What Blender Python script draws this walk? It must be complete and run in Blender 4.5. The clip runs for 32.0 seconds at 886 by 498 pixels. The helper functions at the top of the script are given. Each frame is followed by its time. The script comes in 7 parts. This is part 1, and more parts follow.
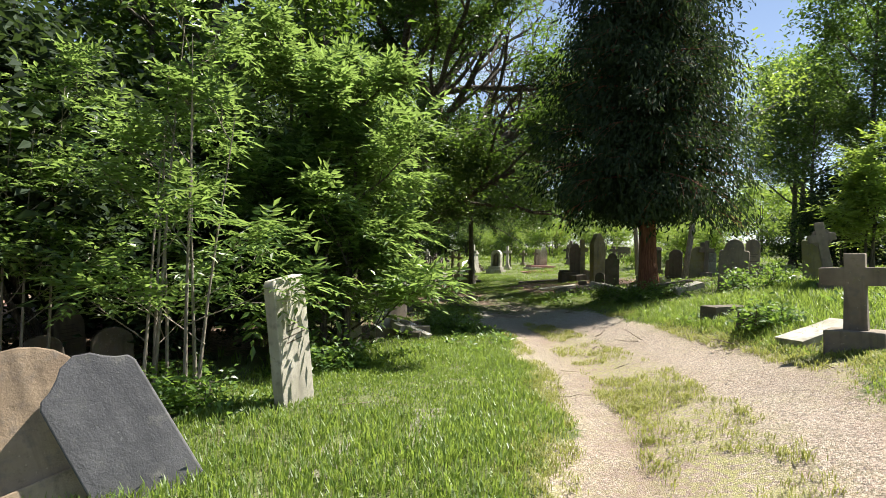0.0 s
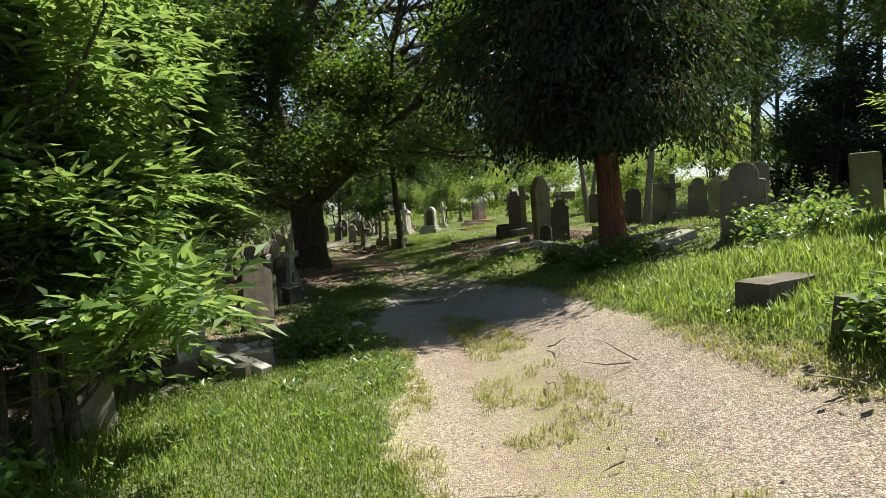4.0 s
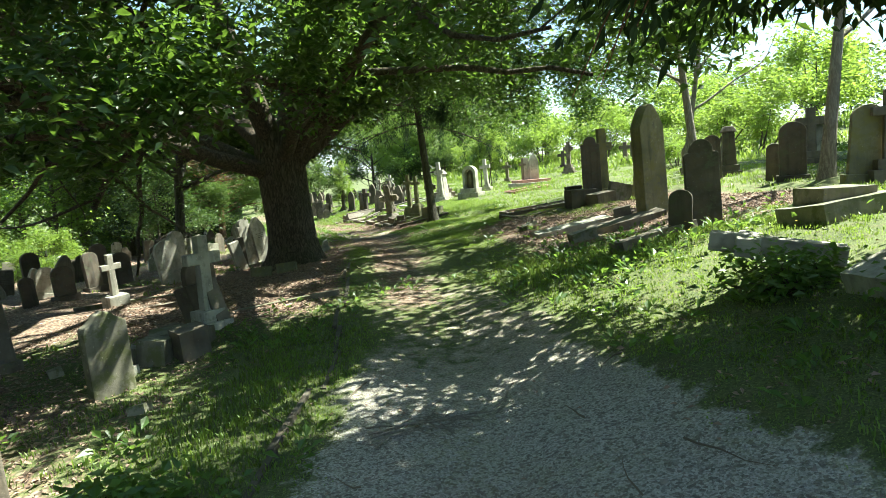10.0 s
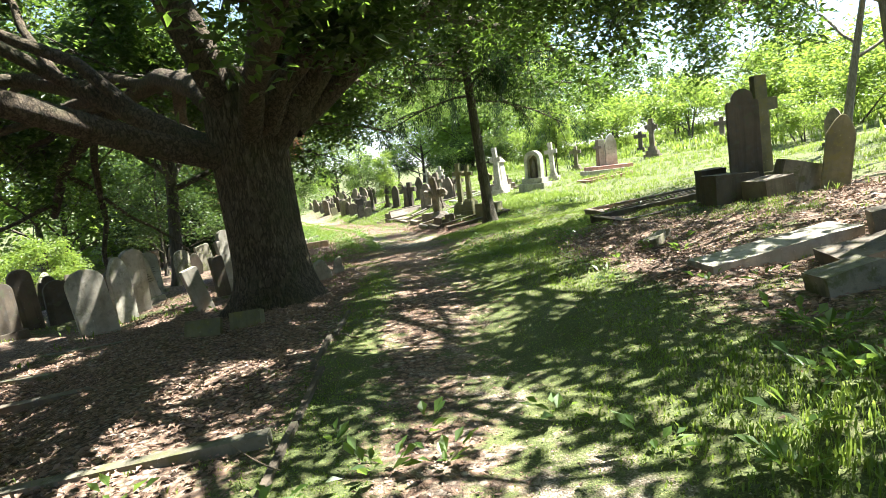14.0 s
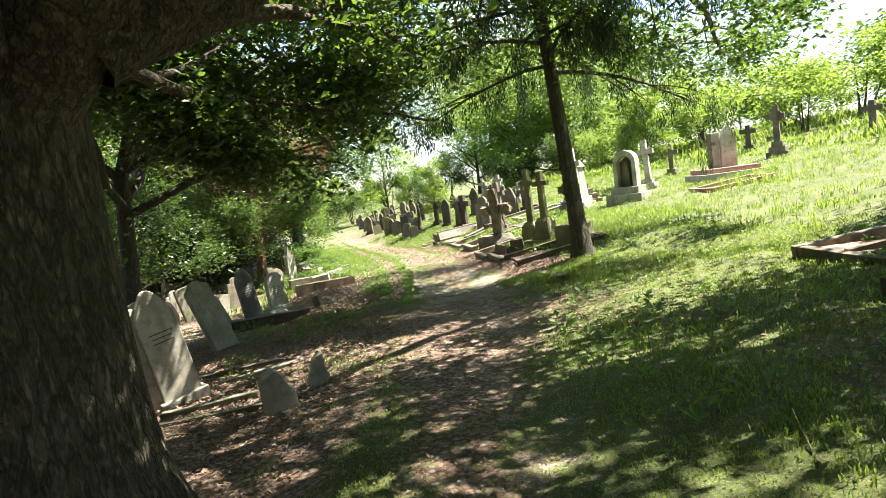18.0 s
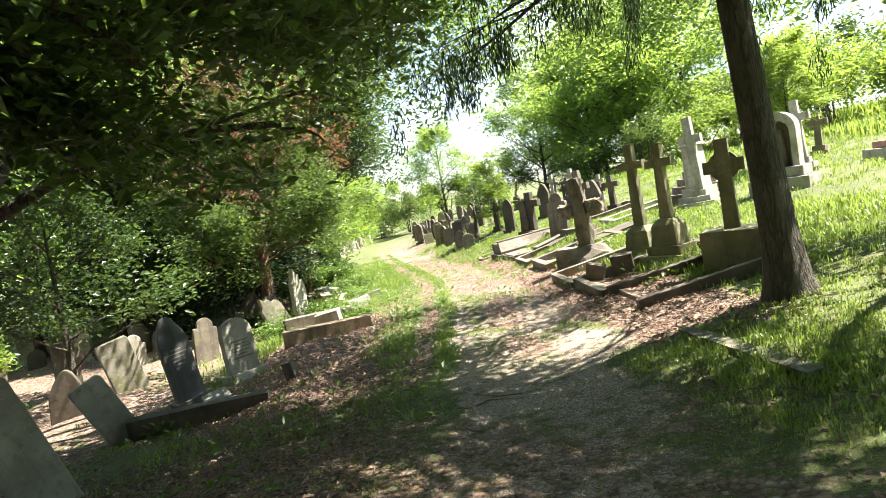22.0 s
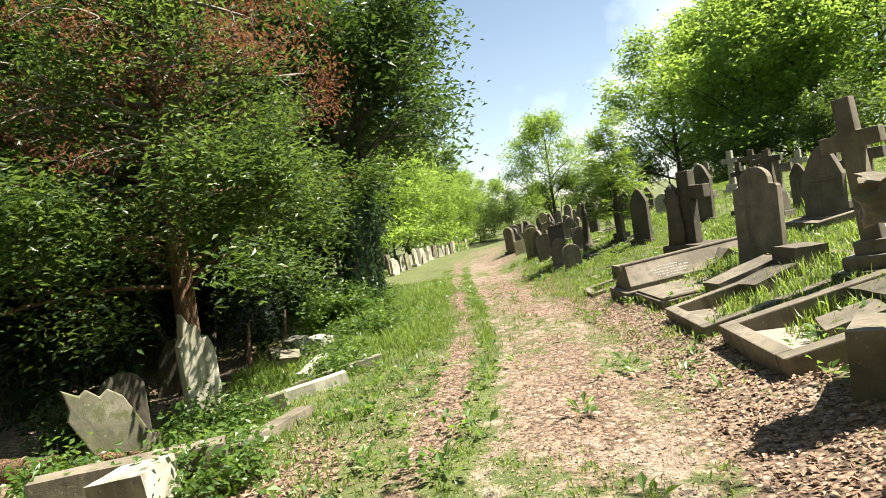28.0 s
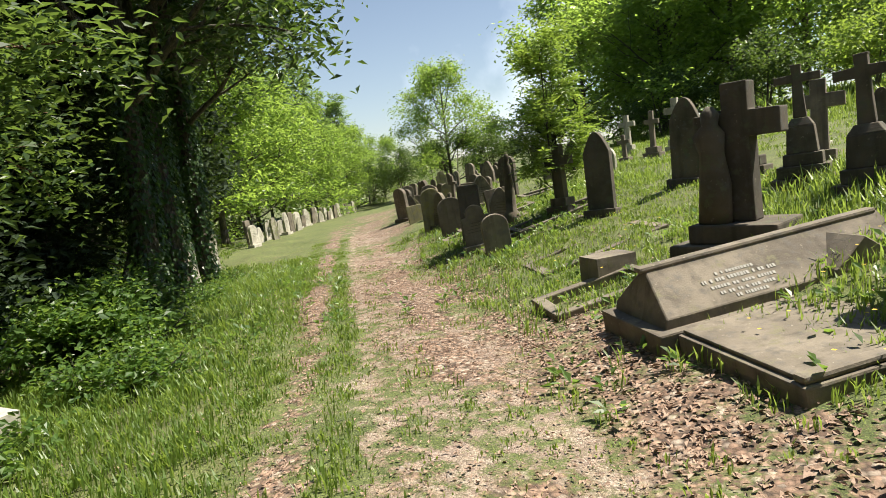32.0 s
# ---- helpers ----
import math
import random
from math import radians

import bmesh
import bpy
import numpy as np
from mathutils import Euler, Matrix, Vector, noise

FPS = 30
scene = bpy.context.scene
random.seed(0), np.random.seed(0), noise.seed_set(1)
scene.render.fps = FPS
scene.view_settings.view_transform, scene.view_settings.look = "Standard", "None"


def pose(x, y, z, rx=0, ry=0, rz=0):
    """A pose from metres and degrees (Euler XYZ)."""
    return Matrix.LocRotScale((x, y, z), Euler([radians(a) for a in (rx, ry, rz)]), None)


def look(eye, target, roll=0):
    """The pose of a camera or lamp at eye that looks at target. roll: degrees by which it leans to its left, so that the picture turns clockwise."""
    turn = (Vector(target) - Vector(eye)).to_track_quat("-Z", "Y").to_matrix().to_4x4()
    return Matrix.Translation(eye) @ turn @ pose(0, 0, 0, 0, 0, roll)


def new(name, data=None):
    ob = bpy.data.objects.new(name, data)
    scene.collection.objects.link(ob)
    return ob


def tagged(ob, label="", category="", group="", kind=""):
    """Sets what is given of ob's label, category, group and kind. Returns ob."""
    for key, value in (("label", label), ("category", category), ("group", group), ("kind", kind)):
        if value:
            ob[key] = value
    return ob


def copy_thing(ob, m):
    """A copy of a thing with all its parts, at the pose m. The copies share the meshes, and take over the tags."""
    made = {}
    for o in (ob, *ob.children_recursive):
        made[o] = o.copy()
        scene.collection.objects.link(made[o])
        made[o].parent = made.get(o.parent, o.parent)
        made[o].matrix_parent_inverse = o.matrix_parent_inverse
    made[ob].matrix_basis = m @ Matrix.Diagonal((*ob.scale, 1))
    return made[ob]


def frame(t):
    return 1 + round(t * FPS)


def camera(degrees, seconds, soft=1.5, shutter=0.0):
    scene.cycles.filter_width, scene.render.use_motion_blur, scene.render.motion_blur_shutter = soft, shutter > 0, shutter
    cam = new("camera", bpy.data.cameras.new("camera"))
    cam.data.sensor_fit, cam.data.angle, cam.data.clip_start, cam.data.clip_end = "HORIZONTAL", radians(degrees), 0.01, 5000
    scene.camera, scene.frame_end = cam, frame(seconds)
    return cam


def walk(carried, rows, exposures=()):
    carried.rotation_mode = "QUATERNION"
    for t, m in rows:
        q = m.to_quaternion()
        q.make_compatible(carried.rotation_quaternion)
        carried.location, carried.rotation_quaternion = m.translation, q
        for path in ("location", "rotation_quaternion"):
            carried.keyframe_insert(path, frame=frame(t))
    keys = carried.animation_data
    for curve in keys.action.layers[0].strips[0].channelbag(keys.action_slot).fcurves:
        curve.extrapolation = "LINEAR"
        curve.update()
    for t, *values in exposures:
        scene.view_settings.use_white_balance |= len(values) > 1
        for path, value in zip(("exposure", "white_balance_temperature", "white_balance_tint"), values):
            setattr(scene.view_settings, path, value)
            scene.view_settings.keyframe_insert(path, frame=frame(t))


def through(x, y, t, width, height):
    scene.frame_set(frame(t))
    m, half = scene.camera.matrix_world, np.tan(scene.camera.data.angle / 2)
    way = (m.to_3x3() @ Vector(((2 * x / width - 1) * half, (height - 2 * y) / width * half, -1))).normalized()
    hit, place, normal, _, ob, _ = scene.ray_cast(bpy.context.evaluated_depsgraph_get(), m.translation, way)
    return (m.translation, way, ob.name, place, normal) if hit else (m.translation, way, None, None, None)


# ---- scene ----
# ---------------------------------------------------------------- camera
cam = camera(70.65, 32.0, soft=0.9)
PATH = [
    (0, (0.000, 0.000, 1.500), (-0.543, 1.925, 1.508), 2.68),
    (0.5, (-0.058, 0.597, 1.472), (-0.551, 2.536, 1.487), 2.07),
    (1, (-0.035, 1.147, 1.454), (-0.498, 3.093, 1.461), 1.51),
    (1.5, (-0.038, 1.870, 1.424), (-0.466, 3.823, 1.417), 0.83),
    (2, (0.006, 2.472, 1.451), (-0.406, 4.428, 1.426), 0.58),
    (2.5, (0.066, 3.116, 1.480), (-0.334, 5.075, 1.430), -0.43),
    (3, (0.000, 3.731, 1.477), (-0.397, 5.690, 1.402), -1.33),
    (3.5, (-0.082, 4.363, 1.488), (-0.480, 6.320, 1.385), -1.96),
    (4, (-0.169, 4.904, 1.550), (-0.544, 6.865, 1.426), -2.39),
    (4.5, (-0.227, 5.475, 1.576), (-0.591, 7.437, 1.437), -2.63),
    (6.5, (-0.397, 7.486, 1.556), (-0.808, 9.436, 1.385), -4.17),
    (7, (-0.566, 8.056, 1.545), (-0.994, 10.002, 1.366), -4.19),
    (7.5, (-0.682, 8.721, 1.527), (-1.114, 10.665, 1.340), -4.45),
    (8, (-0.830, 9.332, 1.500), (-1.267, 11.274, 1.307), -4.67),
    (8.5, (-0.911, 10.003, 1.531), (-1.361, 11.940, 1.321), -4.46),
    (9, (-1.061, 10.665, 1.529), (-1.526, 12.597, 1.309), -4.52),
    (9.5, (-1.270, 11.334, 1.526), (-1.767, 13.257, 1.294), -4.44),
    (10, (-1.473, 11.966, 1.506), (-1.992, 13.882, 1.266), -4.34),
    (10.5, (-1.749, 12.609, 1.472), (-2.300, 14.517, 1.232), -4.67),
    (11, (-1.940, 13.197, 1.441), (-2.509, 15.099, 1.198), -4.73),
    (11.5, (-2.165, 13.867, 1.437), (-2.743, 15.764, 1.181), -5.07),
    (12, (-2.302, 14.461, 1.434), (-2.890, 16.355, 1.173), -5.30),
    (12.5, (-2.437, 15.185, 1.436), (-3.037, 17.074, 1.164), -5.36),
    (13, (-2.623, 15.854, 1.410), (-3.251, 17.734, 1.142), -5.43),
    (13.5, (-2.804, 16.605, 1.396), (-3.462, 18.475, 1.133), -5.55),
    (14, (-3.029, 17.330, 1.366), (-3.719, 19.191, 1.117), -6.03),
    (14.5, (-3.337, 18.066, 1.375), (-4.050, 19.920, 1.136), -6.02),
    (16.5, (-4.531, 21.067, 1.398), (-5.297, 22.903, 1.189), -6.58),
    (17, (-4.760, 21.742, 1.401), (-5.552, 23.567, 1.193), -6.74),
    (17.5, (-5.110, 22.557, 1.360), (-5.925, 24.373, 1.159), -7.05),
    (18, (-5.399, 23.246, 1.381), (-6.250, 25.045, 1.185), -7.44),
    (18.5, (-5.674, 24.046, 1.370), (-6.563, 25.827, 1.180), -7.82),
    (19, (-5.999, 24.729, 1.320), (-6.917, 26.497, 1.142), -8.07),
    (19.5, (-6.291, 25.442, 1.291), (-7.224, 27.203, 1.126), -8.39),
    (20, (-6.581, 26.122, 1.291), (-7.530, 27.876, 1.133), -8.61),
    (20.5, (-6.912, 26.819, 1.301), (-7.881, 28.562, 1.151), -9.09),
    (21, (-7.240, 27.556, 1.258), (-8.222, 29.292, 1.111), -9.33),
    (21.5, (-7.647, 28.312, 1.170), (-8.655, 30.033, 1.023), -9.55),
    (22, (-7.949, 29.018, 1.099), (-8.982, 30.724, 0.948), -9.49),
    (22.5, (-8.321, 29.741, 1.039), (-9.365, 31.441, 0.885), -9.56),
    (23, (-8.597, 30.447, 1.011), (-9.656, 32.137, 0.860), -9.38),
    (23.5, (-8.906, 31.192, 1.015), (-9.971, 32.878, 0.860), -9.09),
    (24, (-9.268, 31.934, 0.916), (-10.353, 33.608, 0.782), -8.86),
    (24.5, (-9.602, 32.676, 0.865), (-10.711, 34.336, 0.743), -8.64),
    (25, (-10.036, 33.351, 0.773), (-11.169, 34.995, 0.663), -8.80),
    (25.5, (-10.408, 34.052, 0.725), (-11.567, 35.679, 0.625), -8.65),
    (27.5, (-11.703, 36.797, 0.663), (-13.007, 38.312, 0.574), -8.65),
    (28, (-12.150, 37.308, 0.674), (-13.470, 38.809, 0.587), -8.52),
    (28.5, (-12.658, 37.946, 0.647), (-13.984, 39.441, 0.560), -8.75),
    (29, (-13.125, 38.514, 0.621), (-14.454, 40.007, 0.539), -8.84),
    (29.5, (-13.550, 39.201, 0.566), (-14.871, 40.700, 0.476), -8.86),
    (30, (-13.978, 39.804, 0.514), (-15.292, 41.309, 0.415), -9.06),
    (30.5, (-14.383, 40.439, 0.506), (-15.661, 41.972, 0.378), -8.67),
    (31, (-14.732, 41.062, 0.526), (-15.955, 42.635, 0.355), -8.20),
    (31.5, (-15.137, 41.622, 0.501), (-16.298, 43.238, 0.298), -7.60),
    (32, (-15.484, 42.079, 0.475), (-16.535, 43.762, 0.222), -7.25),
]
EXPOSURES = [(0.0, 1.4, 6300, 12), (4.5, 1.15, 6350, 10), (7.0, 1.28, 6450, 8), (8.0, 1.5, 6400, 6), (9.0, 1.9, 6200, -2), (10.0, 2.2, 6050, -5), (11.0, 2.4, 6050, 1), (12.0, 2.65, 6000, 8), (13.0, 2.7, 6000, 11), (14.5, 2.45, 6200, 9), (18.0, 2.35, 6450, 9), (22.0, 2.4, 6400, 12), (25.5, 1.9, 6900, 7), (27.5, 1.65, 6750, 7), (29.5, 1.5, 6700, 8), (32.0, 1.15, 6600, 9)]
walk(cam, [(t, look(eye, target, roll)) for t, eye, target, roll in PATH], EXPOSURES)

# ---------------------------------------------------------------- light
SUN_EL, SUN_AZ = radians(60), (0.74, 0.67)      # towards the sun: ahead, over the right-hand bank
world = bpy.data.worlds.new("world")
scene.world = world
world.use_nodes = True
wn = world.node_tree.nodes
sky = wn.new("ShaderNodeTexSky")
sky.sky_type = "NISHITA"
sky.sun_disc = False
sky.sun_elevation = SUN_EL
sky.sun_rotation = math.atan2(SUN_AZ[0], SUN_AZ[1])
sky.dust_density = 0.35
sky.ozone_density = 1.0
wn["Background"].inputs["Strength"].default_value = 0.052
# thin high cloud over the blue
wcoord = wn.new("ShaderNodeTexCoord")
wcloud = wn.new("ShaderNodeTexNoise")
wcloud.inputs["Scale"].default_value = 2.6
wcloud.inputs["Detail"].default_value = 7
wramp = wn.new("ShaderNodeMapRange")
wramp.inputs["From Min"].default_value, wramp.inputs["From Max"].default_value = 0.54, 0.84
wmix = wn.new("ShaderNodeMix")
wmix.data_type = "RGBA"
wmix.inputs["B"].default_value = (14.5, 15.4, 16.8, 1)
wl = world.node_tree.links
wl.new(wcoord.outputs["Generated"], wcloud.inputs["Vector"])
wl.new(wcloud.outputs["Fac"], wramp.inputs["Value"])
wsep = wn.new("ShaderNodeSeparateXYZ")
whaze = wn.new("ShaderNodeMapRange")
whaze.inputs["From Min"].default_value, whaze.inputs["From Max"].default_value = 0.05, 0.55
whaze.inputs["To Min"].default_value, whaze.inputs["To Max"].default_value = 0.12, 0.0
wmax = wn.new("ShaderNodeMath")
wmax.operation = "MAXIMUM"
wl.new(wcoord.outputs["Generated"], wsep.inputs["Vector"])
wl.new(wsep.outputs["Z"], whaze.inputs["Value"])
wl.new(wramp.outputs["Result"], wmax.inputs[0])
wl.new(whaze.outputs["Result"], wmax.inputs[1])
wl.new(wmax.outputs["Value"], wmix.inputs["Factor"])
wl.new(sky.outputs["Color"], wmix.inputs["A"])
wl.new(wmix.outputs["Result"], wn["Background"].inputs["Color"])
sun = new("sun", bpy.data.lights.new("sun", "SUN"))
sun.data.energy, sun.data.angle, sun.data.color = 5.0, radians(0.55), (1.0, 0.94, 0.81)
sx, sy = SUN_AZ[0] / math.hypot(*SUN_AZ), SUN_AZ[1] / math.hypot(*SUN_AZ)
sun.matrix_world = look((0, 0, 0), (-sx * math.cos(SUN_EL), -sy * math.cos(SUN_EL), -math.sin(SUN_EL)))
tagged(sun, "bright high sun over the burial ground", "sun", kind="structure")


# ---------------------------------------------------------------- materials
class Nodes:
    """A small builder for node materials."""

    def __init__(self, name):
        self.mat = bpy.data.materials.new(name)
        self.mat.use_nodes = True
        self.nt = self.mat.node_tree
        self.bsdf = self.nt.nodes["Principled BSDF"]
        self.out = self.nt.nodes["Material Output"]

    def add(self, kind, **values):
        node = self.nt.nodes.new(kind)
        for key, value in values.items():
            node.inputs[key.replace("_", " ")].default_value = value
        return node

    def link(self, a, b):
        self.nt.links.new(a, b)

    def coord(self, which="Object"):
        return self.add("ShaderNodeTexCoord").outputs[which]

    def noise(self, scale, detail=4.0, vec=None, rough=0.55):
        node = self.add("ShaderNodeTexNoise", Scale=scale, Detail=detail, Roughness=rough)
        if vec is not None:
            self.link(vec, node.inputs["Vector"])
        return node.outputs["Fac"]

    def span(self, fac, lo, hi, a=0.0, b=1.0):
        node = self.add("ShaderNodeMapRange", From_Min=lo, From_Max=hi, To_Min=a, To_Max=b)
        self.link(fac, node.inputs["Value"])
        return node.outputs["Result"]

    def mix(self, fac, a, b):
        node = self.nt.nodes.new("ShaderNodeMix")
        node.data_type = "RGBA"
        for key, value in (("Factor", fac), ("A", a), ("B", b)):
            if isinstance(value, (tuple, float, int)):
                node.inputs[key].default_value = (*value, 1) if isinstance(value, tuple) else value
            else:
                self.link(value, node.inputs[key])
        return node.outputs["Result"]

    def math(self, op, a, b):
        node = self.nt.nodes.new("ShaderNodeMath")
        node.operation = op
        for n, value in enumerate((a, b)):
            if isinstance(value, (float, int)):
                node.inputs[n].default_value = value
            else:
                self.link(value, node.inputs[n])
        return node.outputs[0]

    def bump(self, height, strength, distance=0.02):
        node = self.add("ShaderNodeBump", Strength=strength, Distance=distance)
        self.link(height, node.inputs["Height"])
        self.link(node.outputs["Normal"], self.bsdf.inputs["Normal"])


def stone_mat(name, light, dark, lichen, amount, rough=0.9):
    """Weathered stone: mottled, streaked by rain, with lichen."""
    n = Nodes(name)
    c = n.coord()
    info = n.add("ShaderNodeObjectInfo")
    shift = n.add("ShaderNodeVectorMath")
    shift.operation = "ADD"
    n.link(c, shift.inputs[0])
    n.link(info.outputs["Location"], shift.inputs[1])
    v = shift.outputs["Vector"]
    big, mid, fine = n.noise(2.2, 5, v), n.noise(11, 6, v), n.noise(85, 3, v)
    col = n.mix(n.span(big, 0.35, 0.65), light, dark)
    col = n.mix(n.span(mid, 0.52, 0.70, 0, 0.75), col, tuple(0.45 * a + 0.08 for a in dark))
    streak = n.add("ShaderNodeMapping", Scale=(9.0, 9.0, 0.7))
    n.link(v, streak.inputs["Vector"])
    col = n.mix(n.span(n.noise(1.0, 4, streak.outputs["Vector"]), 0.52, 0.72, 0, 0.55), col, tuple(0.35 * a for a in dark))
    col = n.mix(n.span(n.noise(6, 7, v, 0.7), 0.60 - amount * 0.2, 0.70 - amount * 0.2, 0, 0.85), col, lichen)
    col = n.mix(n.span(n.noise(28, 4, v), 0.66, 0.72, 0, 0.6), col, tuple(min(1, 1.5 * a + 0.05) for a in light))
    col = n.mix(n.span(info.outputs["Random"], 0, 1, 0, 0.35), col, tuple(0.5 * a for a in dark))
    n.link(col, n.bsdf.inputs["Base Color"])
    n.bsdf.inputs["Roughness"].default_value = rough
    n.bump(n.math("ADD", n.math("MULTIPLY", mid, 0.7), n.math("MULTIPLY", fine, 0.35)), 0.55, 0.015)
    return n.mat


STONE = {
    "grey": stone_mat("stone_grey", (0.26, 0.218, 0.168), (0.115, 0.094, 0.072), (0.19, 0.175, 0.10), 0.25),
    "white": stone_mat("stone_pale", (0.56, 0.53, 0.45), (0.33, 0.305, 0.245), (0.26, 0.26, 0.19), 0.15),
    "dark": stone_mat("stone_dark", (0.15, 0.12, 0.088), (0.07, 0.058, 0.043), (0.11, 0.12, 0.07), 0.3),
    "olive": stone_mat("stone_olive", (0.30, 0.27, 0.16), (0.16, 0.15, 0.085), (0.22, 0.20, 0.07), 0.5),
    "brown": stone_mat("stone_brown", (0.40, 0.30, 0.20), (0.23, 0.165, 0.11), (0.16, 0.12, 0.08), 0.25),
    "slate": stone_mat("slate", (0.17, 0.165, 0.17), (0.09, 0.088, 0.095), (0.22, 0.21, 0.19), 0.1, 0.7),
    "mossy": stone_mat("stone_mossy", (0.34, 0.31, 0.24), (0.15, 0.14, 0.10), (0.13, 0.14, 0.05), 0.55),
    "pink": stone_mat("granite_pink", (0.42, 0.22, 0.17), (0.28, 0.13, 0.11), (0.30, 0.25, 0.20), 0.0, 0.5),
}


def leaf_mat(name, dark, light, through, gloss=0.45, thin=0.42):
    """Leaves: matt green above, light shining through from behind."""
    n = Nodes(name)
    geo = n.add("ShaderNodeNewGeometry")
    rnd = geo.outputs["Random Per Island"]
    col = n.mix(rnd, dark, light)
    big = n.noise(0.6, 2, n.coord())
    col = n.mix(n.span(big, 0.4, 0.65, 0, 0.5), col, dark)
    col = n.mix(n.span(n.noise(9.0, 3, n.coord()), 0.42, 0.7, 0, 0.55), col, tuple(0.55 * a for a in dark))
    n.link(col, n.bsdf.inputs["Base Color"])
    n.bsdf.inputs["Roughness"].default_value = gloss
    n.bsdf.inputs["Specular IOR Level"].default_value = 0.5
    tr = n.add("ShaderNodeBsdfTranslucent")
    n.link(n.mix(rnd, tuple(0.75 * a for a in through), through), tr.inputs["Color"])
    ms = n.add("ShaderNodeMixShader")
    ms.inputs["Fac"].default_value = thin
    n.link(n.bsdf.outputs["BSDF"], ms.inputs[1])
    n.link(tr.outputs["BSDF"], ms.inputs[2])
    n.link(ms.outputs["Shader"], n.out.inputs["Surface"])
    return n.mat


LEAF = {
    "oak": leaf_mat("oak_leaves", (0.022, 0.048, 0.013), (0.065, 0.115, 0.030), (0.25, 0.41, 0.05), 0.38, 0.32),
    "ash": leaf_mat("ash_leaves", (0.042, 0.090, 0.022), (0.135, 0.22, 0.052), (0.34, 0.49, 0.11), 0.32, 0.45),
    "lime": leaf_mat("pale_leaves", (0.08, 0.14, 0.028), (0.19, 0.27, 0.055), (0.44, 0.60, 0.085)),
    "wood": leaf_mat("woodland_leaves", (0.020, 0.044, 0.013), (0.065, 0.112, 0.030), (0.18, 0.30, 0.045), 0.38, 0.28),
    # brighter, thinner version of the woodland leaves, for trees that should look sunlit
    "edge": leaf_mat("sunlit_wood_leaves", (0.046, 0.094, 0.022), (0.14, 0.225, 0.052), (0.44, 0.62, 0.10), 0.36, 0.55),
    "yew": leaf_mat("conifer_needles", (0.014, 0.029, 0.013), (0.044, 0.075, 0.028), (0.08, 0.13, 0.03), 0.9, 0.25),
    "drape": leaf_mat("drooping_needles", (0.018, 0.036, 0.018), (0.045, 0.075, 0.035), (0.08, 0.14, 0.05), 0.6),
    "holly": leaf_mat("glossy_evergreen_leaves", (0.030, 0.064, 0.018), (0.095, 0.155, 0.042), (0.20, 0.30, 0.05), 0.42),
    "dead": leaf_mat("dead_brown_foliage", (0.12, 0.045, 0.022), (0.26, 0.10, 0.045), (0.30, 0.13, 0.06), 0.8),
    "grass": leaf_mat("grass_blades", (0.065, 0.120, 0.022), (0.19, 0.27, 0.060), (0.42, 0.56, 0.09), 0.45),
    "tuft": leaf_mat("dry_tufts", (0.15, 0.17, 0.035), (0.33, 0.33, 0.10), (0.50, 0.52, 0.12), 0.6),
    "weed": leaf_mat("weed_leaves", (0.045, 0.10, 0.022), (0.12, 0.20, 0.045), (0.30, 0.46, 0.07), 0.4),
    "ivy": leaf_mat("ivy_leaves", (0.020, 0.048, 0.014), (0.06, 0.11, 0.030), (0.12, 0.22, 0.04), 0.3),
}


def bark_mat(name, light, dark, moss=(0.06, 0.07, 0.03), stretch=0.18, scale=9.0, depth=0.06):
    n = Nodes(name)
    m = n.add("ShaderNodeMapping", Scale=(1.0, 1.0, stretch))
    n.link(n.coord(), m.inputs["Vector"])
    ridge = n.math("ABSOLUTE", n.math("SUBTRACT", n.noise(scale * 0.9, 3, m.outputs["Vector"], 0.6), 0.5), 0.0)
    small = n.math("ABSOLUTE", n.math("SUBTRACT", n.noise(scale * 2.3, 4, m.outputs["Vector"], 0.6), 0.5), 0.0)
    crack = n.math("MULTIPLY", n.span(ridge, 0.0, 0.07), n.span(small, 0.0, 0.08, 0.45, 1.0))
    fine = n.noise(30, 5, m.outputs["Vector"])
    col = n.mix(crack, dark, light)
    col = n.mix(n.span(fine, 0.4, 0.7, 0, 0.6), col, dark)
    col = n.mix(n.span(n.noise(1.6, 5, n.coord()), 0.50, 0.68, 0, 0.6), col, moss)
    n.link(col, n.bsdf.inputs["Base Color"])
    n.bsdf.inputs["Roughness"].default_value = 0.95
    n.bump(n.math("ADD", crack, n.math("MULTIPLY", fine, 0.4)), 0.9, depth)
    return n.mat


BARK = {
    "limb": bark_mat("oak_limb_bark", (0.19, 0.145, 0.10), (0.05, 0.038, 0.027), stretch=0.7, scale=12.0, depth=0.03),
    "oak": bark_mat("oak_bark", (0.21, 0.165, 0.115), (0.05, 0.038, 0.027), stretch=0.3, scale=13.0),
    "red": bark_mat("red_fibrous_bark", (0.34, 0.145, 0.075), (0.15, 0.055, 0.03), (0.24, 0.12, 0.07), 0.06, 14.0, 0.05),
    "grey": bark_mat("grey_bark", (0.15, 0.13, 0.10), (0.055, 0.047, 0.038), scale=14.0, depth=0.02),
    "pale": bark_mat("bare_pale_twigs", (0.34, 0.30, 0.25), (0.18, 0.155, 0.125), (0.25, 0.23, 0.18), scale=14.0, depth=0.01),
    "yew": bark_mat("flaking_brown_bark", (0.30, 0.17, 0.10), (0.12, 0.065, 0.04), (0.16, 0.11, 0.07), 0.12, 12.0, 0.04),
}

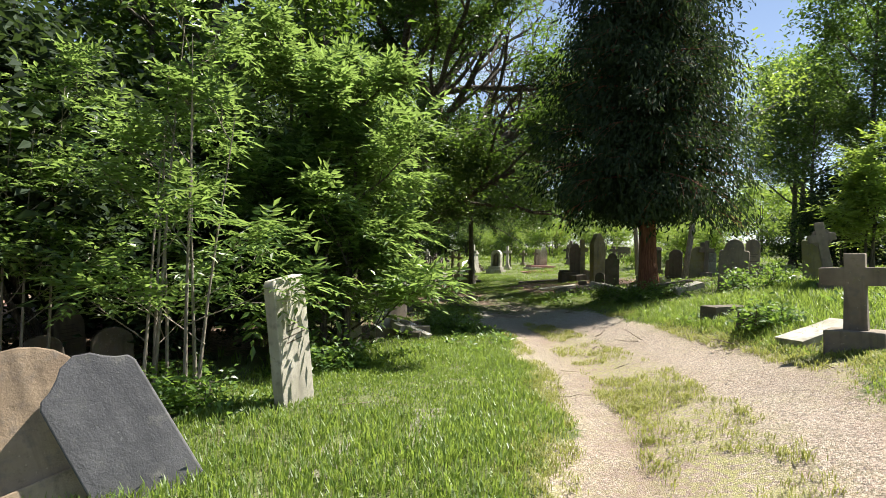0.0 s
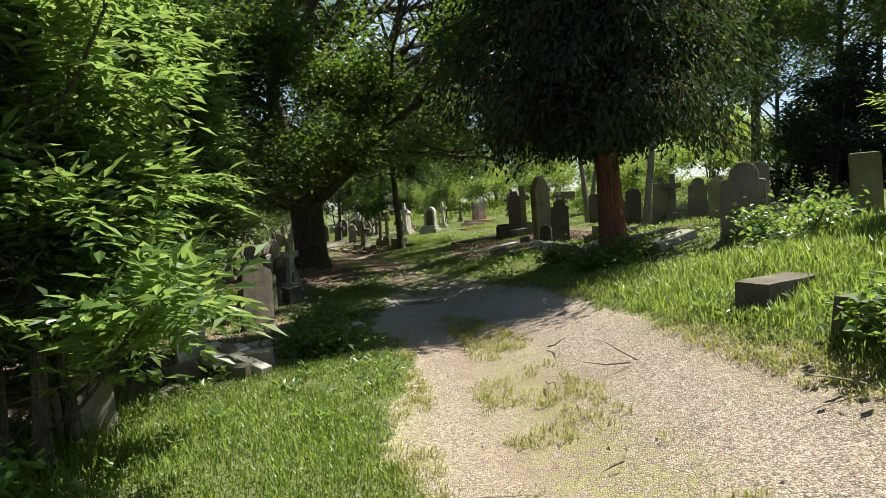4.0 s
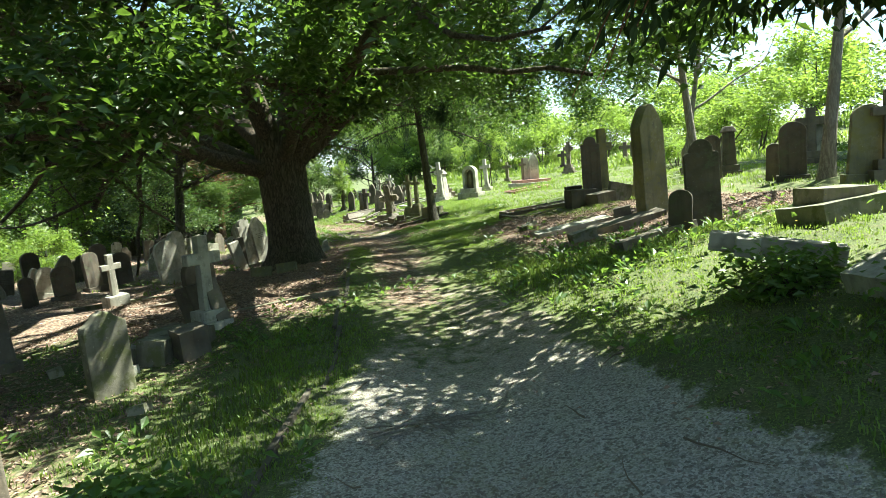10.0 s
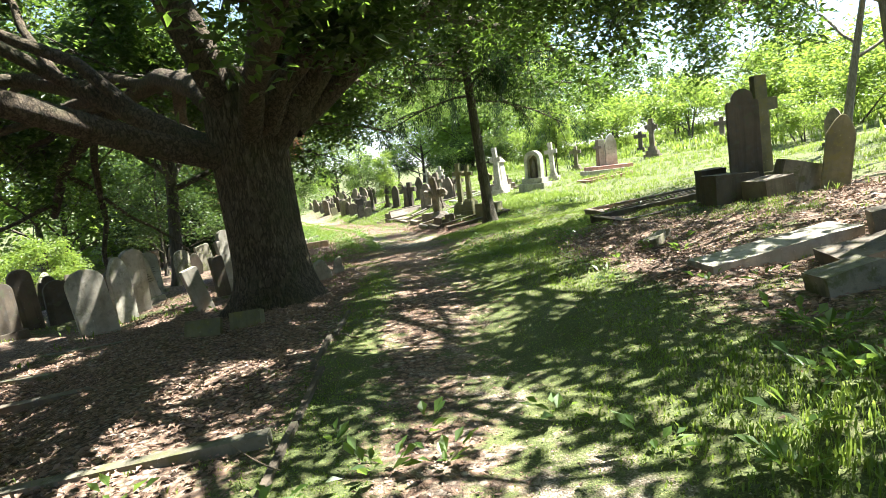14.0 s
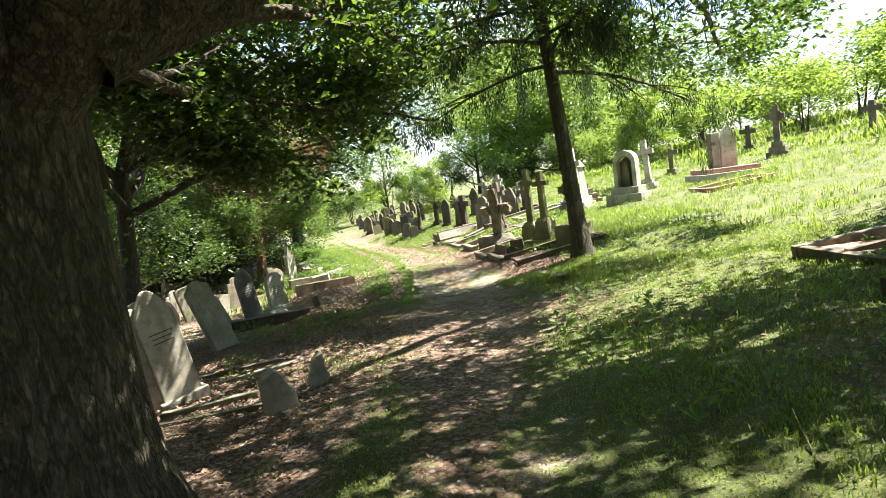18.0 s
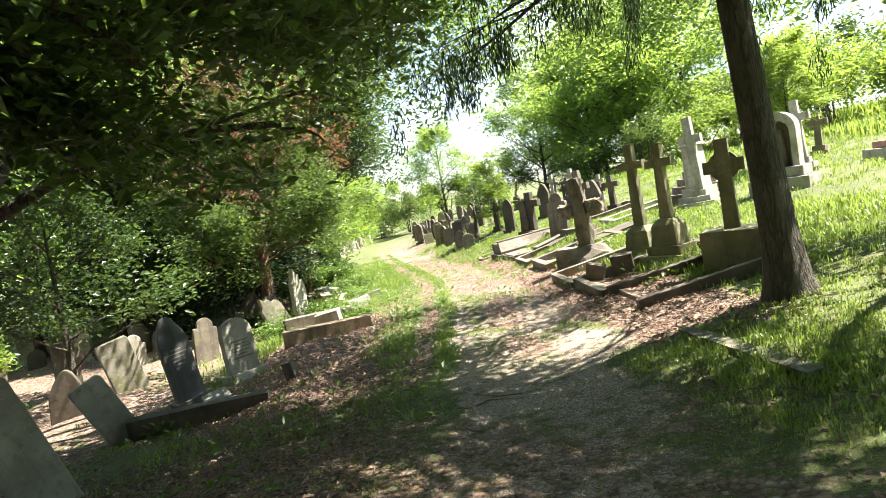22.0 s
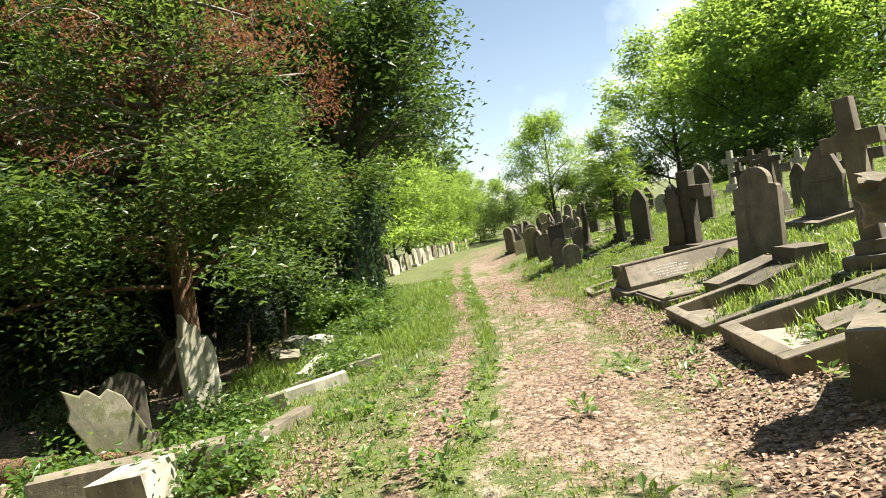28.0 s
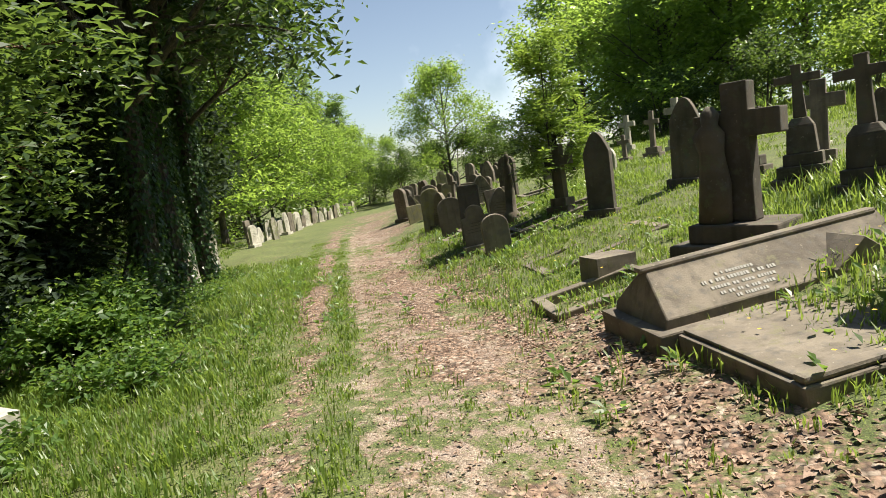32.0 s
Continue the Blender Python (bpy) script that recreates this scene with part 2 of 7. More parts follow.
# ground: grass and earth, gravel, leaf litter, told apart by the worn areas of the path
def ground_mat():
    n = Nodes("ground")
    att = n.nt.nodes.new("ShaderNodeVertexColor")
    att.layer_name = "worn"
    sep = n.nt.nodes.new("ShaderNodeSeparateColor")
    n.link(att.outputs["Color"], sep.inputs["Color"])
    gravel, litter, dry = sep.outputs["Red"], sep.outputs["Green"], sep.outputs["Blue"]
    c = n.coord()
    big, mid, fine = n.noise(0.8, 4, c), n.noise(6.5, 6, c), n.noise(55, 4, c)
    # grass floor under the blades
    grass = n.mix(n.span(big, 0.35, 0.65), (0.070, 0.088, 0.026), (0.12, 0.138, 0.044))
    grass = n.mix(n.span(mid, 0.48, 0.68, 0, 0.7), grass, (0.13, 0.11, 0.055))
    # gravel: pale stones over grey and pinkish fines
    vor = n.add("ShaderNodeTexVoronoi", Scale=105.0)
    n.link(c, vor.inputs["Vector"])
    vor2 = n.add("ShaderNodeTexVoronoi", Scale=58.0)
    n.link(c, vor2.inputs["Vector"])
    sepv = n.nt.nodes.new("ShaderNodeSeparateColor")
    n.link(vor.outputs["Color"], sepv.inputs["Color"])
    sep2 = n.nt.nodes.new("ShaderNodeSeparateColor")
    n.link(vor2.outputs["Color"], sep2.inputs["Color"])
    stones = n.mix(n.span(mid, 0.35, 0.65), (0.245, 0.185, 0.142), (0.36, 0.285, 0.220))
    stones = n.mix(n.span(big, 0.42, 0.6, 0.1, 0.7), stones, (0.33, 0.238, 0.185))
    stones = n.mix(n.span(sep2.outputs["Red"], 0.60, 0.66, 0, 0.8), stones, (0.13, 0.105, 0.085))
    stones = n.mix(n.span(sep2.outputs["Green"], 0.75, 0.81, 0, 0.6), stones, (0.52, 0.45, 0.37))
    stones = n.mix(n.span(sepv.outputs["Red"], 0.64, 0.70, 0, 0.6), stones, (0.58, 0.51, 0.42))
    stones = n.mix(n.span(sepv.outputs["Green"], 0.66, 0.72, 0, 0.75), stones, (0.11, 0.09, 0.07))
    place = n.nt.nodes.new("ShaderNodeSeparateXYZ")
    n.link(c, place.inputs["Vector"])
    # paler grey chips, which also lighten the gravel lying in the conifer's shade
    chip_lift = n.math("MULTIPLY", n.span(place.outputs["Y"], 12.0, 14.0), n.span(place.outputs["Y"], 18.5, 15.5))
    pale = n.mix(n.span(sepv.outputs["Blue"], 0.3, 0.7), (0.27, 0.26, 0.24), (0.58, 0.56, 0.52))
    pale = n.mix(n.span(sep2.outputs["Blue"], 0.72, 0.8), pale, (0.16, 0.15, 0.14))
    stones = n.mix(n.math("MULTIPLY", chip_lift, 0.7), stones, pale)
    damp = n.math("MULTIPLY", att.outputs["Alpha"], n.span(n.noise(3.1, 6, c), 0.35, 0.6, 0.2, 1.0))
    stones = n.mix(n.math("MULTIPLY", damp, 0.75), stones, (0.215, 0.145, 0.122))
    patch = n.noise(2.3, 6, c)
    moss = n.mix(n.span(n.noise(70, 4, c), 0.35, 0.65), (0.15, 0.165, 0.045), (0.38, 0.37, 0.12))
    cover = n.math("ADD", n.span(patch, 0.50, 0.60, 0, 0.12), n.span(dry, 0.0, 1.0, 0, 1.0))
    broken = n.span(n.noise(14, 9, c, 0.75), 0.44, 0.54)
    stones = n.mix(n.math("MULTIPLY", cover, broken), stones, moss)
    # fallen leaves: overlapping flakes
    vor3 = n.add("ShaderNodeTexVoronoi", Scale=23.0)
    n.link(c, vor3.inputs["Vector"])
    sep3 = n.nt.nodes.new("ShaderNodeSeparateColor")
    n.link(vor3.outputs["Color"], sep3.inputs["Color"])
    leaves = n.mix(sep3.outputs["Red"], (0.10, 0.056, 0.038), (0.37, 0.24, 0.17))
    leaves = n.mix(n.span(sep3.outputs["Blue"], 0.7, 1, 0, 0.8), leaves, (0.52, 0.44, 0.36))
    leaves = n.mix(n.span(vor3.outputs["Distance"], 0.3, 0.8, 0, 0.9), leaves, (0.055, 0.038, 0.028))
    leaves = n.mix(n.span(mid, 0.55, 0.75, 0, 0.6), leaves, (0.085, 0.06, 0.042))
    grass = n.mix(n.span(n.noise(48, 5, c), 0.42, 0.62, 0, 0.6), grass, (0.03, 0.045, 0.012))
    grass = n.mix(n.span(n.noise(90, 3, c), 0.56, 0.66, 0, 0.7), grass, (0.24, 0.29, 0.075))
    edge = n.math("MULTIPLY", n.math("SUBTRACT", mid, 0.5), 1.3)
    edge = n.math("ADD", edge, n.math("MULTIPLY", n.math("SUBTRACT", fine, 0.5), 0.5))
    col = n.mix(n.span(n.math("ADD", litter, edge), 0.38, 0.62), grass, leaves)
    col = n.mix(n.span(n.math("ADD", gravel, edge), 0.38, 0.62), col, stones)
    n.link(col, n.bsdf.inputs["Base Color"])
    n.bsdf.inputs["Roughness"].default_value = 0.95
    h = n.math("ADD", n.math("MULTIPLY", n.math("SUBTRACT", 1.0, vor.outputs["Distance"]), n.math("ADD", gravel, 0.1)), n.math("MULTIPLY", fine, 0.8))
    h = n.math("ADD", h, n.math("MULTIPLY", n.math("SUBTRACT", 1.0, vor3.outputs["Distance"]), n.math("MULTIPLY", litter, 1.4)))
    h = n.math("ADD", h, n.math("MULTIPLY", mid, 0.8))
    n.bump(h, 0.75, 0.016)
    return n.mat


def plain_mat(name, a, b, scale, rough=0.85, bump=0.4):
    n = Nodes(name)
    v = n.coord()
    geo = n.add("ShaderNodeNewGeometry")
    col = n.mix(n.noise(scale, 5, v), a, b)
    col = n.mix(n.span(geo.outputs["Random Per Island"], 0, 1, 0, 0.75), col, tuple(0.5 * q for q in a))
    n.link(col, n.bsdf.inputs["Base Color"])
    n.bsdf.inputs["Roughness"].default_value = rough
    n.bump(n.noise(scale * 3, 4, v), bump, 0.01)
    return n.mat


GROUND = ground_mat()
LITTER = plain_mat("fallen_leaves", (0.48, 0.335, 0.25), (0.20, 0.125, 0.088), 30, 0.8)
PEBBLE = plain_mat("gravel_stones", (0.44, 0.38, 0.33), (0.23, 0.175, 0.15), 20, 0.9)
TWIG = plain_mat("dry_twigs", (0.22, 0.17, 0.12), (0.11, 0.085, 0.06), 20, 0.9)
STRAW = plain_mat("dry_stalks", (0.46, 0.40, 0.24), (0.30, 0.26, 0.14), 20, 0.9)
LETTER = plain_mat("worn_letters", (0.55, 0.53, 0.48), (0.42, 0.40, 0.36), 40, 0.9, 0.1)
FLOWER = plain_mat("yellow_petals", (0.80, 0.58, 0.05), (0.75, 0.45, 0.03), 40, 0.7, 0.1)

# ---------------------------------------------------------------- the lie of the land
# centre line of the walk: x, y, z of the path
LINE = [(1.6,-6.0,0.06),(0.35,-1.5,0.03),(0.0,0.0,0.02),(0.01,2.5,-0.03),(-0.17,4.9,0.07),(-0.40,7.5,0.08),(-0.83,9.3,0.02),(-1.47,12.0,0.02),
        (-2.3,14.5,-0.05),(-3.03,17.3,-0.11),(-4.53,21.1,-0.09),(-5.4,23.2,-0.10),(-6.58,26.1,-0.19),(-7.95,29.0,-0.38),
        (-9.27,31.9,-0.56),(-11.0,35.4,-0.79),(-13.98,39.8,-0.95),(-15.9,42.5,-1.02),(-19.2,46.6,-1.16),(-23.6,51.6,-1.3),
        (-31.0,60.6,-1.44),(-39.5,73.1,-1.79),(-53.0,94.5,-2.53),(-74.7,128.7,-3.72)]
LN = np.array(LINE)
SEG = np.hypot(*np.diff(LN[:, :2], axis=0).T)
CUM = np.r_[0, np.cumsum(SEG)] - SEG[0] - SEG[1]
def along(x, y):
    """Metres along the walk and to its right, and the path's height there."""
    p = np.stack([np.asarray(x, float).ravel(), np.asarray(y, float).ravel()], 1)
    best = np.full(len(p), 1e18); s = np.zeros(len(p)); d = np.zeros(len(p)); z = np.zeros(len(p))
    for i in range(len(LN) - 1):
        a, v, l = LN[i, :2], LN[i + 1, :2] - LN[i, :2], SEG[i]
        k = np.clip(((p - a) @ v) / l ** 2, 0 if i else -9, 1)
        q = p - (a + k[:, None] * v)
        dd = np.hypot(q[:, 0], q[:, 1])
        m = dd < best
        side = np.sign((p[:, 0] - a[0]) * v[1] - (p[:, 1] - a[1]) * v[0])
        best[m] = dd[m]; s[m] = (CUM[i] + k * l)[m]; d[m] = (side * dd)[m]; z[m] = (LN[i, 2] + k * (LN[i + 1, 2] - LN[i, 2]))[m]
    return s, d, z
def ground(x, y):
    s, d, z = along(x, y)
    rise = np.interp(s, [0, 16, 21, 30, 38, 60], [0.26, 0.26, 0.145, 0.13, 0.15, 0.15])
    start = np.interp(s, [38, 44, 52, 60, 70], [0.35, 1.5, 1.6, 1.0, 0.35])
    rise = rise + 0.07 * np.clip((s - 38) / 6, 0, 1)
    dr = np.maximum(d - start, 0); dl = np.maximum(-d - 0.5, 0)
    h = rise * np.minimum(dr, 4.5) + 0.105 * np.clip(dr - 4.5, 0, 30) + 0.02 * np.maximum(dr - 34.5, 0)
    fall = np.interp(s, [52, 62], [1.0, 0.45])
    h = h - fall * 0.09 * np.minimum(dl, 3.5) - 0.05 * np.clip(dl - 3.5, 0, 14)
    x = np.asarray(x, float).ravel(); y = np.asarray(y, float).ravel()
    h = h + np.clip((np.abs(d) - 0.8) / 2, 0, 1) * 0.05 * (np.sin(x * 1.3 + 0.6 * np.sin(y * 0.9)) * np.cos(y * 1.1) + 0.5 * np.sin(x * 2.9 + y * 2.3))
    return z + h


def zat(x, y):
    return float(ground(x, y)[0])


def heading(s):
    """Unit vectors along the walk and to its right at s metres."""
    dx = np.interp(s + 1, CUM, LN[:, 0]) - np.interp(s - 1, CUM, LN[:, 0])
    dy = np.interp(s + 1, CUM, LN[:, 1]) - np.interp(s - 1, CUM, LN[:, 1])
    l = math.hypot(dx, dy)
    return (dx / l, dy / l), (dy / l, -dx / l)


def spot(s, d):
    """The place s metres along the walk and d to its right."""
    (fx, fy), (rx, ry) = heading(s)
    return float(np.interp(s, CUM, LN[:, 0]) + rx * d), float(np.interp(s, CUM, LN[:, 1]) + ry * d)


def turn_at(s):
    """Degrees about z by which a thing at s stands square to the path: its x runs to the right of the walk."""
    (fx, fy), (rx, ry) = heading(s)
    return math.degrees(math.atan2(ry, rx))


def lattice(p, seed=0):
    """Smooth value noise in -1..1 for arrays of points in the plane."""
    x, y = p[:, 0], p[:, 1]
    ix, iy = np.floor(x).astype(int), np.floor(y).astype(int)
    fx, fy = x - ix, y - iy
    fx, fy = fx * fx * (3 - 2 * fx), fy * fy * (3 - 2 * fy)

    def rnd(a, b):
        k = (a * 374761393 + b * 668265263 + seed * 974634541) & 0xFFFFFFFF
        k = ((k ^ (k >> 13)) * 1274126177) & 0xFFFFFFFF
        return ((k ^ (k >> 16)) & 0xFFFF) / 32767.5 - 1

    top = rnd(ix, iy) * (1 - fx) + rnd(ix + 1, iy) * fx
    low = rnd(ix, iy + 1) * (1 - fx) + rnd(ix + 1, iy + 1) * fx
    return top * (1 - fy) + low * fy


def worn(x, y):
    """How far the ground is gravel, leaf litter and dry moss, each 0..1."""
    s, d, _ = along(x, y)
    p = np.stack([x, y], 1)
    wob = 0.22 * lattice(p * 0.9, 3) + 0.12 * lattice(p * 2.7, 4)
    u = d - np.interp(s, [-8, 0, 6, 10, 14, 18, 24, 32, 40, 60], [1.35, 1.25, 0.95, 0.75, 0.45, 0.25, 0.1, 0.0, 0.15, 0.2])
    half = np.interp(s, [-8, 8, 14, 17, 20, 30, 36, 40, 60], [1.55, 1.5, 1.35, 1.1, 0.75, 0.8, 1.0, 1.1, 1.05])
    gravel = np.clip((half - np.abs(u) + wob) / 0.35, 0, 1)
    # grass keeps the crown between the wheel tracks, first as moss, later as turf
    crown = np.exp(-((u + 0.2 + 0.3 * wob) / np.interp(s, [0, 10, 16, 36], [0.5, 0.42, 0.3, 0.25])) ** 2)
    line = np.interp(s, [34, 38, 44, 48, 60, 100], [-0.8, -0.8, -0.45, -0.32, -0.25, -0.2])
    later = np.clip((s - 35) / 3, 0, 1)
    strip = np.exp(-((d - line + 0.25 * wob) / 0.14) ** 2) * np.clip((s - 35) / 3, 0, 1)
    turf = np.interp(s, [0, 16, 19, 22, 32, 36, 40], [0.12, 0.1, 0.35, 0.45, 0.3, 0.15, 0.1])
    gravel = gravel * (1 - turf * crown * np.clip(1.1 + 1.2 * lattice(p * 1.3, 9), 0, 1))
    gravel = gravel * (1 - 0.95 * strip * np.clip(1.2 + 1.0 * lattice(p * 1.6, 10), 0, 1))
    ruts = later * np.maximum(np.exp(-((d - line + 0.34 + 0.2 * wob) / 0.26) ** 2), np.exp(-((d - line - 0.95 + 0.3 * wob) / 0.45) ** 2)) * np.clip(1.0 + 0.8 * lattice(p * 2.1, 14), 0, 1)
    gravel = gravel * (1 - 0.75 * ruts) * (1 - 0.4 * later * np.exp(-((d - line - 0.42 + 0.3 * wob) / 0.12) ** 2))
    gravel = gravel * np.interp(s, [38, 43], [1.0, 0.72])
    gravel = gravel * np.interp(s, [15.5, 18, 21, 28, 34, 37], [1, 0.6, 0.4, 0.32, 0.45, 1])
    dry = np.clip(crown * 0.9 + np.exp(-((np.abs(u) - half) / 0.4) ** 2) * 0.8, 0, 1) * np.interp(s, [0, 10, 14, 17, 36, 40], [0.9, 0.8, 0.3, 0.1, 0.1, 0.15])
    # litter under the oak and along the graves
    oak = np.exp(-(((s - 28) / 8.5) ** 4)) * np.clip((3.3 - np.abs(d + 2.4)) / 1.0, 0, 1)
    shade = np.exp(-(((s - 24.0) / 4.2) ** 4)) * np.clip((d - 1.6) / 0.6, 0, 1) * np.clip((8 - d) / 2, 0, 1)
    apron = np.clip((s - 35) / 2, 0, 1) * np.clip((54 - s) / 5, 0, 1) * np.exp(-(((d - 1.75) / np.interp(s, [40, 46], [0.9, 0.7])) ** 4)) * np.interp(s, [41, 46], [1.0, 0.72])
    wood = np.clip((-d - 4.0) / 1.5, 0, 1) * np.clip((60 - s) / 8, 0, 1) * 0.75
    left = np.exp(-(((s - 14.5) / 6) ** 4)) * np.clip((-d - 1.6) / 0.7, 0, 1) * 0.5
    spill = np.exp(-(((s - 40.5) / 4.5) ** 4)) * np.exp(-(((d + 2.9) / 1.5) ** 4)) * 0.85
    path_shade = np.exp(-(((s - 27.5) / 9.5) ** 4)) * np.exp(-(((d - 0.1) / np.interp(s, [28, 32], [0.8, 1.7])) ** 4)) * 0.72
    track = np.maximum(ruts * 0.9, later * np.exp(-(((d - 0.5) / 1.5) ** 4)) * np.interp(s, [39, 44], [0.0, 0.6]))
    litter = np.max(np.stack([oak * 0.85, shade * 0.8, apron, wood, left, track, spill, path_shade]), 0) + 0.25 * lattice(p * 0.55, 6) + 0.18 * lattice(p * 1.9, 7)
    litter = np.clip(litter, 0, 1) * (np.abs(d) < 40)
    greens = np.exp(-(((s - 24.5) / 7) ** 4)) * np.exp(-(((d - 1.1 - 0.4 * lattice(p * 0.5, 11)) / 0.75) ** 2))
    greens = np.maximum(greens, np.exp(-(((s - 24) / 6.5) ** 4)) * np.exp(-(((d + 0.75) / 0.35) ** 2)) * 0.9)
    greens = np.maximum(greens, strip)
    litter = litter * (1 - 0.9 * greens)
    return gravel, litter, dry


def mesh_from(name, verts, faces, mat=None, smooth=False):
    """A mesh from an (n, 3) array and an (m, 3 or 4) array."""
    me = bpy.data.meshes.new(name)
    verts, faces = np.asarray(verts, np.float32), np.asarray(faces, np.int32)
    k = faces.shape[1]
    me.vertices.add(len(verts))
    me.vertices.foreach_set("co", verts.ravel())
    me.loops.add(faces.size)
    me.loops.foreach_set("vertex_index", faces.ravel())
    me.polygons.add(len(faces))
    me.polygons.foreach_set("loop_start", np.arange(0, faces.size, k, dtype=np.int32))
    me.polygons.foreach_set("loop_total", np.full(len(faces), k, np.int32))
    me.polygons.foreach_set("use_smooth", np.full(len(faces), smooth))
    me.update(calc_edges=True)
    if mat:
        me.materials.append(mat)
    return me


SURFACE = {}


def turf(x, y):
    """Height of the uneven ground sheet itself."""
    xs, ys, z = SURFACE["xs"], SURFACE["ys"], SURFACE["z"]
    i = np.clip(np.searchsorted(xs, x) - 1, 0, len(xs) - 2)
    j = np.clip(np.searchsorted(ys, y) - 1, 0, len(ys) - 2)
    a, b = (x - xs[i]) / (xs[i + 1] - xs[i]), (y - ys[j]) / (ys[j + 1] - ys[j])
    return (z[j, i] * (1 - a) + z[j, i + 1] * a) * (1 - b) + (z[j + 1, i] * (1 - a) + z[j + 1, i + 1] * a) * b


def build_ground():
    def axis(lo, hi, step, reach):
        mid = list(np.arange(lo, hi, step))
        q = step
        a, b = lo, mid[-1]
        low, high = [], []
        while a > -reach:
            q *= 1.22
            a -= q
            b += q
            low.append(a)
            high.append(b)
        return np.array(low[::-1] + mid + high)

    xs, ys = axis(-32, 8, 0.18, 1400), axis(-4, 58, 0.18, 1400)
    gx, gy = np.meshgrid(xs, ys)
    x, y = gx.ravel(), gy.ravel()
    z = ground(x, y)
    p = np.stack([x, y], 1)
    gravel, litter, dry = worn(x, y)
    s, d, _ = along(x, y)
    near = np.abs(d) < 15
    damp = np.exp(-((d - np.interp(s, [0, 6, 12, 16], [0.3, 0.45, 0.3, 0.1]) - 0.25 * lattice(p * 0.8, 61)) / 0.48) ** 2) * np.clip((16 - s) / 3, 0, 1)
    damp = np.maximum(damp, 0.6 * np.exp(-((d - 2.1) / 0.3) ** 2) * np.clip((12 - s) / 4, 0, 1))
    damp = np.maximum(damp, 0.85 * np.clip((s - 38) / 5, 0, 1))
    z = z + near * (0.022 * lattice(p * 1.7, 21) + 0.012 * lattice(p * 4.1, 22)) - 0.03 * gravel * near
    far = np.clip((np.hypot(x + 12, y - 30) - 70) / 200, 0, 1)
    z = z * (1 - far) + far * 4.0
    SURFACE.update(xs=xs, ys=ys, z=z.reshape(len(ys), len(xs)))
    nx, ny = len(xs), len(ys)
    i = np.arange(nx * ny).reshape(ny, nx)
    f = np.stack([i[:-1, :-1], i[:-1, 1:], i[1:, 1:], i[1:, :-1]], -1).reshape(-1, 4)
    me = mesh_from("ground", np.stack([x, y, z], 1), f, GROUND, True)
    lay = me.color_attributes.new("worn", "FLOAT_COLOR", "POINT")
    lay.data.foreach_set("color", np.stack([gravel, litter, dry, damp], 1).astype(np.float32).ravel())
    tagged(new("ground", me), "sloping grassy burial ground with a worn gravel track and fallen leaves", "ground", kind="structure")


build_ground()


# ---------------------------------------------------------------- helpers for things
def part(name, data, mat, parent, label="", m=None):
    """Links a bmesh or a mesh as one mesh object under a thing or a part."""
    if isinstance(data, bmesh.types.BMesh):
        me = bpy.data.meshes.new(name)
        data.to_mesh(me)
        data.free()
        if mat:
            me.materials.append(mat)
        data = me
    ob = new(name, data)
    ob.parent = parent
    if m is not None:
        ob.matrix_local = m
    if label:
        tagged(ob, label)
    return ob


def thing(name, m, label, category, group="", kind=""):
    ob = new(name)
    ob.empty_display_size = 0.2
    ob.matrix_world = m
    return tagged(ob, label, category, group, kind)


def roughen(bm, amount, scale, seed):
    off = Vector((seed * 3.17, seed * 1.31, seed * 0.77))
    for v in bm.verts:
        v.co += noise.noise_vector(v.co * scale + off) * amount


def slab_bm(outline, thick, bevel=0.012, cuts=0):
    """An outline in x and z, thick in y, with rounded edges."""
    bm = bmesh.new()
    front = [bm.verts.new((x, -thick / 2, z)) for x, z in outline]
    face = bm.faces.new(front)
    got = bmesh.ops.extrude_face_region(bm, geom=[face])
    bmesh.ops.translate(bm, verts=[v for v in got["geom"] if isinstance(v, bmesh.types.BMVert)], vec=(0, thick, 0))
    bmesh.ops.recalc_face_normals(bm, faces=bm.faces)
    if bevel:
        edges = [e for e in bm.edges if len(e.link_faces) == 2 and e.calc_face_angle(0) > 0.6]
        bmesh.ops.bevel(bm, geom=edges, offset=bevel, segments=2, affect="EDGES", profile=0.6)
    return bm


def box_bm(x0, x1, y0, y1, z0, z1, bevel=0.012, rough=0.0, seed=0, taper=1.0):
    bm = bmesh.new()
    bmesh.ops.create_cube(bm, size=1)
    for v in bm.verts:
        k = taper if v.co.z > 0 else 1.0
        v.co = ((x0 + x1) / 2 + v.co.x * (x1 - x0) * k, (y0 + y1) / 2 + v.co.y * (y1 - y0) * k, z0 if v.co.z < 0 else z1)
    if rough:
        bmesh.ops.subdivide_edges(bm, edges=bm.edges, cuts=3, use_grid_fill=True)
        roughen(bm, rough, 3.5, seed)
    elif bevel:
        bmesh.ops.bevel(bm, geom=bm.edges, offset=bevel, segments=2, affect="EDGES", profile=0.6)
    return bm


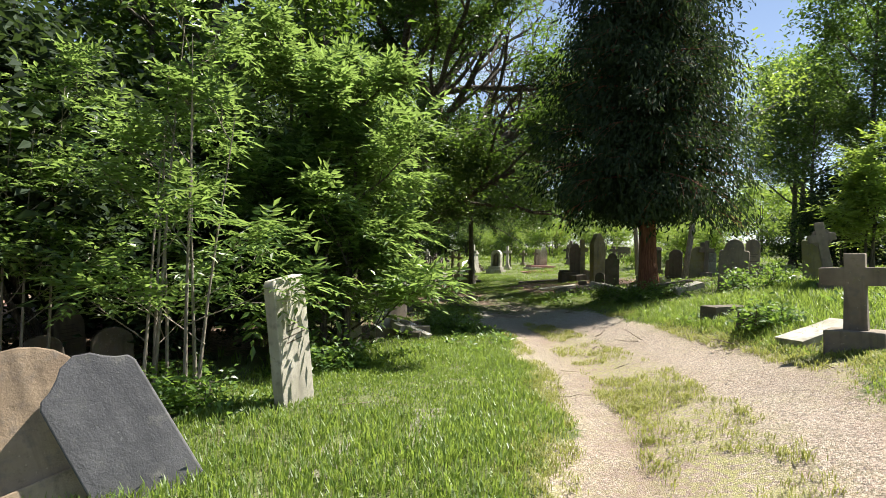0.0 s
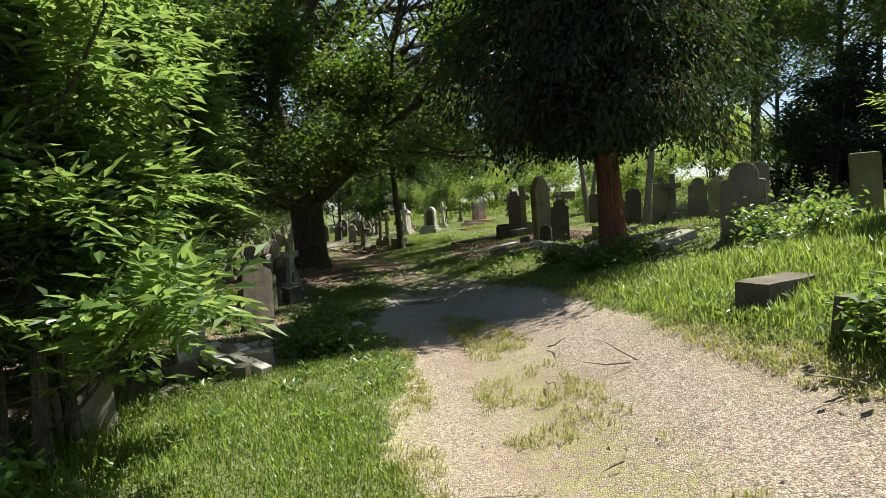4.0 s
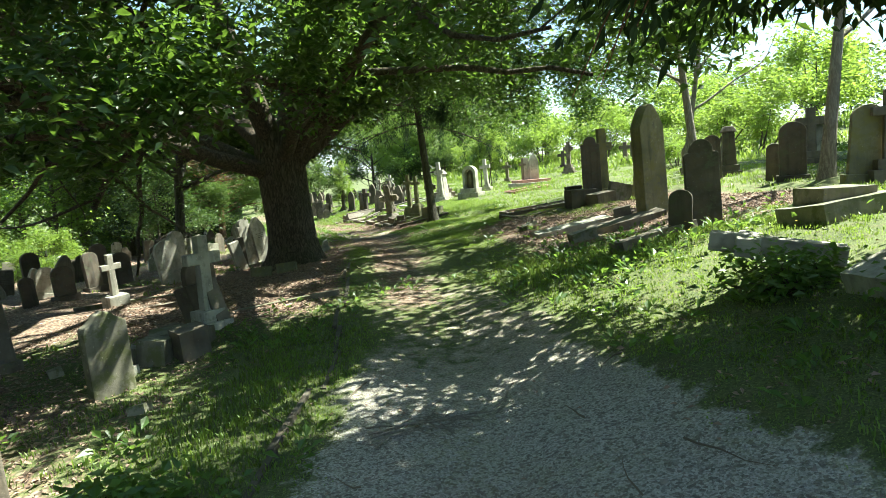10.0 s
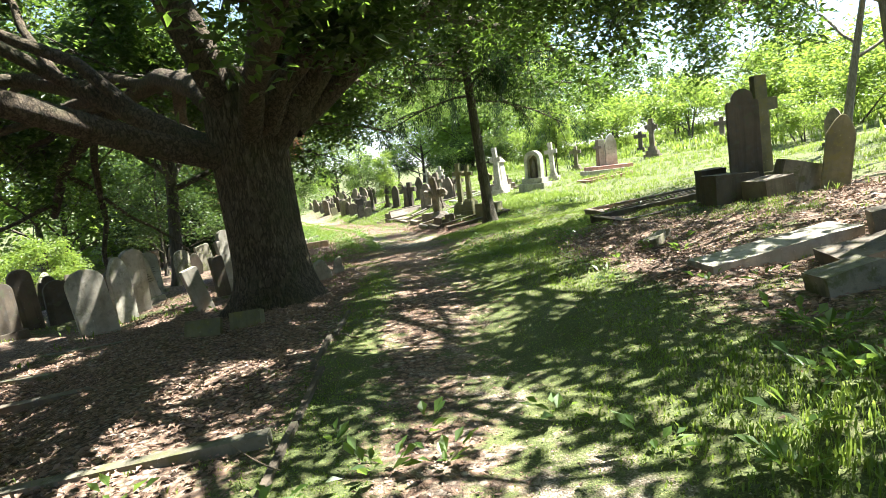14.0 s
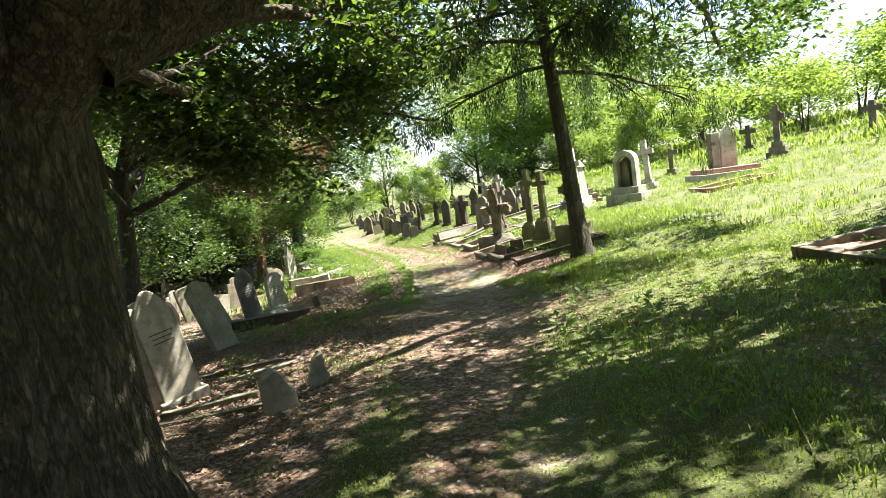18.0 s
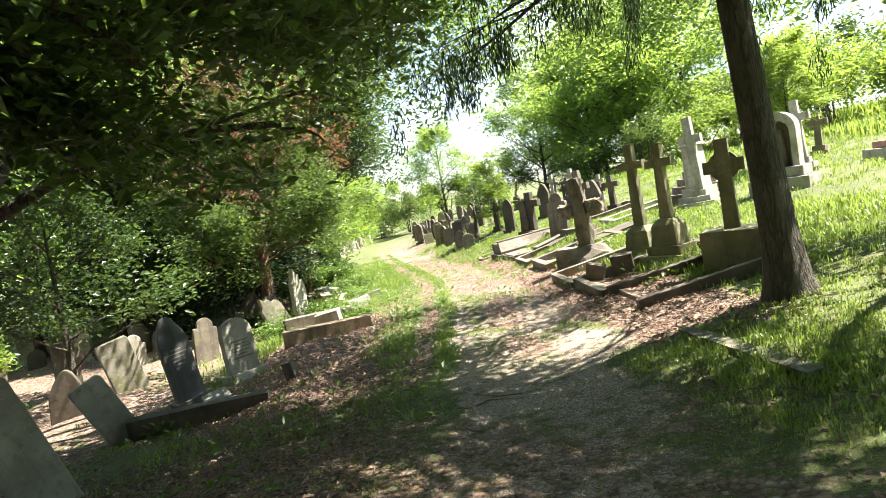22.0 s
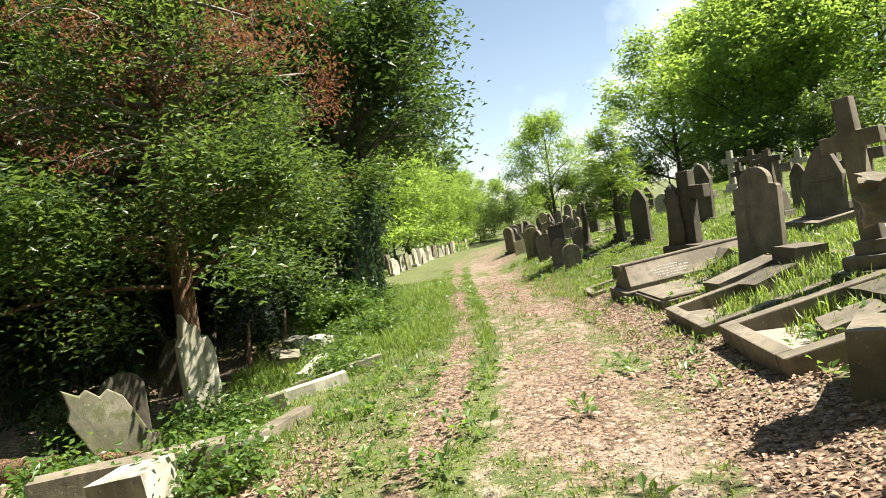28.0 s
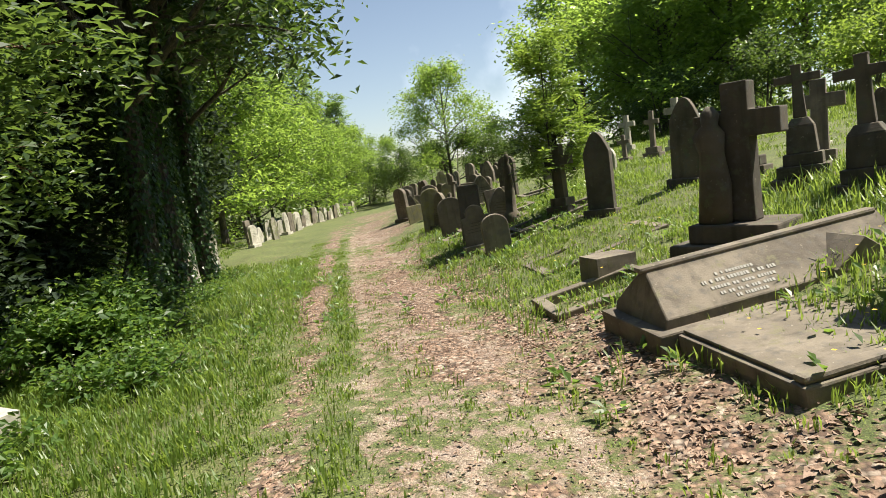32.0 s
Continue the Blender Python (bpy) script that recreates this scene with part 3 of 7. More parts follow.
def outline(style, w, h):
    """The outline of a headstone's slab, from the foot upwards."""
    a = w / 2
    pts = [(-a, -0.25)]

    def arc(cx, cz, r, t0, t1, n=8, sx=1.0):
        return [(cx + sx * r * math.cos(t0 + (t1 - t0) * k / n), cz + r * math.sin(t0 + (t1 - t0) * k / n)) for k in range(n + 1)]

    if style == "round":
        pts += arc(0, h - a * 0.85, a, math.pi, 0, 12)
        pts = [(x, h - a * 0.85 + (z - (h - a * 0.85)) * 0.85) if z > h - a * 0.85 else (x, z) for x, z in pts]
    elif style == "gothic":
        top = [( -a + 2 * a * (k / 7) ** 1.0 * 0.5, h - w * 0.75 + w * 0.75 * math.sin(k / 7 * math.pi / 2)) for k in range(8)]
        pts += top + [(-x, z) for x, z in top[-2::-1]]
    elif style == "shoulder":
        b = a * 0.66
        pts += [(-a, h - a * 0.95), (-a * 0.93, h - a * 0.83), (-b, h - a * 0.80)] + arc(0, h - b, b, math.pi * 0.93, math.pi * 0.07, 9) + [(b, h - a * 0.80), (a * 0.93, h - a * 0.83), (a, h - a * 0.95)]
    elif style == "ogee":
        half = [(-a, h - a * 0.75), (-a * 0.92, h - a * 0.58), (-a * 0.7, h - a * 0.48), (-a * 0.5, h - a * 0.32), (-a * 0.32, h - a * 0.12), (-a * 0.14, h - 0.02)]
        pts += half + [(0, h)] + [(-x, z) for x, z in half[::-1]]
    elif style == "broken":
        pts += [(-a, h * 0.72), (-a * 0.72, h * 0.80), (-a * 0.55, h), (-a * 0.18, h * 0.86), (a * 0.12, h * 0.88), (a * 0.35, h * 0.74), (a * 0.72, h * 0.76), (a, h * 0.62)]
    else:
        pts += [(-a, h - 0.04), (-a * 0.9, h), (a * 0.9, h - 0.01), (a, h - 0.05)]
    pts.append((a, -0.25))
    clean = [pts[0]]
    for q in pts[1:]:
        if math.hypot(q[0] - clean[-1][0], q[1] - clean[-1][1]) > 0.004:
            clean.append(q)
    return clean


STYLE_WORDS = {"round": "round-topped", "gothic": "pointed gothic", "shoulder": "shouldered", "ogee": "curve-topped", "broken": "broken-topped", "flat": "square-topped"}
MAT_WORDS = {"grey": "weathered grey stone", "white": "pale lichen-spotted stone", "dark": "soot-dark stone", "olive": "olive lichened stone",
             "brown": "warm brown sandstone", "slate": "dark slate", "mossy": "moss-streaked stone", "pink": "pink granite"}
count = {"stone": 0}


def surroundings(x, y):
    _, litter, _ = worn(np.array([x]), np.array([y]))
    return "in leaf litter" if litter[0] > 0.5 else "in long grass"


def stand(x, y, yaw, lean, sink=0.0, back=0.0):
    return pose(x, y, zat(x, y) - sink, 0, 0, yaw) @ pose(0, 0, 0, back, -lean, 0)


def headstone(x, y, w, h, style, yaw, lean, mat, thick=0.0, back=None):
    count["stone"] += 1
    k = count["stone"]
    rng = random.Random(k * 7 + 1)
    thick = thick or 0.075 + 0.05 * min(1.4, h) * rng.uniform(0.6, 1.2)
    tilt = "leaning" if abs(lean) >= 5 else "upright"
    if back is None:
        back = rng.uniform(-5, 3)
    ob = thing("headstone", stand(x, y, yaw, lean + rng.uniform(-1.5, 1.5), 0.02, back), f"{tilt} {STYLE_WORDS[style]} headstone of {MAT_WORDS[mat]} {surroundings(x, y)}", "headstone", "headstones of the burial ground")
    bm = slab_bm(outline(style, w, h), thick, min(0.014, thick * 0.2))
    roughen(bm, 0.006, 4.0, k)
    slab = part("slab", bm, STONE[mat], ob)
    if h > 0.75 and style in ("round", "shoulder", "gothic") and k % 2 == 0:
        part("plinth", box_bm(-w * 0.62, w * 0.62, -thick * 1.2, thick * 1.2, -0.2, 0.13, 0.015), STONE[mat], ob)
    if h > 0.8 and mat in ("slate", "grey", "white") and k % 2 == 0:
        zz = h * 0.68
        for line in range(rng.randint(3, 6)):
            half = w * rng.uniform(0.16, 0.36)
            zz -= 0.055
            part("inscription_line", box_bm(-half, half, -thick / 2 - 0.003, -thick / 2 + 0.004, zz, zz + 0.012, 0), LETTER if mat == "slate" else STONE["dark"], slab, "worn line of carved lettering")
    return ob


def cross_outline(w, h, base, t):
    """A plain cross that stands on z = base: shaft and arms."""
    a, up = w / 2, base + (h - base) * 0.70
    e = t * 0.5
    return [(-e * 1.15, base), (-e, up - t * 0.5), (-a, up - t * 0.48), (-a, up + t * 0.48), (-e, up + t * 0.5), (-e, h), (e, h), (e, up + t * 0.5), (a, up + t * 0.48), (a, up - t * 0.48), (e, up - t * 0.5), (e * 1.15, base)]


def stone_cross(x, y, w, h, yaw, lean, mat, steps=None, shaft=None):
    count["stone"] += 1
    k = count["stone"]
    rng = random.Random(k * 11 + 3)
    ob = thing("stone_cross", stand(x, y, yaw, lean, 0.03, rng.uniform(-2, 2)), f"{'leaning' if abs(lean) >= 5 else 'upright'} plain cross of {MAT_WORDS[mat]} {surroundings(x, y)}", "cross", "crosses of the burial ground")
    t = shaft or max(0.09, min(0.24, w * 0.30))
    base = min(0.42, h * 0.24)
    n = steps or (2 if h > 1.1 else 1)
    for i in range(n):
        half = max(w * 0.42, h * 0.19) * (1 - 0.28 * i)
        part("plinth_step", box_bm(-half, half, -half * 0.8, half * 0.8, base * i / n - (0.2 if i == 0 else 0), base * (i + 1) / n, 0.016), STONE[mat], ob)
    bm = slab_bm(cross_outline(w, h, base - 0.01, t), t * 0.82, 0.012)
    roughen(bm, 0.005, 5, k)
    part("cross", bm, STONE[mat], ob)
    return ob


def pedestal_cross(x, y, w, h, yaw, lean, mat, steps=1, broad=0.62):
    """A slender tapering cross on a chamfered pedestal over broad steps."""
    count["stone"] += 1
    k = count["stone"]
    ob = thing("pedestal_cross", stand(x, y, yaw, lean, 0.03), f"tall slender cross of {MAT_WORDS[mat]} on a chamfered pedestal", "cross", "crosses of the burial ground")
    z = 0.0
    for i in range(steps):
        half = broad / 2 * (1 + 0.34 * (steps - 1 - i))
        bm = box_bm(-half, half, -half * 0.85, half * 0.85, z - (0.25 if i == 0 else 0), z + 0.15, 0.016)
        roughen(bm, 0.006, 4, k + i)
        part("plinth_step", bm, STONE[mat], ob)
        z += 0.15
    a = broad * 0.4
    part("pedestal", box_bm(-a, a, -a * 0.85, a * 0.85, z, z + 0.34, 0.014, taper=0.86), STONE[mat], ob)
    part("chamfer", box_bm(-a * 0.86, a * 0.86, -a * 0.73, a * 0.73, z + 0.34, z + 0.44, 0.01, taper=0.62), STONE[mat], ob)
    z += 0.44
    e, t, up, half = broad * 0.17, broad * 0.125, z + (h - z) * 0.74, w / 2
    arm = t * 0.95
    pts = [(-e, z), (-t, up - arm), (-half * 0.9, up - arm * 0.85), (-half, up - arm * 1.05), (-half, up + arm * 1.05), (-half * 0.9, up + arm * 0.85), (-t, up + arm), (-t * 1.0, h - 0.03), (-t * 1.15, h), (t * 1.15, h),
           (t * 1.0, h - 0.03), (t, up + arm), (half * 0.9, up + arm * 0.85), (half, up + arm * 1.05), (half, up - arm * 1.05), (half * 0.9, up - arm * 0.85), (t, up - arm), (e, z)]
    bm = slab_bm(pts, t * 1.6, 0.012)
    roughen(bm, 0.005, 5, k)
    part("cross", bm, STONE[mat], ob)
    return ob


def ring_bm(r0, r1, thick, cz, n=28):
    bm = bmesh.new()
    loops = []
    for k in range(n):
        c, s_ = math.cos(2 * math.pi * k / n), math.sin(2 * math.pi * k / n)
        loops.append([bm.verts.new((r * c, yy, cz + r * s_)) for r, yy in ((r0, -thick / 2), (r1, -thick / 2), (r1, thick / 2), (r0, thick / 2))])
    for k in range(n):
        a, b = loops[k], loops[(k + 1) % n]
        for i in range(4):
            bm.faces.new((a[i], b[i], b[(i + 1) % 4], a[(i + 1) % 4]))
    bmesh.ops.recalc_face_normals(bm, faces=bm.faces)
    return bm


def celtic_cross(x, y, w, h, yaw, lean, mat):
    count["stone"] += 1
    ob = thing("celtic_cross", stand(x, y, yaw, lean, 0.03), f"celtic wheel cross of {MAT_WORDS[mat]} on steps", "cross")
    base, t = h * 0.30, w * 0.34
    for i in range(3):
        half = w * (0.62 - 0.15 * i)
        part("plinth_step", box_bm(-half, half, -half * 0.8, half * 0.8, base * i / 3 - (0.2 if i == 0 else 0), base * (i + 1) / 3, 0.016), STONE[mat], ob)
    pts = cross_outline(w, h, base - 0.01, t)
    part("cross", slab_bm(pts, t * 0.8, 0.012), STONE[mat], ob)
    cz = base + (h - base) * 0.70
    part("wheel", ring_bm(w * 0.27, w * 0.38, t * 0.55, cz), STONE[mat], ob)
    return ob


def pillar(x, y, w, h, yaw, lean, mat):
    count["stone"] += 1
    ob = thing("memorial_pillar", stand(x, y, yaw, lean, 0.03), f"square memorial pillar of {MAT_WORDS[mat]} {surroundings(x, y)}", "memorial")
    a = w / 2
    part("plinth_step", box_bm(-a * 1.5, a * 1.5, -a * 1.5, a * 1.5, -0.2, h * 0.12, 0.015), STONE[mat], ob)
    part("plinth_step", box_bm(-a * 1.2, a * 1.2, -a * 1.2, a * 1.2, h * 0.12, h * 0.24, 0.015), STONE[mat], ob)
    part("shaft", box_bm(-a * 0.9, a * 0.9, -a * 0.9, a * 0.9, h * 0.24, h * 0.88, 0.02, taper=0.78), STONE[mat], ob)
    part("cap", box_bm(-a, a, -a, a, h * 0.88, h, 0.03, taper=0.6), STONE[mat], ob)
    return ob


def post(x, y, w, h, yaw, lean, mat):
    ob = thing("stone_post", stand(x, y, yaw, lean, 0.03), f"slim upright marker post of {MAT_WORDS[mat]} at the wood's edge", "post")
    bm = box_bm(-w / 2, w / 2, -w * 0.3, w * 0.3, -0.2, h, 0, 0.03, 3)
    part("shaft", bm, STONE[mat], ob)
    return ob


def lathe_bm(rings, n=14, seed=1, rough=0.02):
    """Rings of (radius x, radius y, z, shift x) stacked into one closed body."""
    bm = bmesh.new()
    loops = []
    for rx, ry, z, dx in rings:
        loops.append([bm.verts.new((dx + rx * math.cos(2 * math.pi * k / n), ry * math.sin(2 * math.pi * k / n), z)) for k in range(n)])
    for a, b in zip(loops, loops[1:]):
        for k in range(n):
            bm.faces.new((a[k], a[(k + 1) % n], b[(k + 1) % n], b[k]))
    bm.faces.new(loops[0][::-1])
    bm.faces.new(loops[-1])
    roughen(bm, rough, 5, seed)
    for f in bm.faces:
        f.smooth = True
    return bm


def statue(x, y, w, h, yaw, lean, mat):
    count["stone"] += 1
    a = w / 2
    bm = lathe_bm([(a * 0.95, a * 0.85, -0.15, 0), (a * 0.95, a * 0.85, h * 0.16, 0), (a * 0.72, a * 0.6, h * 0.18, 0), (a * 0.66, a * 0.55, h * 0.45, 0), (a * 0.52, a * 0.42, h * 0.66, 0.01),
                   (a * 0.62, a * 0.40, h * 0.78, 0), (a * 0.28, a * 0.28, h * 0.85, 0), (a * 0.34, a * 0.34, h * 0.93, 0.01), (a * 0.12, a * 0.12, h, 0.01)], 16, count["stone"])
    me = bpy.data.meshes.new("statue")
    bm.to_mesh(me)
    bm.free()
    me.materials.append(STONE[mat])
    ob = new("statue", me)
    ob.matrix_world = stand(x, y, yaw, lean, 0.02)
    return tagged(ob, f"small draped statue of {MAT_WORDS[mat]} on a low base", "statue")


# ---------------------------------------------------------------- graves: kerbs, ledgers and slabs
def kerb_grave(s, d, length, width, mat, h=0.16, t=0.13, fill="", label="low stone grave kerb beside the track", turn=0.0, foot=True):
    """A kerbed plot: its near corner at (s, d), length to the right of the walk, width along it."""
    x, y = spot(s, d)
    m = pose(x, y, min(zat(x, y), zat(*spot(s + width, d)) + 0.04), 0, 0, turn_at(s) + turn)
    ob = thing("grave_kerb", m, label, "grave kerb", "kerbed graves")
    x2, y2 = (m @ Vector((length, width / 2, 0)))[:2]
    rise = zat(x2, y2) - zat(x, y)
    pitch = math.atan2(rise, length)
    rot = Matrix.Rotation(-pitch, 4, "Y")
    for name, b in (("kerb_stone", (0, length, 0, t)), ("kerb_stone", (0, length, width - t, width)), ("kerb_stone", (0, t, t + 0.004, width - t - 0.004)), ("kerb_stone", (length - t, length, t + 0.004, width - t - 0.004))):
        if not foot and b == (0, t, t + 0.004, width - t - 0.004):
            continue
        bm = box_bm(b[0], b[1], b[2], b[3], -0.25, h, 0.014)
        roughen(bm, 0.006, 2.5, len(ob.children) + int(s))
        part(name, bm, STONE[mat], ob, m=rot)
    if fill:
        bm = box_bm(t + 0.003, length - t - 0.003, t + 0.003, width - t - 0.003, -0.2, h * 0.55, 0)
        part("grave_bed", bm, {"gravel": PEBBLE, "slab": STONE["grey"], "soil": LITTER}.get(fill, STONE["grey"]), ob, "flat bed of the grave")
    return ob


def block(x, y, sx, sy, sz, yaw, mat, lean=0.0, back=0.0, label="", name="stone_block", sink=0.05, rough=0.012):
    count["stone"] += 1
    bm = box_bm(-sx / 2, sx / 2, -sy / 2, sy / 2, -sink, sz, 0, rough, count["stone"])
    me = bpy.data.meshes.new(name)
    bm.to_mesh(me)
    bm.free()
    me.materials.append(STONE[mat])
    ob = new(name, me)
    cx, sy_ = math.cos(math.radians(yaw)), math.sin(math.radians(yaw))
    run, wide = max(sx, 0.4) / 2, max(sy, 0.4) / 2
    on = 1.0 if sz <= 0.2 else 0.0
    lean += on * math.degrees(math.atan2(zat(x + cx * run, y + sy_ * run) - zat(x - cx * run, y - sy_ * run), 2 * run))
    back += on * math.degrees(math.atan2(zat(x - sy_ * wide, y + cx * wide) - zat(x + sy_ * wide, y - cx * wide), 2 * wide))
    ob.matrix_world = stand(x, y, yaw, lean, 0.0, back)
    return tagged(ob, label or f"loose block of {MAT_WORDS[mat]} fallen {surroundings(x, y)}", "stone block")


def coped_tomb():
    """The long ridged ledger with a gabled cross arm on its two flat steps."""
    x, y = spot(48.3, 2.08)
    ob = thing("coped_tomb", pose(x, y, zat(x, y), 0, 0, turn_at(49.5) + 3), "ridged dark stone tomb with carved lettering on a flat stepped ledger", "tomb")
    rot = Matrix.Rotation(-0.09, 4, "Y") @ Matrix.Diagonal((1.0, 1.0, 0.8, 1.0))
    st = STONE["grey"]
    part("lower_step", box_bm(0.08, 2.25, 0, 1.18, -0.3, 0.15, 0.02), st, ob, m=rot)
    part("kerb_roll", box_bm(0.10, 2.24, 0.02, 0.12, 0.15, 0.21, 0.028), st, ob, m=rot)
    part("ledger_slab", box_bm(0.12, 2.2, 0.125, 1.17, 0.154, 0.185, 0.01), STONE["grey"], ob, "flat mottled slab", m=rot)
    part("upper_step", box_bm(-0.05, 2.3, 1.19, 2.12, -0.3, 0.17, 0.02), st, ob, m=rot)
    # ridged body
    bm = bmesh.new()
    prof = [(1.27, 0.17), (1.27, 0.26), (1.60, 0.58), (1.63, 0.62), (1.71, 0.62), (1.74, 0.58), (2.05, 0.26), (2.05, 0.17)]
    a = [bm.verts.new((0.05 + 0.10 * (z - 0.17) / 0.45, yy, z)) for yy, z in prof]
    b = [bm.verts.new((2.22, yy, z)) for yy, z in prof]
    for k in range(len(prof) - 1):
        bm.faces.new((a[k], b[k], b[k + 1], a[k + 1]))
    bm.faces.new(a[::-1])
    bm.faces.new(b)
    bmesh.ops.recalc_face_normals(bm, faces=bm.faces)
    bmesh.ops.bevel(bm, geom=bm.edges, offset=0.008, segments=1, affect="EDGES")
    part("coped_body", bm, st, ob, m=rot)
    part("ridge_roll", box_bm(0.10, 2.2, 1.615, 1.725, 0.60, 0.66, 0.028), st, ob, m=rot)
    # gable arm across the slope
    bm = bmesh.new()
    tri = [(1.42, 0.17), (1.95, 0.17), (1.95, 0.30), (1.685, 0.56), (1.42, 0.30)]
    a = [bm.verts.new((xx, 1.215, z)) for xx, z in tri]
    b = [bm.verts.new((xx, 1.66, z)) for xx, z in tri]
    for k in range(5):
        bm.faces.new((a[k], b[k], b[(k + 1) % 5], a[(k + 1) % 5]))
    bm.faces.new(a[::-1])
    bm.faces.new(b)
    bmesh.ops.recalc_face_normals(bm, faces=bm.faces)
    bmesh.ops.bevel(bm, geom=bm.edges, offset=0.008, segments=1, affect="EDGES")
    part("gable_arm", bm, st, ob, m=rot)
    # lettering on the slope that looks to the track
    slope = math.atan2(0.32, 0.33)
    for n, (half, lift) in enumerate(((0.16, 0.30), (0.30, 0.235), (0.26, 0.17), (0.22, 0.105), (0.12, 0.05))):
        mm = rot @ Matrix.Translation((0.78, 1.27, 0.26)) @ Matrix.Rotation(slope, 4, "X") @ Matrix.Translation((0, lift, 0.004))
        k = 0
        rng = random.Random(n)
        xx = -half
        while xx < half:
            wl_ = rng.uniform(0.012, 0.022)
            part("letter_mark", box_bm(xx, xx + wl_, -0.014, 0.014 if n != 1 else 0.02, -0.002, 0.003, 0), LETTER, ob, "pale carved letter", m=mm)
            xx += wl_ + rng.choice((0.008, 0.008, 0.008, 0.03))
    return ob


def rugged_cross(x, y, yaw):
    """A cross cut like rough timber, tilted, on a rock base."""
    ob = thing("rugged_cross", pose(x, y, zat(x, y) - 0.05, 0, 0, yaw), "tilted rough-hewn cross of pitted grey stone on a rock mound", "cross")
    st = STONE["grey"]
    bm = bmesh.new()
    bmesh.ops.create_icosphere(bm, subdivisions=3, radius=1)
    for v in bm.verts:
        v.co = Vector((v.co.x * 0.62, v.co.y * 0.48, max(-0.3, v.co.z * 0.42)))
    roughen(bm, 0.16, 4.2, 5)
    part("rock_base", bm, st, ob)
    part("plinth_step", box_bm(-0.45, 0.3, -0.3, 0.3, -0.25, 0.36, 0, 0.03, 4), st, ob, m=pose(-0.3, 0.05, 0))
    for name, b, seed in (("shaft", (-0.13, 0.13, -0.12, 0.12, 0.25, 1.85), 7), ("arm", (0.134, 0.50, -0.11, 0.11, 1.05, 1.32), 8), ("arm", (-0.45, -0.134, -0.11, 0.11, 1.05, 1.32), 9)):
        bm = box_bm(*b, 0)
        bmesh.ops.subdivide_edges(bm, edges=bm.edges, cuts=7, use_grid_fill=True)
        roughen(bm, 0.075, 9, seed)
        part(name, bm, st, ob, m=pose(-0.05, 0, 0, 0, -5, 0))
    return ob


def statue_cross(x, y, yaw):
    """A big plain cross with a carved draped shape before it."""
    ob = thing("statue_cross", pose(x, y, zat(x, y) - 0.05, 0, 0, yaw), "tall dark stone cross with a carved draped shape on stepped base", "cross")
    st = STONE["dark"]
    part("plinth_step", box_bm(-0.55, 0.55, -0.45, 0.45, -0.2, 0.16, 0.02), st, ob)
    part("plinth_step", box_bm(-0.4, 0.4, -0.34, 0.34, 0.16, 0.34, 0.02), st, ob)
    part("cross", slab_bm(cross_outline(0.78, 1.62, 0.34, 0.24), 0.2, 0.015), st, ob)
    part("carving", lathe_bm([(0.17, 0.12, 0.34, -0.2), (0.15, 0.11, 0.7, -0.19), (0.12, 0.09, 1.0, -0.2), (0.15, 0.10, 1.16, -0.22), (0.07, 0.07, 1.25, -0.2), (0.08, 0.08, 1.36, -0.19), (0.03, 0.03, 1.43, -0.19)], 12, 3, 0.03), st, ob, "carved draped figure shape", m=pose(0, -0.17, 0))
    return ob


def arch_monument(x, y, yaw):
    ob = thing("arched_monument", pose(x, y, zat(x, y) - 0.05, 0, 0, yaw), "pale stone monument with a carved niche under an arch", "memorial")
    st = STONE["white"]
    part("plinth_step", box_bm(-0.6, 0.6, -0.45, 0.45, -0.2, 0.28, 0.02), st, ob)
    part("plinth_step", box_bm(-0.48, 0.48, -0.34, 0.34, 0.28, 0.5, 0.02), st, ob)
    pts = [(-0.38, 0.5)] + [(0.38 * math.cos(math.pi - k / 10 * math.pi), 1.3 + 0.38 * math.sin(k / 10 * math.pi)) for k in range(11)] + [(0.38, 0.5)]
    inner = [(0.25, 0.5)] + [(0.25 * math.cos(k / 10 * math.pi), 1.25 + 0.25 * math.sin(k / 10 * math.pi)) for k in range(11)] + [(-0.25, 0.5)]
    part("arch", slab_bm(pts + inner, 0.34, 0.0), st, ob)
    part("back_slab", slab_bm([(-0.25, 0.5), (-0.25, 1.3), (0, 1.5), (0.25, 1.3), (0.25, 0.5)], 0.06, 0.0), STONE["grey"], ob, m=pose(0, 0.11, 0))
    part("carving", lathe_bm([(0.14, 0.10, 0.5, 0), (0.12, 0.09, 0.85, 0), (0.10, 0.07, 1.1, 0), (0.05, 0.05, 1.18, 0), (0.06, 0.06, 1.28, 0), (0.02, 0.02, 1.33, 0)], 12, 5, 0.02), STONE["grey"], ob, "small carved figure shape")
    return ob


def stepped_monument(x, y, w, h, yaw, mat):
    ob = thing("stepped_monument", pose(x, y, zat(x, y) - 0.05, 0, 0, yaw), f"broad stepped tomb base of {MAT_WORDS[mat]} with a sloping top", "memorial")
    for i in range(4):
        k = 1 - 0.2 * i
        part("step", box_bm(-w / 2 * k, w / 2 * k, -w * 0.4 * k, w * 0.4 * k, h * i / 5 - (0.2 if i == 0 else 0), h * (i + 1) / 5, 0.015), STONE[mat], ob)
    part("top", box_bm(-w * 0.16, w * 0.16, -w * 0.14, w * 0.14, h * 0.8, h * 1.05, 0.02, taper=0.6), STONE[mat], ob)
    return ob


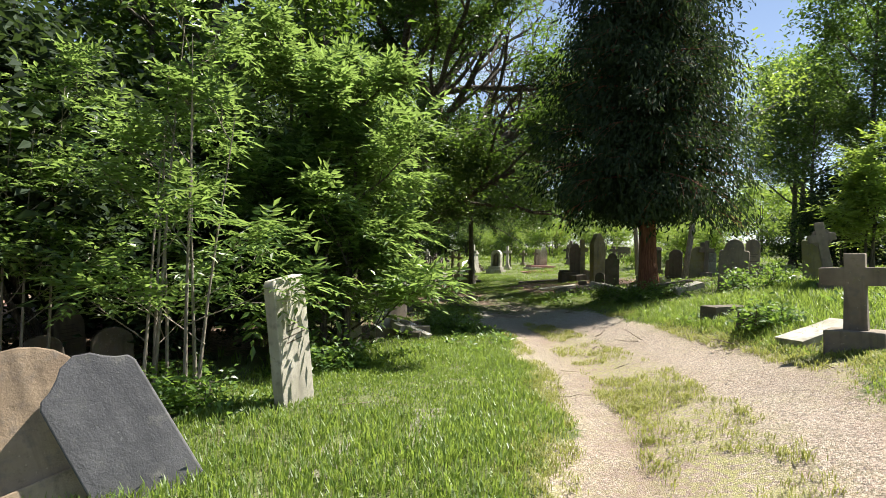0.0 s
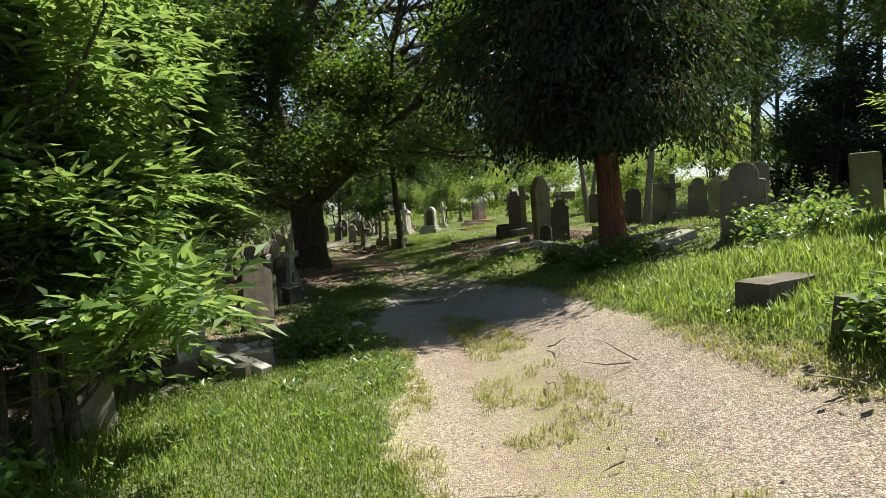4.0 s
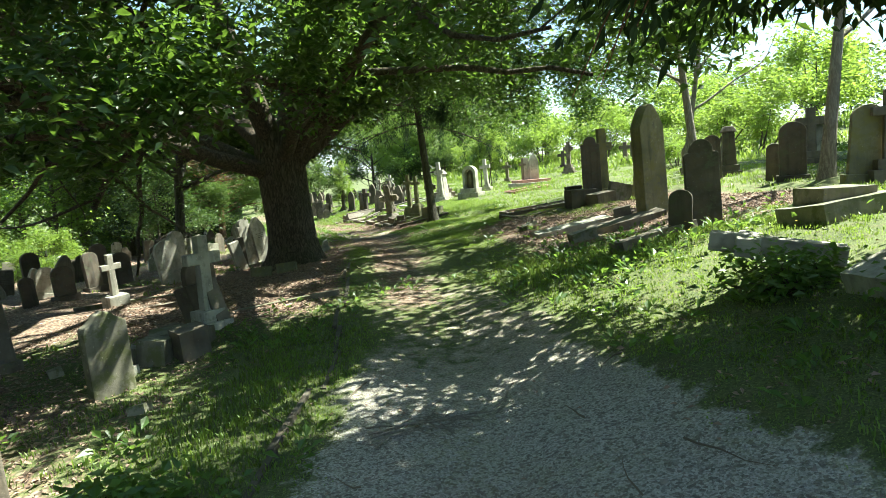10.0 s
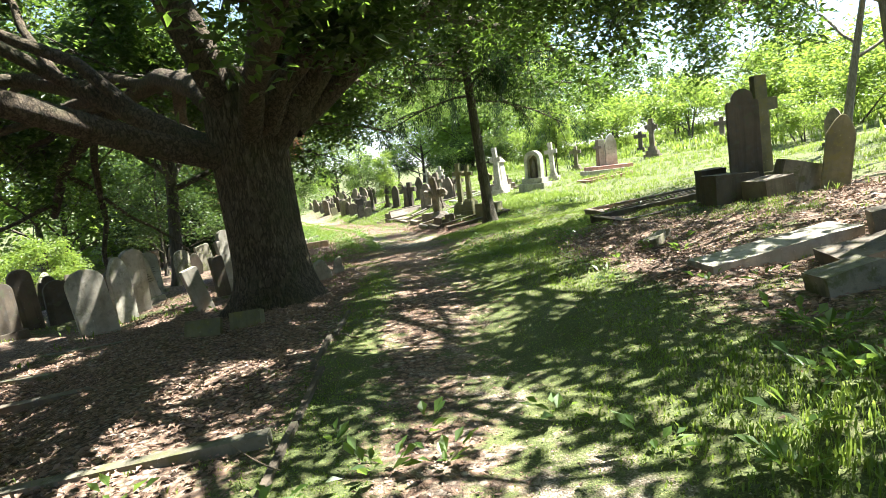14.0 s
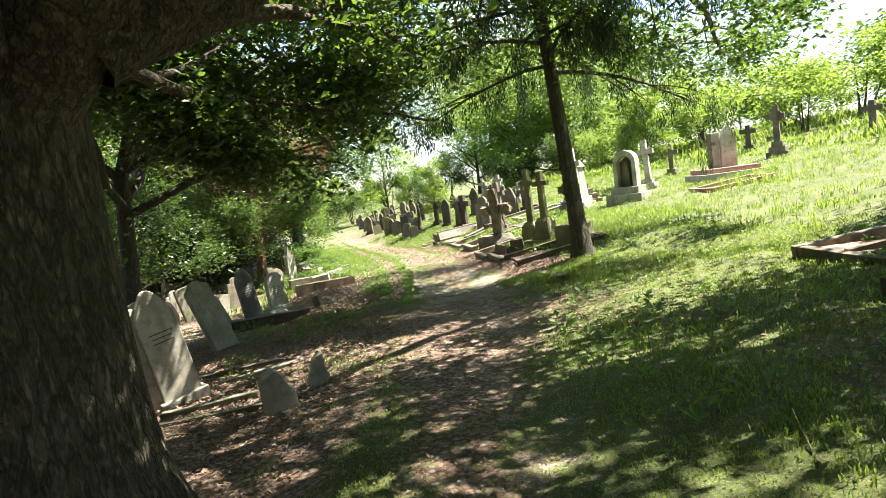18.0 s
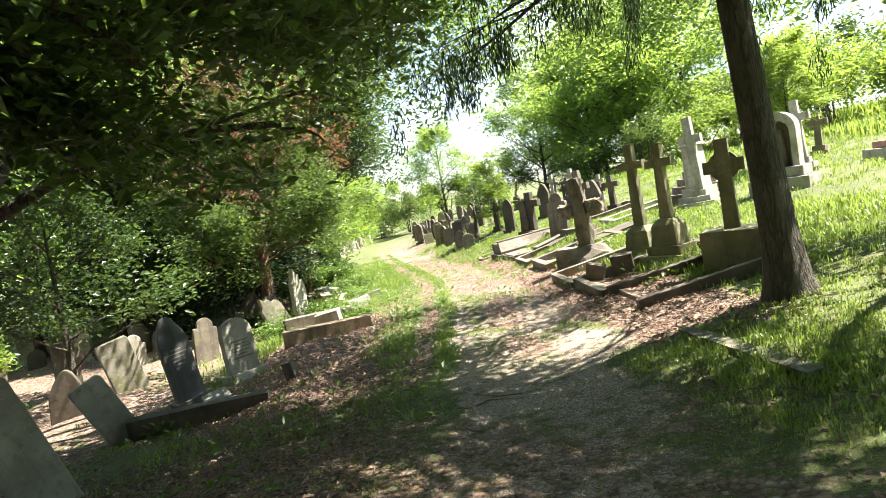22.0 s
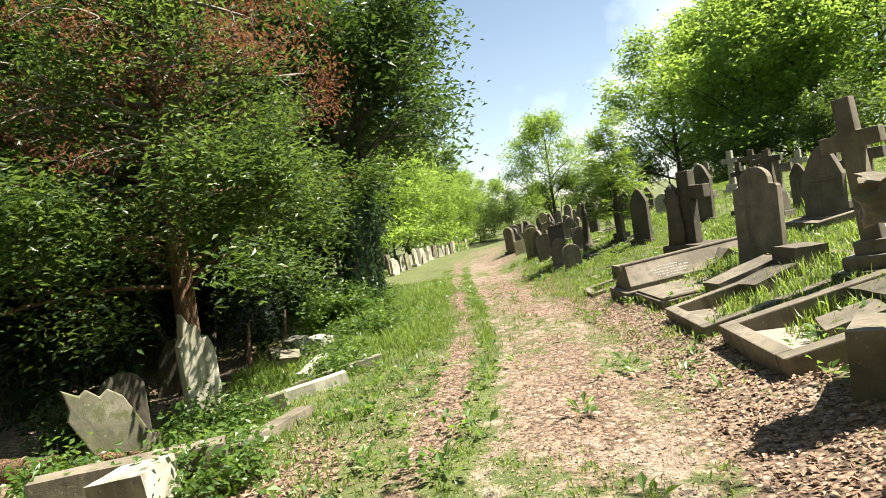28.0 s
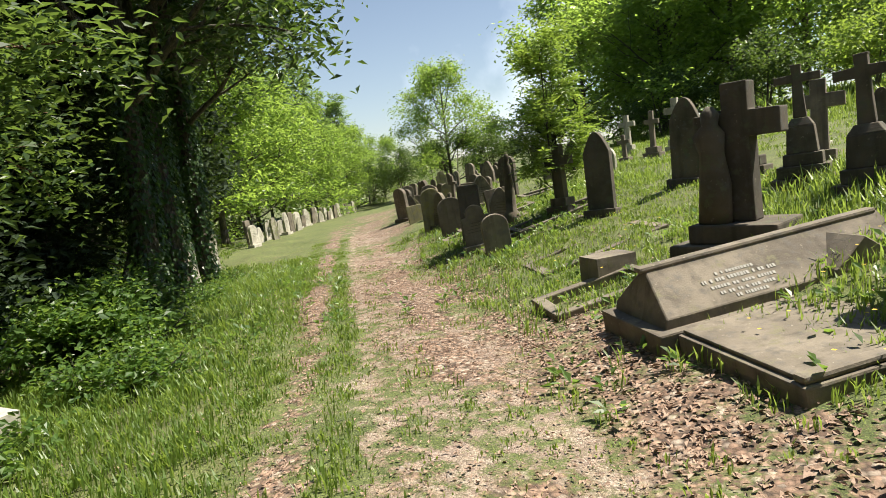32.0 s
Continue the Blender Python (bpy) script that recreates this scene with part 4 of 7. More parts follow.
def pink_tomb(x, y, yaw):
    ob = thing("granite_tomb", pose(x, y, zat(x, y), 0, 0, yaw), "red granite ledger tomb with three pale uprights at its head", "tomb")
    part("plinth_step", box_bm(-1.1, 1.1, -0.75, 0.75, -0.2, 0.14, 0.015), STONE["white"], ob)
    part("ledger", box_bm(-0.95, 0.95, -0.6, 0.6, 0.14, 0.30, 0.02), STONE["pink"], ob, "polished red ledger")
    part("head_slab", slab_bm(outline("gothic", 0.55, 1.15), 0.14, 0.012), STONE["white"], ob, m=pose(0.25, 0.2, 0.30 + 0.25))
    part("side_slab", slab_bm(outline("flat", 0.3, 0.95), 0.14, 0.012), STONE["white"], ob, m=pose(-0.2, 0.2, 0.30 + 0.25))
    part("cross", slab_bm(cross_outline(0.38, 1.2, 0.0, 0.12), 0.1, 0.01), STONE["grey"], ob, m=pose(-0.42, 0.1, 0.30))
    return ob


# ---------------------------------------------------------------- plants
def kites(centre, along_v, up_v, length, width, fold=0.12):
    """One folded kite-shaped leaf for each row."""
    n = len(centre)
    side = np.cross(along_v, up_v)
    side /= np.linalg.norm(side, axis=1, keepdims=True) + 1e-9
    L, Wd = np.broadcast_to(length, (n,))[:, None], np.broadcast_to(width, (n,))[:, None]
    base, tip = centre, centre + along_v * L
    mid = centre + along_v * L * 0.45
    v = np.stack([base, mid + side * Wd / 2 + up_v * L * fold, tip - up_v * L * 0.05, mid - side * Wd / 2 + up_v * L * fold], 1).reshape(-1, 3)
    f = np.arange(4 * n).reshape(-1, 4)
    return v, f


def unit(v):
    return v / (np.linalg.norm(v, axis=-1, keepdims=True) + 1e-9)


def leaf_cloud(centres, n, spread, length, aspect, rng, droop=0.25, flat=0.7):
    """n leaves about each centre, lying mostly level, a little drooping."""
    c = np.repeat(centres, n, 0) + rng.normal(0, 1, (len(centres) * n, 3)) * np.array([spread, spread, spread * flat])
    a = rng.uniform(0, 2 * np.pi, len(c))
    d = unit(np.stack([np.cos(a), np.sin(a), rng.normal(-droop, 0.35, len(c))], 1))
    up = unit(np.stack([rng.normal(0, 0.75, len(c)), rng.normal(0, 0.75, len(c)), np.ones(len(c))], 1))
    size = length * rng.uniform(0.65, 1.25, len(c))
    return kites(c, d, up, size, size * aspect)


def sprays(centres, dirs, pairs, length, leaf, aspect, rng, droop=0.5):
    """Feathered leaves: pairs of leaflets along a drooping stalk, with one at the tip."""
    n = len(centres)
    d = unit(dirs)
    side = unit(np.cross(d, np.array([0, 0, 1.0])) + 1e-6)
    up = unit(np.cross(side, d))
    cs, ds, us, ls = [], [], [], []
    L = length * rng.uniform(0.75, 1.2, n)
    for k in range(pairs + 1):
        t = (k + 0.6) / (pairs + 0.6)
        at = centres + d * (L * t)[:, None] - np.array([0, 0, 1.0]) * (droop * L * t * t * 0.5)[:, None]
        for sgn in ((1, -1) if k < pairs else (0,)):
            dd = unit(d * (0.55 if sgn else 1.0) + side * sgn * 0.9 - np.array([0, 0, 0.25]) + rng.normal(0, 0.12, (n, 3)))
            cs.append(at), ds.append(dd), us.append(up), ls.append(leaf * L / length * (1.0 if k < pairs else 1.1) * rng.uniform(0.85, 1.1, n))
    c, d2, u2, l2 = np.concatenate(cs), np.concatenate(ds), np.concatenate(us), np.concatenate(ls)
    return kites(c, d2, u2, l2, l2 * aspect, 0.08)


def tube(points, radii, sides=7):
    p, r = np.asarray(points, float), np.asarray(radii, float)
    t = unit(np.gradient(p, axis=0))
    ref = np.array([0.3, 0.2, 1.0]) if abs(t[0, 2]) < 0.8 else np.array([1.0, 0.2, 0.1])
    a = unit(np.cross(t, ref))
    b = np.cross(t, a)
    ang = np.linspace(0, 2 * np.pi, sides, endpoint=False)
    v = p[:, None] + r[:, None, None] * (a[:, None] * np.cos(ang)[None, :, None] + b[:, None] * np.sin(ang)[None, :, None])
    m = len(p)
    i = np.arange(m * sides).reshape(m, sides)
    f = np.stack([i[:-1], i[1:], np.roll(i[1:], -1, 1), np.roll(i[:-1], -1, 1)], -1).reshape(-1, 4)
    return v.reshape(-1, 3), f


class Grown:
    """Collects tubes and leaf centres while a tree grows."""

    def __init__(self, seed, twigs=True):
        self.twigs = twigs
        self.allowed = None
        self.rng = np.random.default_rng(seed)
        self.v, self.f, self.count, self.tips, self.dirs = [], [], 0, [], []

    def put(self, v, f):
        self.v.append(v)
        self.f.append(f + self.count)
        self.count += len(v)

    def limb(self, start, way, length, radius, depth, lift=0.0, wob=0.25, spread=0.9, kids=4, sides=6, tipsat=0):
        rng = self.rng
        n = 6 if depth else 4
        if self.allowed and depth <= 1 and not self.allowed(np.array(start, float) + unit(np.array(way, float)) * length):
            return None
        p, q, pts = np.array(start, float), unit(np.array(way, float)), []
        for k in range(n + 1):
            pts.append(p.copy())
            q = unit(q + rng.normal(0, wob, 3) / n * 2 + np.array([0, 0, lift / n]))
            p = p + q * length / n
        rad = radius * np.linspace(1, 0.42 if depth else 0.2, n + 1)
        if depth or self.twigs:
            self.put(*tube(pts, rad, sides if radius > 0.05 else 4))
        if depth <= tipsat:
            for k in range(1, n + 1):
                self.tips.append(pts[k])
                self.dirs.append(unit(pts[k] - pts[k - 1]))
        if depth:
            for k in range(kids):
                t = 0.35 + 0.65 * (k + rng.uniform(0.2, 0.8)) / kids
                i = min(n - 1, int(t * n))
                at = pts[i] + (pts[i + 1] - pts[i]) * (t * n - i if t < 1 else 1)
                d = unit(pts[i + 1] - pts[i])
                off = rng.normal(0, 1, 3)
                off = unit(off - d * (off @ d))
                off[2] *= 0.6
                self.limb(at, d + off * spread, length * rng.uniform(0.42, 0.62) * (1.15 - 0.4 * t), max(0.006, rad[i] * 0.55), depth - 1, lift, wob, spread, max(3, kids - 1), sides, tipsat)
        return pts

    def wood(self, name, mat):
        return mesh_from(name, np.concatenate(self.v), np.concatenate(self.f), mat, True)


def trunk_tube(height, r0, r1, flare, lean=(0, 0), seed=0, n=14, sides=18, wav=0.04):
    """A fluted trunk that spreads at the foot."""
    zs = np.r_[-0.35, np.linspace(0, 1, n) ** 1.3 * height]
    rng = np.random.default_rng(seed)
    ph = rng.uniform(0, 6.28, 4)
    v = []
    for z in zs:
        t = max(0, z / height)
        r = r0 + (r1 - r0) * t + flare * math.exp(-max(z, -0.1) * 3.2)
        ang = np.linspace(0, 2 * np.pi, sides, endpoint=False)
        rr = r * (1 + wav * np.sin(3 * ang + ph[0]) + wav * np.sin(5 * ang + ph[1] + 2 * t) + flare * 0.5 * math.exp(-max(z, -0.1) * 4) * np.sin(5 * ang + ph[2]))
        cx, cy = lean[0] * t + 0.03 * math.sin(4 * t + ph[3]), lean[1] * t
        v.append(np.stack([cx + rr * np.cos(ang), cy + rr * np.sin(ang), np.full(sides, z)], 1))
    m = len(zs)
    i = np.arange(m * sides).reshape(m, sides)
    f = np.stack([i[:-1], np.roll(i[:-1], -1, 1), np.roll(i[1:], -1, 1), i[1:]], -1).reshape(-1, 4)
    return np.concatenate(v), f


def crown_mesh(name, parts_, mat):
    v, f, c = [], [], 0
    for a, b in parts_:
        v.append(a), f.append(b + c)
        c += len(a)
    return mesh_from(name, np.concatenate(v), np.concatenate(f), mat)


def broad_tree(name, label, x, y, height, radius, seed, leaf="wood", bark="grey", trunk_r=0.16, clear=0.28, limbs=9, per=16, size=0.16, spread=0.34, lean=(0, 0), stems=1, category="tree", kids=3):
    """A deciduous tree: trunk, limbs in three orders and a crown of single leaves in clumps."""
    ob = thing(name, pose(x, y, zat(x, y) - 0.05), label, category)
    g = Grown(seed, False)
    rng = g.rng
    for st in range(stems):
        ox, oy = (rng.normal(0, 0.28, 2) if stems > 1 else (0, 0))
        ln = (lean[0] + (ox * 3 if stems > 1 else 0), lean[1] + (oy * 3 if stems > 1 else 0))
        v, f = trunk_tube(height * 0.8, trunk_r, trunk_r * 0.25, trunk_r * 0.5, ln, seed + st, sides=10)
        g.put(v + np.array([ox, oy, 0]), f)
        for k in range(limbs // stems):
            t = clear + (0.98 - clear) * (k + rng.uniform(0, 0.8)) / (limbs // stems)
            a = k * 2.4 + rng.uniform(-0.4, 0.4) + st
            tt = t / 0.8 * 0.8
            z = height * 0.8 * t
            reach = radius * (1.0 - 0.55 * max(0, (t - 0.45) / 0.55) ** 1.2) * rng.uniform(0.75, 1.1)
            way = (math.cos(a), math.sin(a), 0.25 + 0.9 * t)
            g.limb((ox + ln[0] * t, oy + ln[1] * t, z), way, reach * 0.92, trunk_r * 0.42 * (1.1 - 0.6 * t), 2, 0.15, 0.3, 0.85, kids, 4)
    part("trunk", g.wood("trunk", BARK[bark]), None, ob)
    tips = np.array(g.tips)
    part("crown", crown_mesh("crown", [leaf_cloud(tips, per, spread, size, 0.5, rng)], LEAF[leaf]), None, ob)
    return ob


def ash_tree(name, label, x, y, height, radius, seed, trunk_r=0.07, stems=1, low=0.2, per=3, leaf="ash", pairs=4, spray=0.34, leaflet=0.12, bark="grey", category="tree", limbs=12):
    """A young ash: slim stems and feathered leaves."""
    ob = thing(name, pose(x, y, zat(x, y) - 0.05), label, category)
    g = Grown(seed)
    rng = g.rng
    for st in range(stems):
        ox, oy = (rng.normal(0, radius * 0.22, 2) if stems > 1 else (0, 0))
        hh = height * (rng.uniform(0.7, 1.0) if stems > 1 else 1)
        ln = rng.normal(0, 0.12 * radius, 2)
        v, f = trunk_tube(hh, trunk_r, trunk_r * 0.2, trunk_r * 0.4, ln, seed + st, sides=7)
        g.put(v + np.array([ox, oy, 0]), f)
        n = max(3, limbs // stems)
        for k in range(n):
            t = low + (1 - low) * (k + rng.uniform(0, 0.9)) / n
            a = k * 2.4 + rng.uniform(-0.5, 0.5) + st * 1.7
            reach = radius * (1.05 - 0.6 * t) * rng.uniform(0.6, 1.1)
            g.limb((ox + ln[0] * t, oy + ln[1] * t, hh * t), (math.cos(a), math.sin(a), 0.5 + 0.5 * t), reach, max(0.008, trunk_r * 0.35), 1, 0.2, 0.25, 0.8, 4, 5)
    part("trunk", g.wood("trunk", BARK[bark]), None, ob)
    tips, dirs = np.array(g.tips), np.array(g.dirs)
    c = np.repeat(tips, per, 0) + rng.normal(0, 0.05, (len(tips) * per, 3))
    d = np.repeat(dirs, per, 0) * 0.5 + rng.normal(0, 0.7, (len(tips) * per, 3)) * np.array([1, 1, 0.5]) + np.array([0, 0, 0.1])
    part("crown", crown_mesh("crown", [sprays(c, d, pairs, spray, leaflet, 0.36, rng)], LEAF[leaf]), None, ob)
    return ob


def the_oak():
    x, y = -8.62, 25.05
    ob = thing("oak_tree", pose(x, y, zat(x, y) - 0.05), "massive spreading oak with furrowed bark and low leafy limbs", "tree")
    v, f = trunk_tube(3.1, 0.52, 0.56, 0.28, (-0.12, 0.05), 5, 18, 28, 0.035)
    part("trunk", mesh_from("trunk", v, f, BARK["oak"], True), None, ob, "thick furrowed trunk")
    tips, dirs = [], []
    r, fw = np.array([0.94, 0.34, 0]), np.array([-0.34, 0.94, 0])
    up = np.array([0, 0, 1.0])
    plan = [  # start height, direction, length, radius, bend
        (2.3, r * 0.80 + up * 0.66 - fw * 0.1, 9.5, 0.27, 0.10), (2.5, r * 0.5 + fw * 0.75 + up * 0.6, 10.5, 0.23, 0.0), (2.2, -r * 1.0 + up * 0.26 + fw * 0.05, 9.0, 0.2, 0.15),
        (2.6, -r * 0.55 + fw * 0.75 + up * 0.35, 11.0, 0.23, -0.1), (2.8, -r * 0.3 - fw * 0.5 + up * 0.9, 9.5, 0.26, 0.0), (2.8, up + r * 0.15 + fw * 0.1, 11.0, 0.30, 0.0),
        (2.4, r * 0.25 - fw * 0.95 + up * 0.5, 8.0, 0.18, -0.1), (2.2, -r * 0.85 - fw * 0.55 + up * 0.35, 8.5, 0.2, -0.15)]
    boughs = [  # springs from which limb, how far out, direction, length
        (0, 0.3, r + fw * 0.35 + up * 0.75, 9.5), (0, 0.5, r + fw * 0.1 + up * 0.5, 7.0), (0, 0.65, r + fw * 0.4 + up * 0.25, 6.0), (0, 0.75, r - fw * 0.35 + up * 0.2, 6.0), (1, 0.65, r + fw * 0.1 + up * 0.3, 7.0), (5, 0.6, r + up * 0.25 + fw * 0.2, 8.0), (0, 0.4, r - fw * 0.6 + up * 0.7, 8.0), (0, 0.25, r * 0.7 + fw * 0.2 + up * 1.0, 9.0), (1, 0.3, fw * 1.0 + r * 0.8 + up * 0.4, 8.5), (1, 0.35, fw + up * 0.9, 9.0), (1, 0.5, r + fw * 0.3 + up * 0.6, 8.0),
        (2, 0.3, -r + fw * 0.7 + up * 0.2, 8.0), (2, 0.35, -r - fw * 0.5 + up * 0.6, 7.5), (2, 0.2, -r * 0.6 + up * 0.9, 8.0), (2, 0.5, -r - fw * 0.6 + up * 0.0, 5.0), (3, 0.3, fw + up * 0.25 + r * 0.1, 9.0), (3, 0.15, fw + up * 0.12 + r * 0.25, 7.0), (3, 0.2, fw * 0.95 + up * 0.05 - r * 0.2, 7.5), (3, 0.35, fw + up * 0.0 - r * 0.35, 6.5), (1, 0.15, fw + up * 0.3 + r * 0.05, 8.0), (3, 0.4, -r + fw * 0.4 + up * 0.35, 8.5), (3, 0.25, -r * 0.3 + fw * 0.9 + up * 0.15, 9.5), (3, 0.5, fw * 1.0 - r * 0.3 + up * 0.1, 7.5),
        (4, 0.3, -r - fw * 0.2 + up * 0.7, 8.0), (4, 0.4, -fw + r * 0.2 + up * 0.6, 7.5), (5, 0.3, r + up * 0.9 + fw * 0.4, 9.0), (5, 0.35, r - fw * 0.5 + up * 0.9, 9.0), (5, 0.4, -r + up * 0.7 + fw * 0.3, 8.0), (5, 0.3, fw + up * 0.8, 9.5), (5, 0.5, -fw * 0.9 + up * 0.6, 7.0),
        (6, 0.35, r * 0.7 - fw * 0.6 + up * 0.4, 6.5), (6, 0.4, -r * 0.6 - fw * 0.8 + up * 0.4, 6.0), (7, 0.35, -r - fw * 0.9 + up * 0.15, 6.0), (7, 0.3, -fw - r * 0.3 + up * 0.2, 6.0)]

    def clear_of_track(q):
        dq = along(q[0] + x, q[1] + y)[1][0]
        return q[2] > (3.9 if dq > 1.2 else 3.1 if dq > -0.9 else 1.8)

    mains = []
    for n, (z, way, length, rad, bend) in enumerate(plan):
        g = Grown(100 + n)
        g.allowed = clear_of_track
        start = np.array([-0.1, 0.05, z]) + unit(way * np.array([1, 1, 0])) * 0.2
        mains.append(g.limb(start, way, length, rad, 3, bend, 0.42, 0.9, 5, 10, tipsat=2))
        for m_, (of, t, bway, blen) in enumerate(boughs):
            if of == n:
                q = np.array([np.interp(t * 6, range(7), [w[a] for w in mains[n]]) for a in range(3)])
                g.limb(q, bway, blen, rad * 0.55, 2, -0.12 if bway[2] < 0.3 else 0.0, 0.5, 0.9, 6, 8, tipsat=1)
        part("limb", g.wood("limb", BARK["limb"]), None, ob)
        tips += g.tips
    for n, line in enumerate((((0.3, 0.5, 2.7), (1.0, 3.0, 4.3), (1.7, 6.0, 5.0), (2.4, 9.0, 5.0), (3.0, 12.0, 4.5), (3.3, 14.0, 4.0)), ((0.5, 0.3, 2.6), (1.8, 1.8, 4.2), (4.2, 4.2, 5.1), (6.4, 6.4, 5.0), (8.0, 8.6, 4.5)),
                              ((0.4, -0.2, 2.6), (2.2, -0.6, 4.4), (4.6, -1.2, 5.4), (6.8, -1.6, 5.6), (8.6, -2.2, 5.1)))):
        g = Grown(140 + n)
        line = np.array(line)
        u = np.linspace(0, len(line) - 1, 16)
        pts = np.stack([np.interp(u, range(len(line)), line[:, a]) for a in range(3)], 1)
        pts[1:-1] += g.rng.normal(0, 0.07, pts[1:-1].shape)
        g.put(*tube(pts, np.linspace(0.17, 0.03, 16), 9))
        for k in range(26):
            q = pts[min(15, 4 + (k * 11) // 26)]
            a = k * 2.4
            g.limb(q, (math.cos(a), math.sin(a), 0.15 - 0.25 * (k % 3)), 1.1 + 0.5 * (k % 4), 0.022, 2, -0.2, 0.4, 0.9, 3, 5, tipsat=1)
        part("limb", g.wood("limb", BARK["limb"]), None, ob)
        tips += g.tips
    rng = np.random.default_rng(4)
    tips = np.array(tips)
    dd = along(tips[:, 0] + x, tips[:, 1] + y)[1]
    tips = tips[tips[:, 2] > np.where(dd > 1.2, 3.4, np.where(dd > -0.9, 3.2, np.where(dd > -1.9, 2.4, 1.9)))]
    tips = tips[(tips[:, 2] > 2.9) | (tips[:, 0] > -2.5) | (tips[:, 1] > 4)]
    clump = lattice(tips[:, :2] * 0.85 + tips[:, 2:] * 0.3, 81) + 0.6 * lattice(tips[:, :2] * 1.9 + tips[:, 2:] * 0.5, 82)
    over = along(tips[:, 0] + x, tips[:, 1] + y)[1] > -0.6
    ahead = over & (tips[:, 1] > -4.0)
    odds = np.where(tips[:, 2] > 5.6, np.where(ahead, np.where(tips[:, 1] > 5.0, 0.4, 0.10), 0.92), np.where(ahead, 0.62, 0.95)) * np.clip(np.where(ahead, 0.45, 0.85) + 1.8 * clump, 0.0, 1.0)
    keep = rng.uniform(0, 1, len(tips)) < odds
    tips, ahead = tips[keep], ahead[keep]
    thick, thin = tips[~ahead], tips[ahead]
    clouds = [leaf_cloud(thick, max(2, int(330000 / len(thick))), 0.36, 0.165, 0.5, rng, 0.3, 0.7), leaf_cloud(thin, min(34, max(2, int(90000 / len(thin)))), 0.30, 0.15, 0.5, rng, 0.3, 0.7)]
    part("crown", crown_mesh("crown", clouds, LEAF["oak"]), None, ob, "dense lobed green foliage")
    return ob


def the_conifer():
    x, y = 0.76, 16.3
    ob = thing("redwood_tree", pose(x, y, zat(x, y) - 0.05), "tall dark conifer with fibrous red-brown trunk and drooping foliage", "tree")
    v, f = trunk_tube(13.5, 0.215, 0.05, 0.10, (-0.9, 0.1), 8, 20, 20, 0.06)
    part("trunk", mesh_from("trunk", v, f, BARK["red"], True), None, ob, "stringy red bark trunk")
    g = Grown(31)
    rng = g.rng
    for k in range(165):
        t = 0.175 + 0.80 * (k / 165)
        z = 13.5 * t
        a = k * 2.399
        reach = (2.0 if t < 0.55 else 1.75) * (1 - ((t - 0.17) / 0.95) ** 1.6) * rng.uniform(0.8, 1.1) + 0.2
        g.limb((-0.9 * t, 0.1 * t, z), (math.cos(a), math.sin(a), 0.05), reach, 0.035, 1, -0.38, 0.18, 0.6, 6, 5, tipsat=1)
    part("limb", g.wood("limb", BARK["red"]), None, ob)
    tips, dirs = np.array(g.tips), np.array(g.dirs)
    keep = tips[:, 2] > 1.65
    tips, dirs = tips[keep], dirs[keep]
    core = np.stack([rng.normal(0, 0.62, 3600), rng.normal(0, 0.62, 3600), 1.95 + 10.0 * rng.uniform(0, 1, 3600) ** 1.4], 1) - np.array([0.9, -0.1, 0]) * 0.35
    tips, dirs = np.concatenate([tips, core]), np.concatenate([dirs, unit(rng.normal(0, 1, core.shape))])
    n = max(4, int(125000 / len(tips)))
    c = np.repeat(tips, n, 0) + rng.normal(0, 0.17, (len(tips) * n, 3))
    d = unit(np.repeat(dirs, n, 0) * 0.6 + rng.normal(0, 0.5, c.shape) + np.array([0, 0, -0.8]))
    u = unit(rng.normal(0, 1, c.shape))
    part("crown", crown_mesh("crown", [kites(c, d, u, rng.uniform(0.10, 0.20, len(c)), 0.05, 0.03)], LEAF["yew"]), None, ob, "dense dark drooping needles")
    return ob


